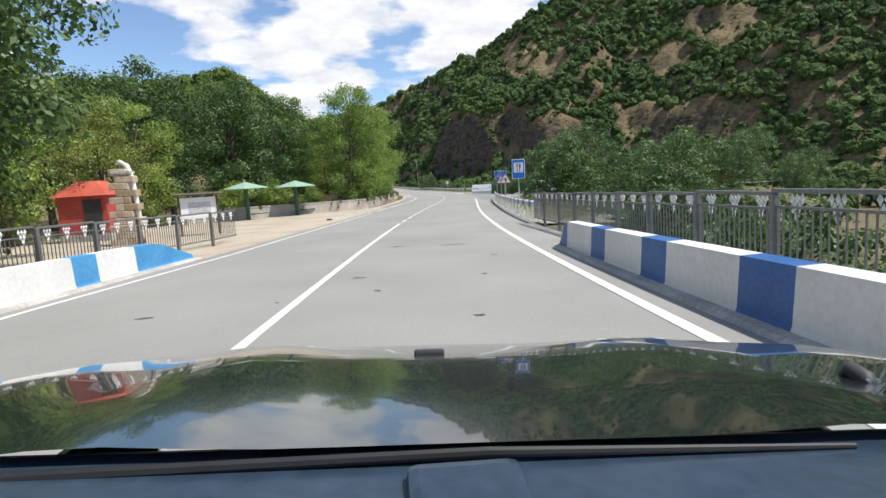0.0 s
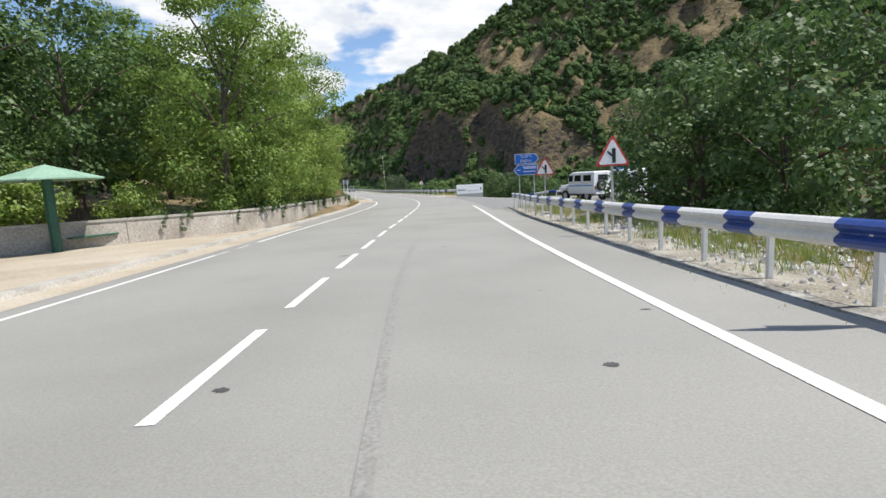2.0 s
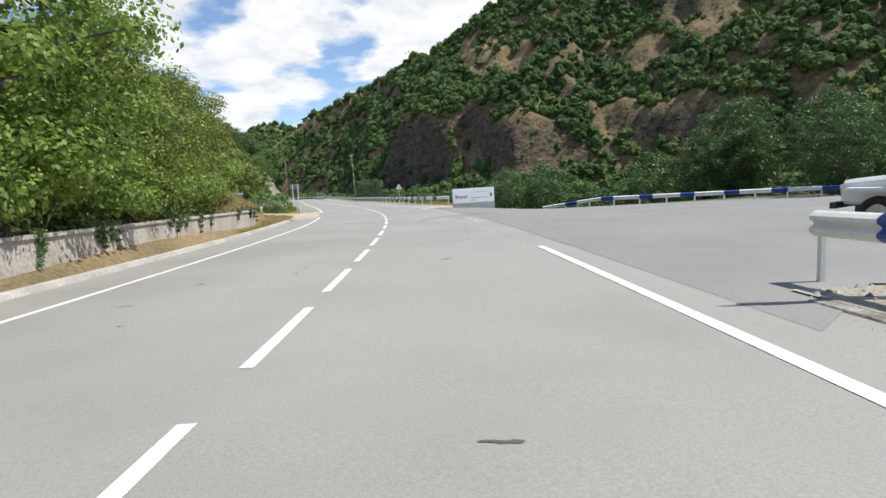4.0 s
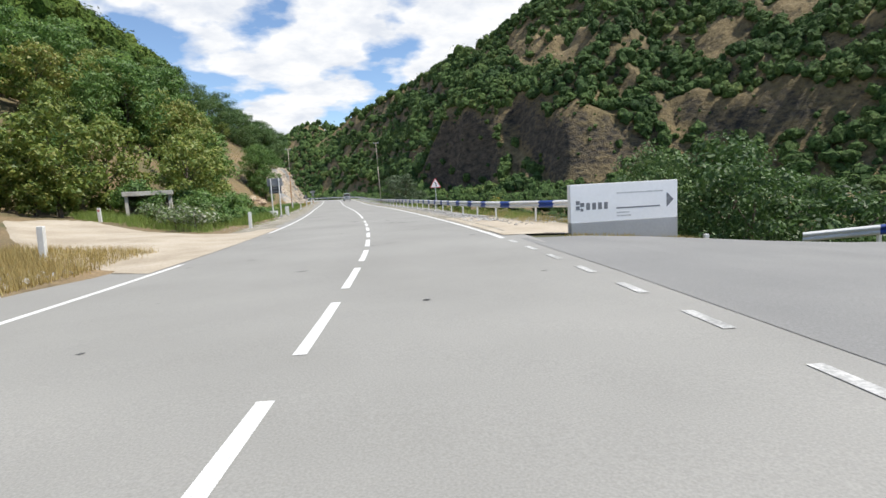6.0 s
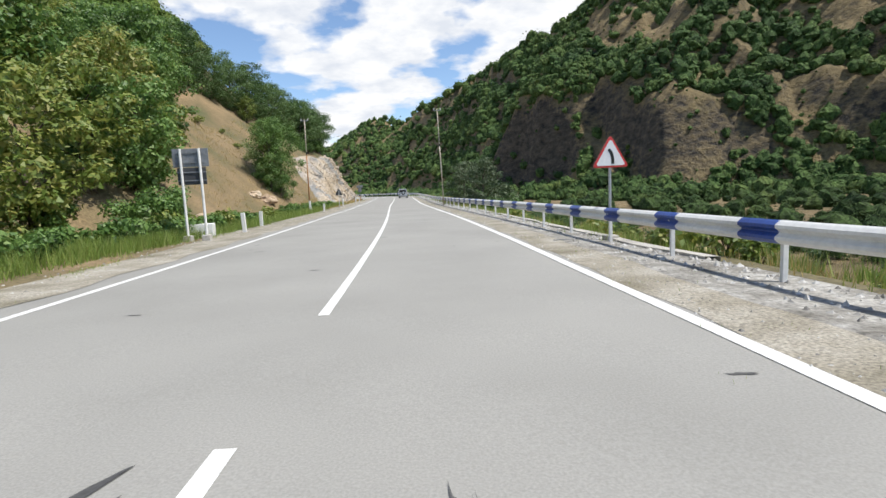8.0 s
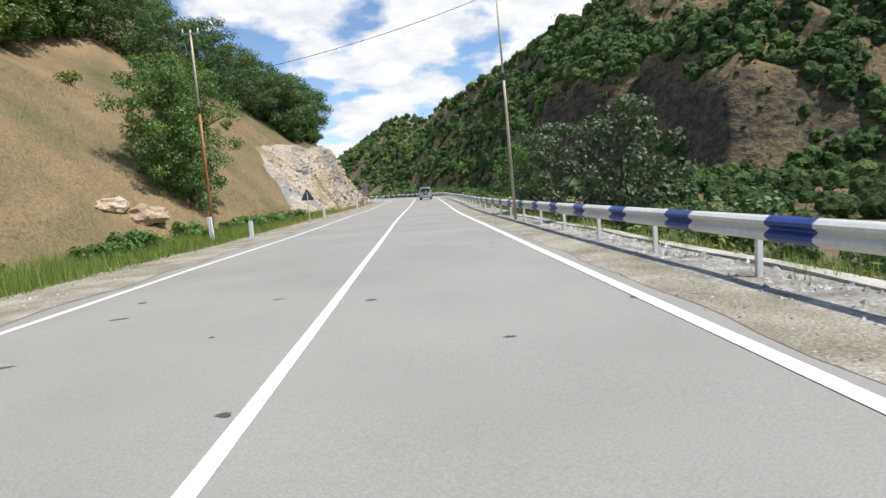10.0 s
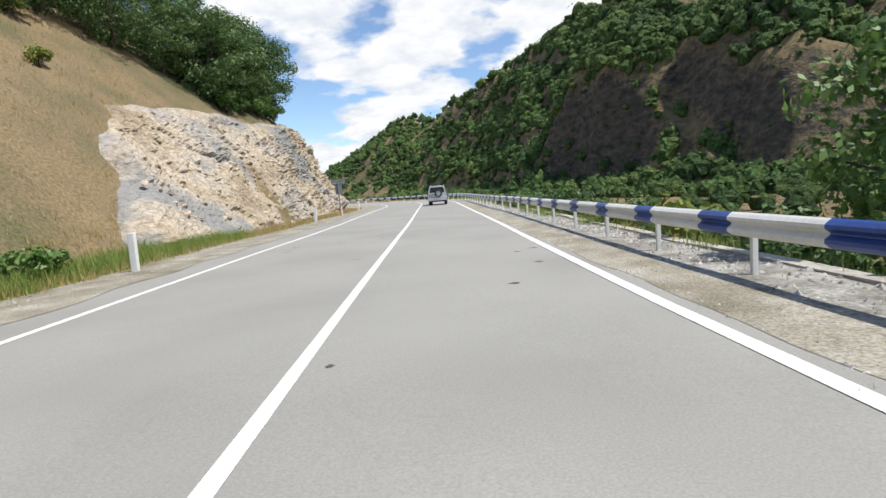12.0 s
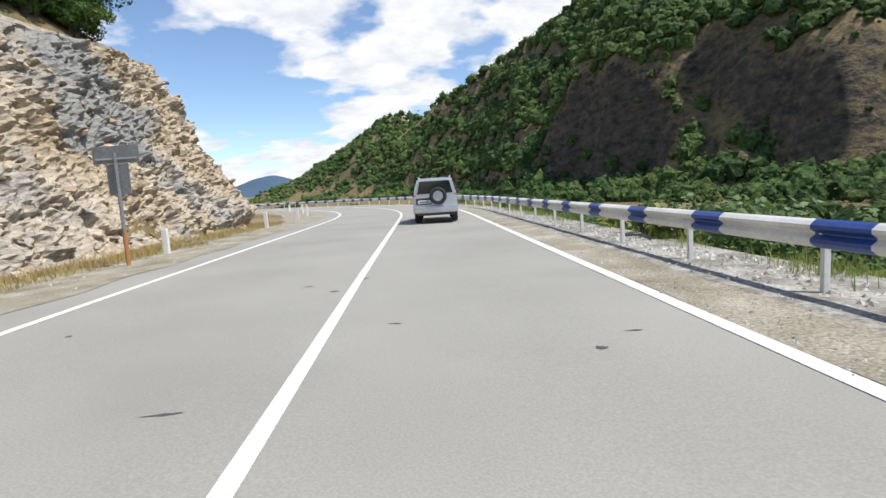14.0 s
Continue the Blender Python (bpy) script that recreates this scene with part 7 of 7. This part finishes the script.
# ---- the car at the start of the drive, its bonnet below the eye ----
def own_car(m):
    t = thing("touring_car", m, "dark green-black car with a glossy bonnet and no windscreen glass", "car")
    paint = material("dark_car_paint", [(0.012, 0.018, 0.018), (0.018, 0.025, 0.024)], 0.6, 0.16, 0, 20, wear=0.05)
    b = paint.node_tree.nodes["Principled BSDF"]
    b.inputs["Coat Weight"].default_value, b.inputs["Coat Roughness"].default_value, b.inputs["Specular IOR Level"].default_value = 1.0, 0.02, 0.8
    navy = material("navy_plastic", [(0.018, 0.034, 0.055), (0.03, 0.05, 0.078)], 3, 0.3, 0.1, 40)
    # bonnet: a domed sheet that falls to the grille
    bm = bmesh.new()
    ys = np.linspace(0.5, 1.98, 26)
    xs = np.concatenate([[-0.97, -0.95], np.linspace(-0.92, 0.92, 25), [0.95, 0.97]])
    prof = lambda y: float(np.interp(y, [0.5, 0.7, 0.95, 1.15, 1.3, 1.5, 1.7, 1.9, 1.98], [1.08, 1.054, 1.012, 0.97, 0.918, 0.84, 0.74, 0.6, 0.5]))
    rows = []
    for y in ys:
        row = []
        for x in xs:
            ridge = 0.012 * math.exp(-((abs(x) - 0.42) / 0.12) ** 2)
            roll = 0.09 * max(0, abs(x) - 0.92) / 0.03
            row.append(bm.verts.new((x, y, prof(y) - 0.035 * abs(x) ** 2.4 - 0.1 * max(0, min(abs(x), 0.92) - 0.8) ** 1.2 - roll + ridge)))
        rows.append(row)
    for a, c in zip(rows, rows[1:]):
        for k in range(len(xs) - 1):
            bm.faces.new((a[k], a[k + 1], c[k + 1], c[k]))
    hood = part("bonnet", bm, paint, t, "glossy dark bonnet", True)
    part("washer_nozzle", tube([(0.575, 0.69, 1.035), (0.575, 0.705, 1.05), (0.575, 0.73, 1.054), (0.575, 0.745, 1.04)], [0.014, 0.014, 0.012, 0.006], 10), PLASTIC, hood, "black washer nozzle", True)
    for x in (0.565, 0.587):
        part("nozzle_jet", tube([(x * 0.6 + 0.23, 0.694, 1.052), (x * 0.6 + 0.23, 0.688, 1.052)], 0.003, 6), RIM, hood)
    part("bonnet_emblem", box((0.06, 0.02, 0.014), (-0.055, 1.0, 1.004), (-12, 0, 0), 0.005), PLASTIC, hood)
    part("cowl", box((1.94, 0.24, 0.05), (0, 0.412, 1.039), (2, 0, 0), 0.01), navy, t)
    part("wiper", tube([(-0.9, 0.48, 1.047), (-0.43, 0.486, 1.066), (0.0, 0.488, 1.076), (0.38, 0.49, 1.069)], [0.008, 0.007, 0.0055, 0.003], 8), BLACK, t)
    part("dashboard", box((1.6, 0.42, 0.12), (0, 0.09, 1.0), (-4, 0, 0), 0.03), navy, t)
    part("phone_holder", box((0.11, 0.12, 0.03), (-0.022, 0.41, 1.06), (8, 0, 4), 0.012), navy, t, "grey plastic holder")
    for x in (-1, 1):
        part("front_wing", box((0.1, 1.2, 0.4), (x * 0.9, 0.9, 0.52), bevel=0.04), paint, t)
        part("sill", box((0.12, 2.2, 0.2), (x * 0.88, -0.75, 0.33), bevel=0.03), paint, t)
        part("door", box((0.08, 1.1, 0.62), (x * 0.9, -0.2, 0.72), bevel=0.02), paint, t)
        part("rear_door", box((0.08, 0.95, 0.62), (x * 0.9, -1.25, 0.72), bevel=0.02), paint, t)
        part("windscreen_pillar", tube([(x * 0.84, 0.36, 1.05), (x * 0.72, -0.1, 1.4), (x * 0.66, -0.3, 1.52)], 0.035, 8), paint, t)
        part("rear_pillar", tube([(x * 0.84, -2.0, 1.05), (x * 0.66, -1.55, 1.5)], 0.05, 8), paint, t)
        part("door_mirror", box((0.16, 0.1, 0.13), (x * 1.04, 0.12, 1.06), bevel=0.03), paint, t)
        part("headlamp", box((0.34, 0.12, 0.16), (x * 0.66, 1.95, 0.42), bevel=0.03), GALV, t)
        for y in (1.15, -1.5):
            wheel(t, x * 0.78, y, 0.32, 0.2)
    part("roof", box((1.3, 1.5, 0.04), (0, -0.95, 1.54), bevel=0.015), paint, t)
    part("tailgate", box((1.6, 0.9, 0.55), (0, -2.3, 0.8), bevel=0.06), paint, t)
    part("front_bumper", box((1.75, 0.25, 0.3), (0, 2.0, 0.3), bevel=0.06), paint, t)
    part("grille", box((0.9, 0.06, 0.14), (0, 2.0, 0.42), bevel=0.01), PLASTIC, t)
    part("floor_pan", box((1.6, 3.9, 0.1), (0, -0.3, 0.28), bevel=0.02), PLASTIC, t)
    part("bench_seat", box((1.3, 0.5, 0.25), (0, -0.9, 0.5), bevel=0.05), PLASTIC, t)


own_car(stand(0.0, 0.0, 0.03) @ pose(0, 0, 0, 0, 2.4, 0))
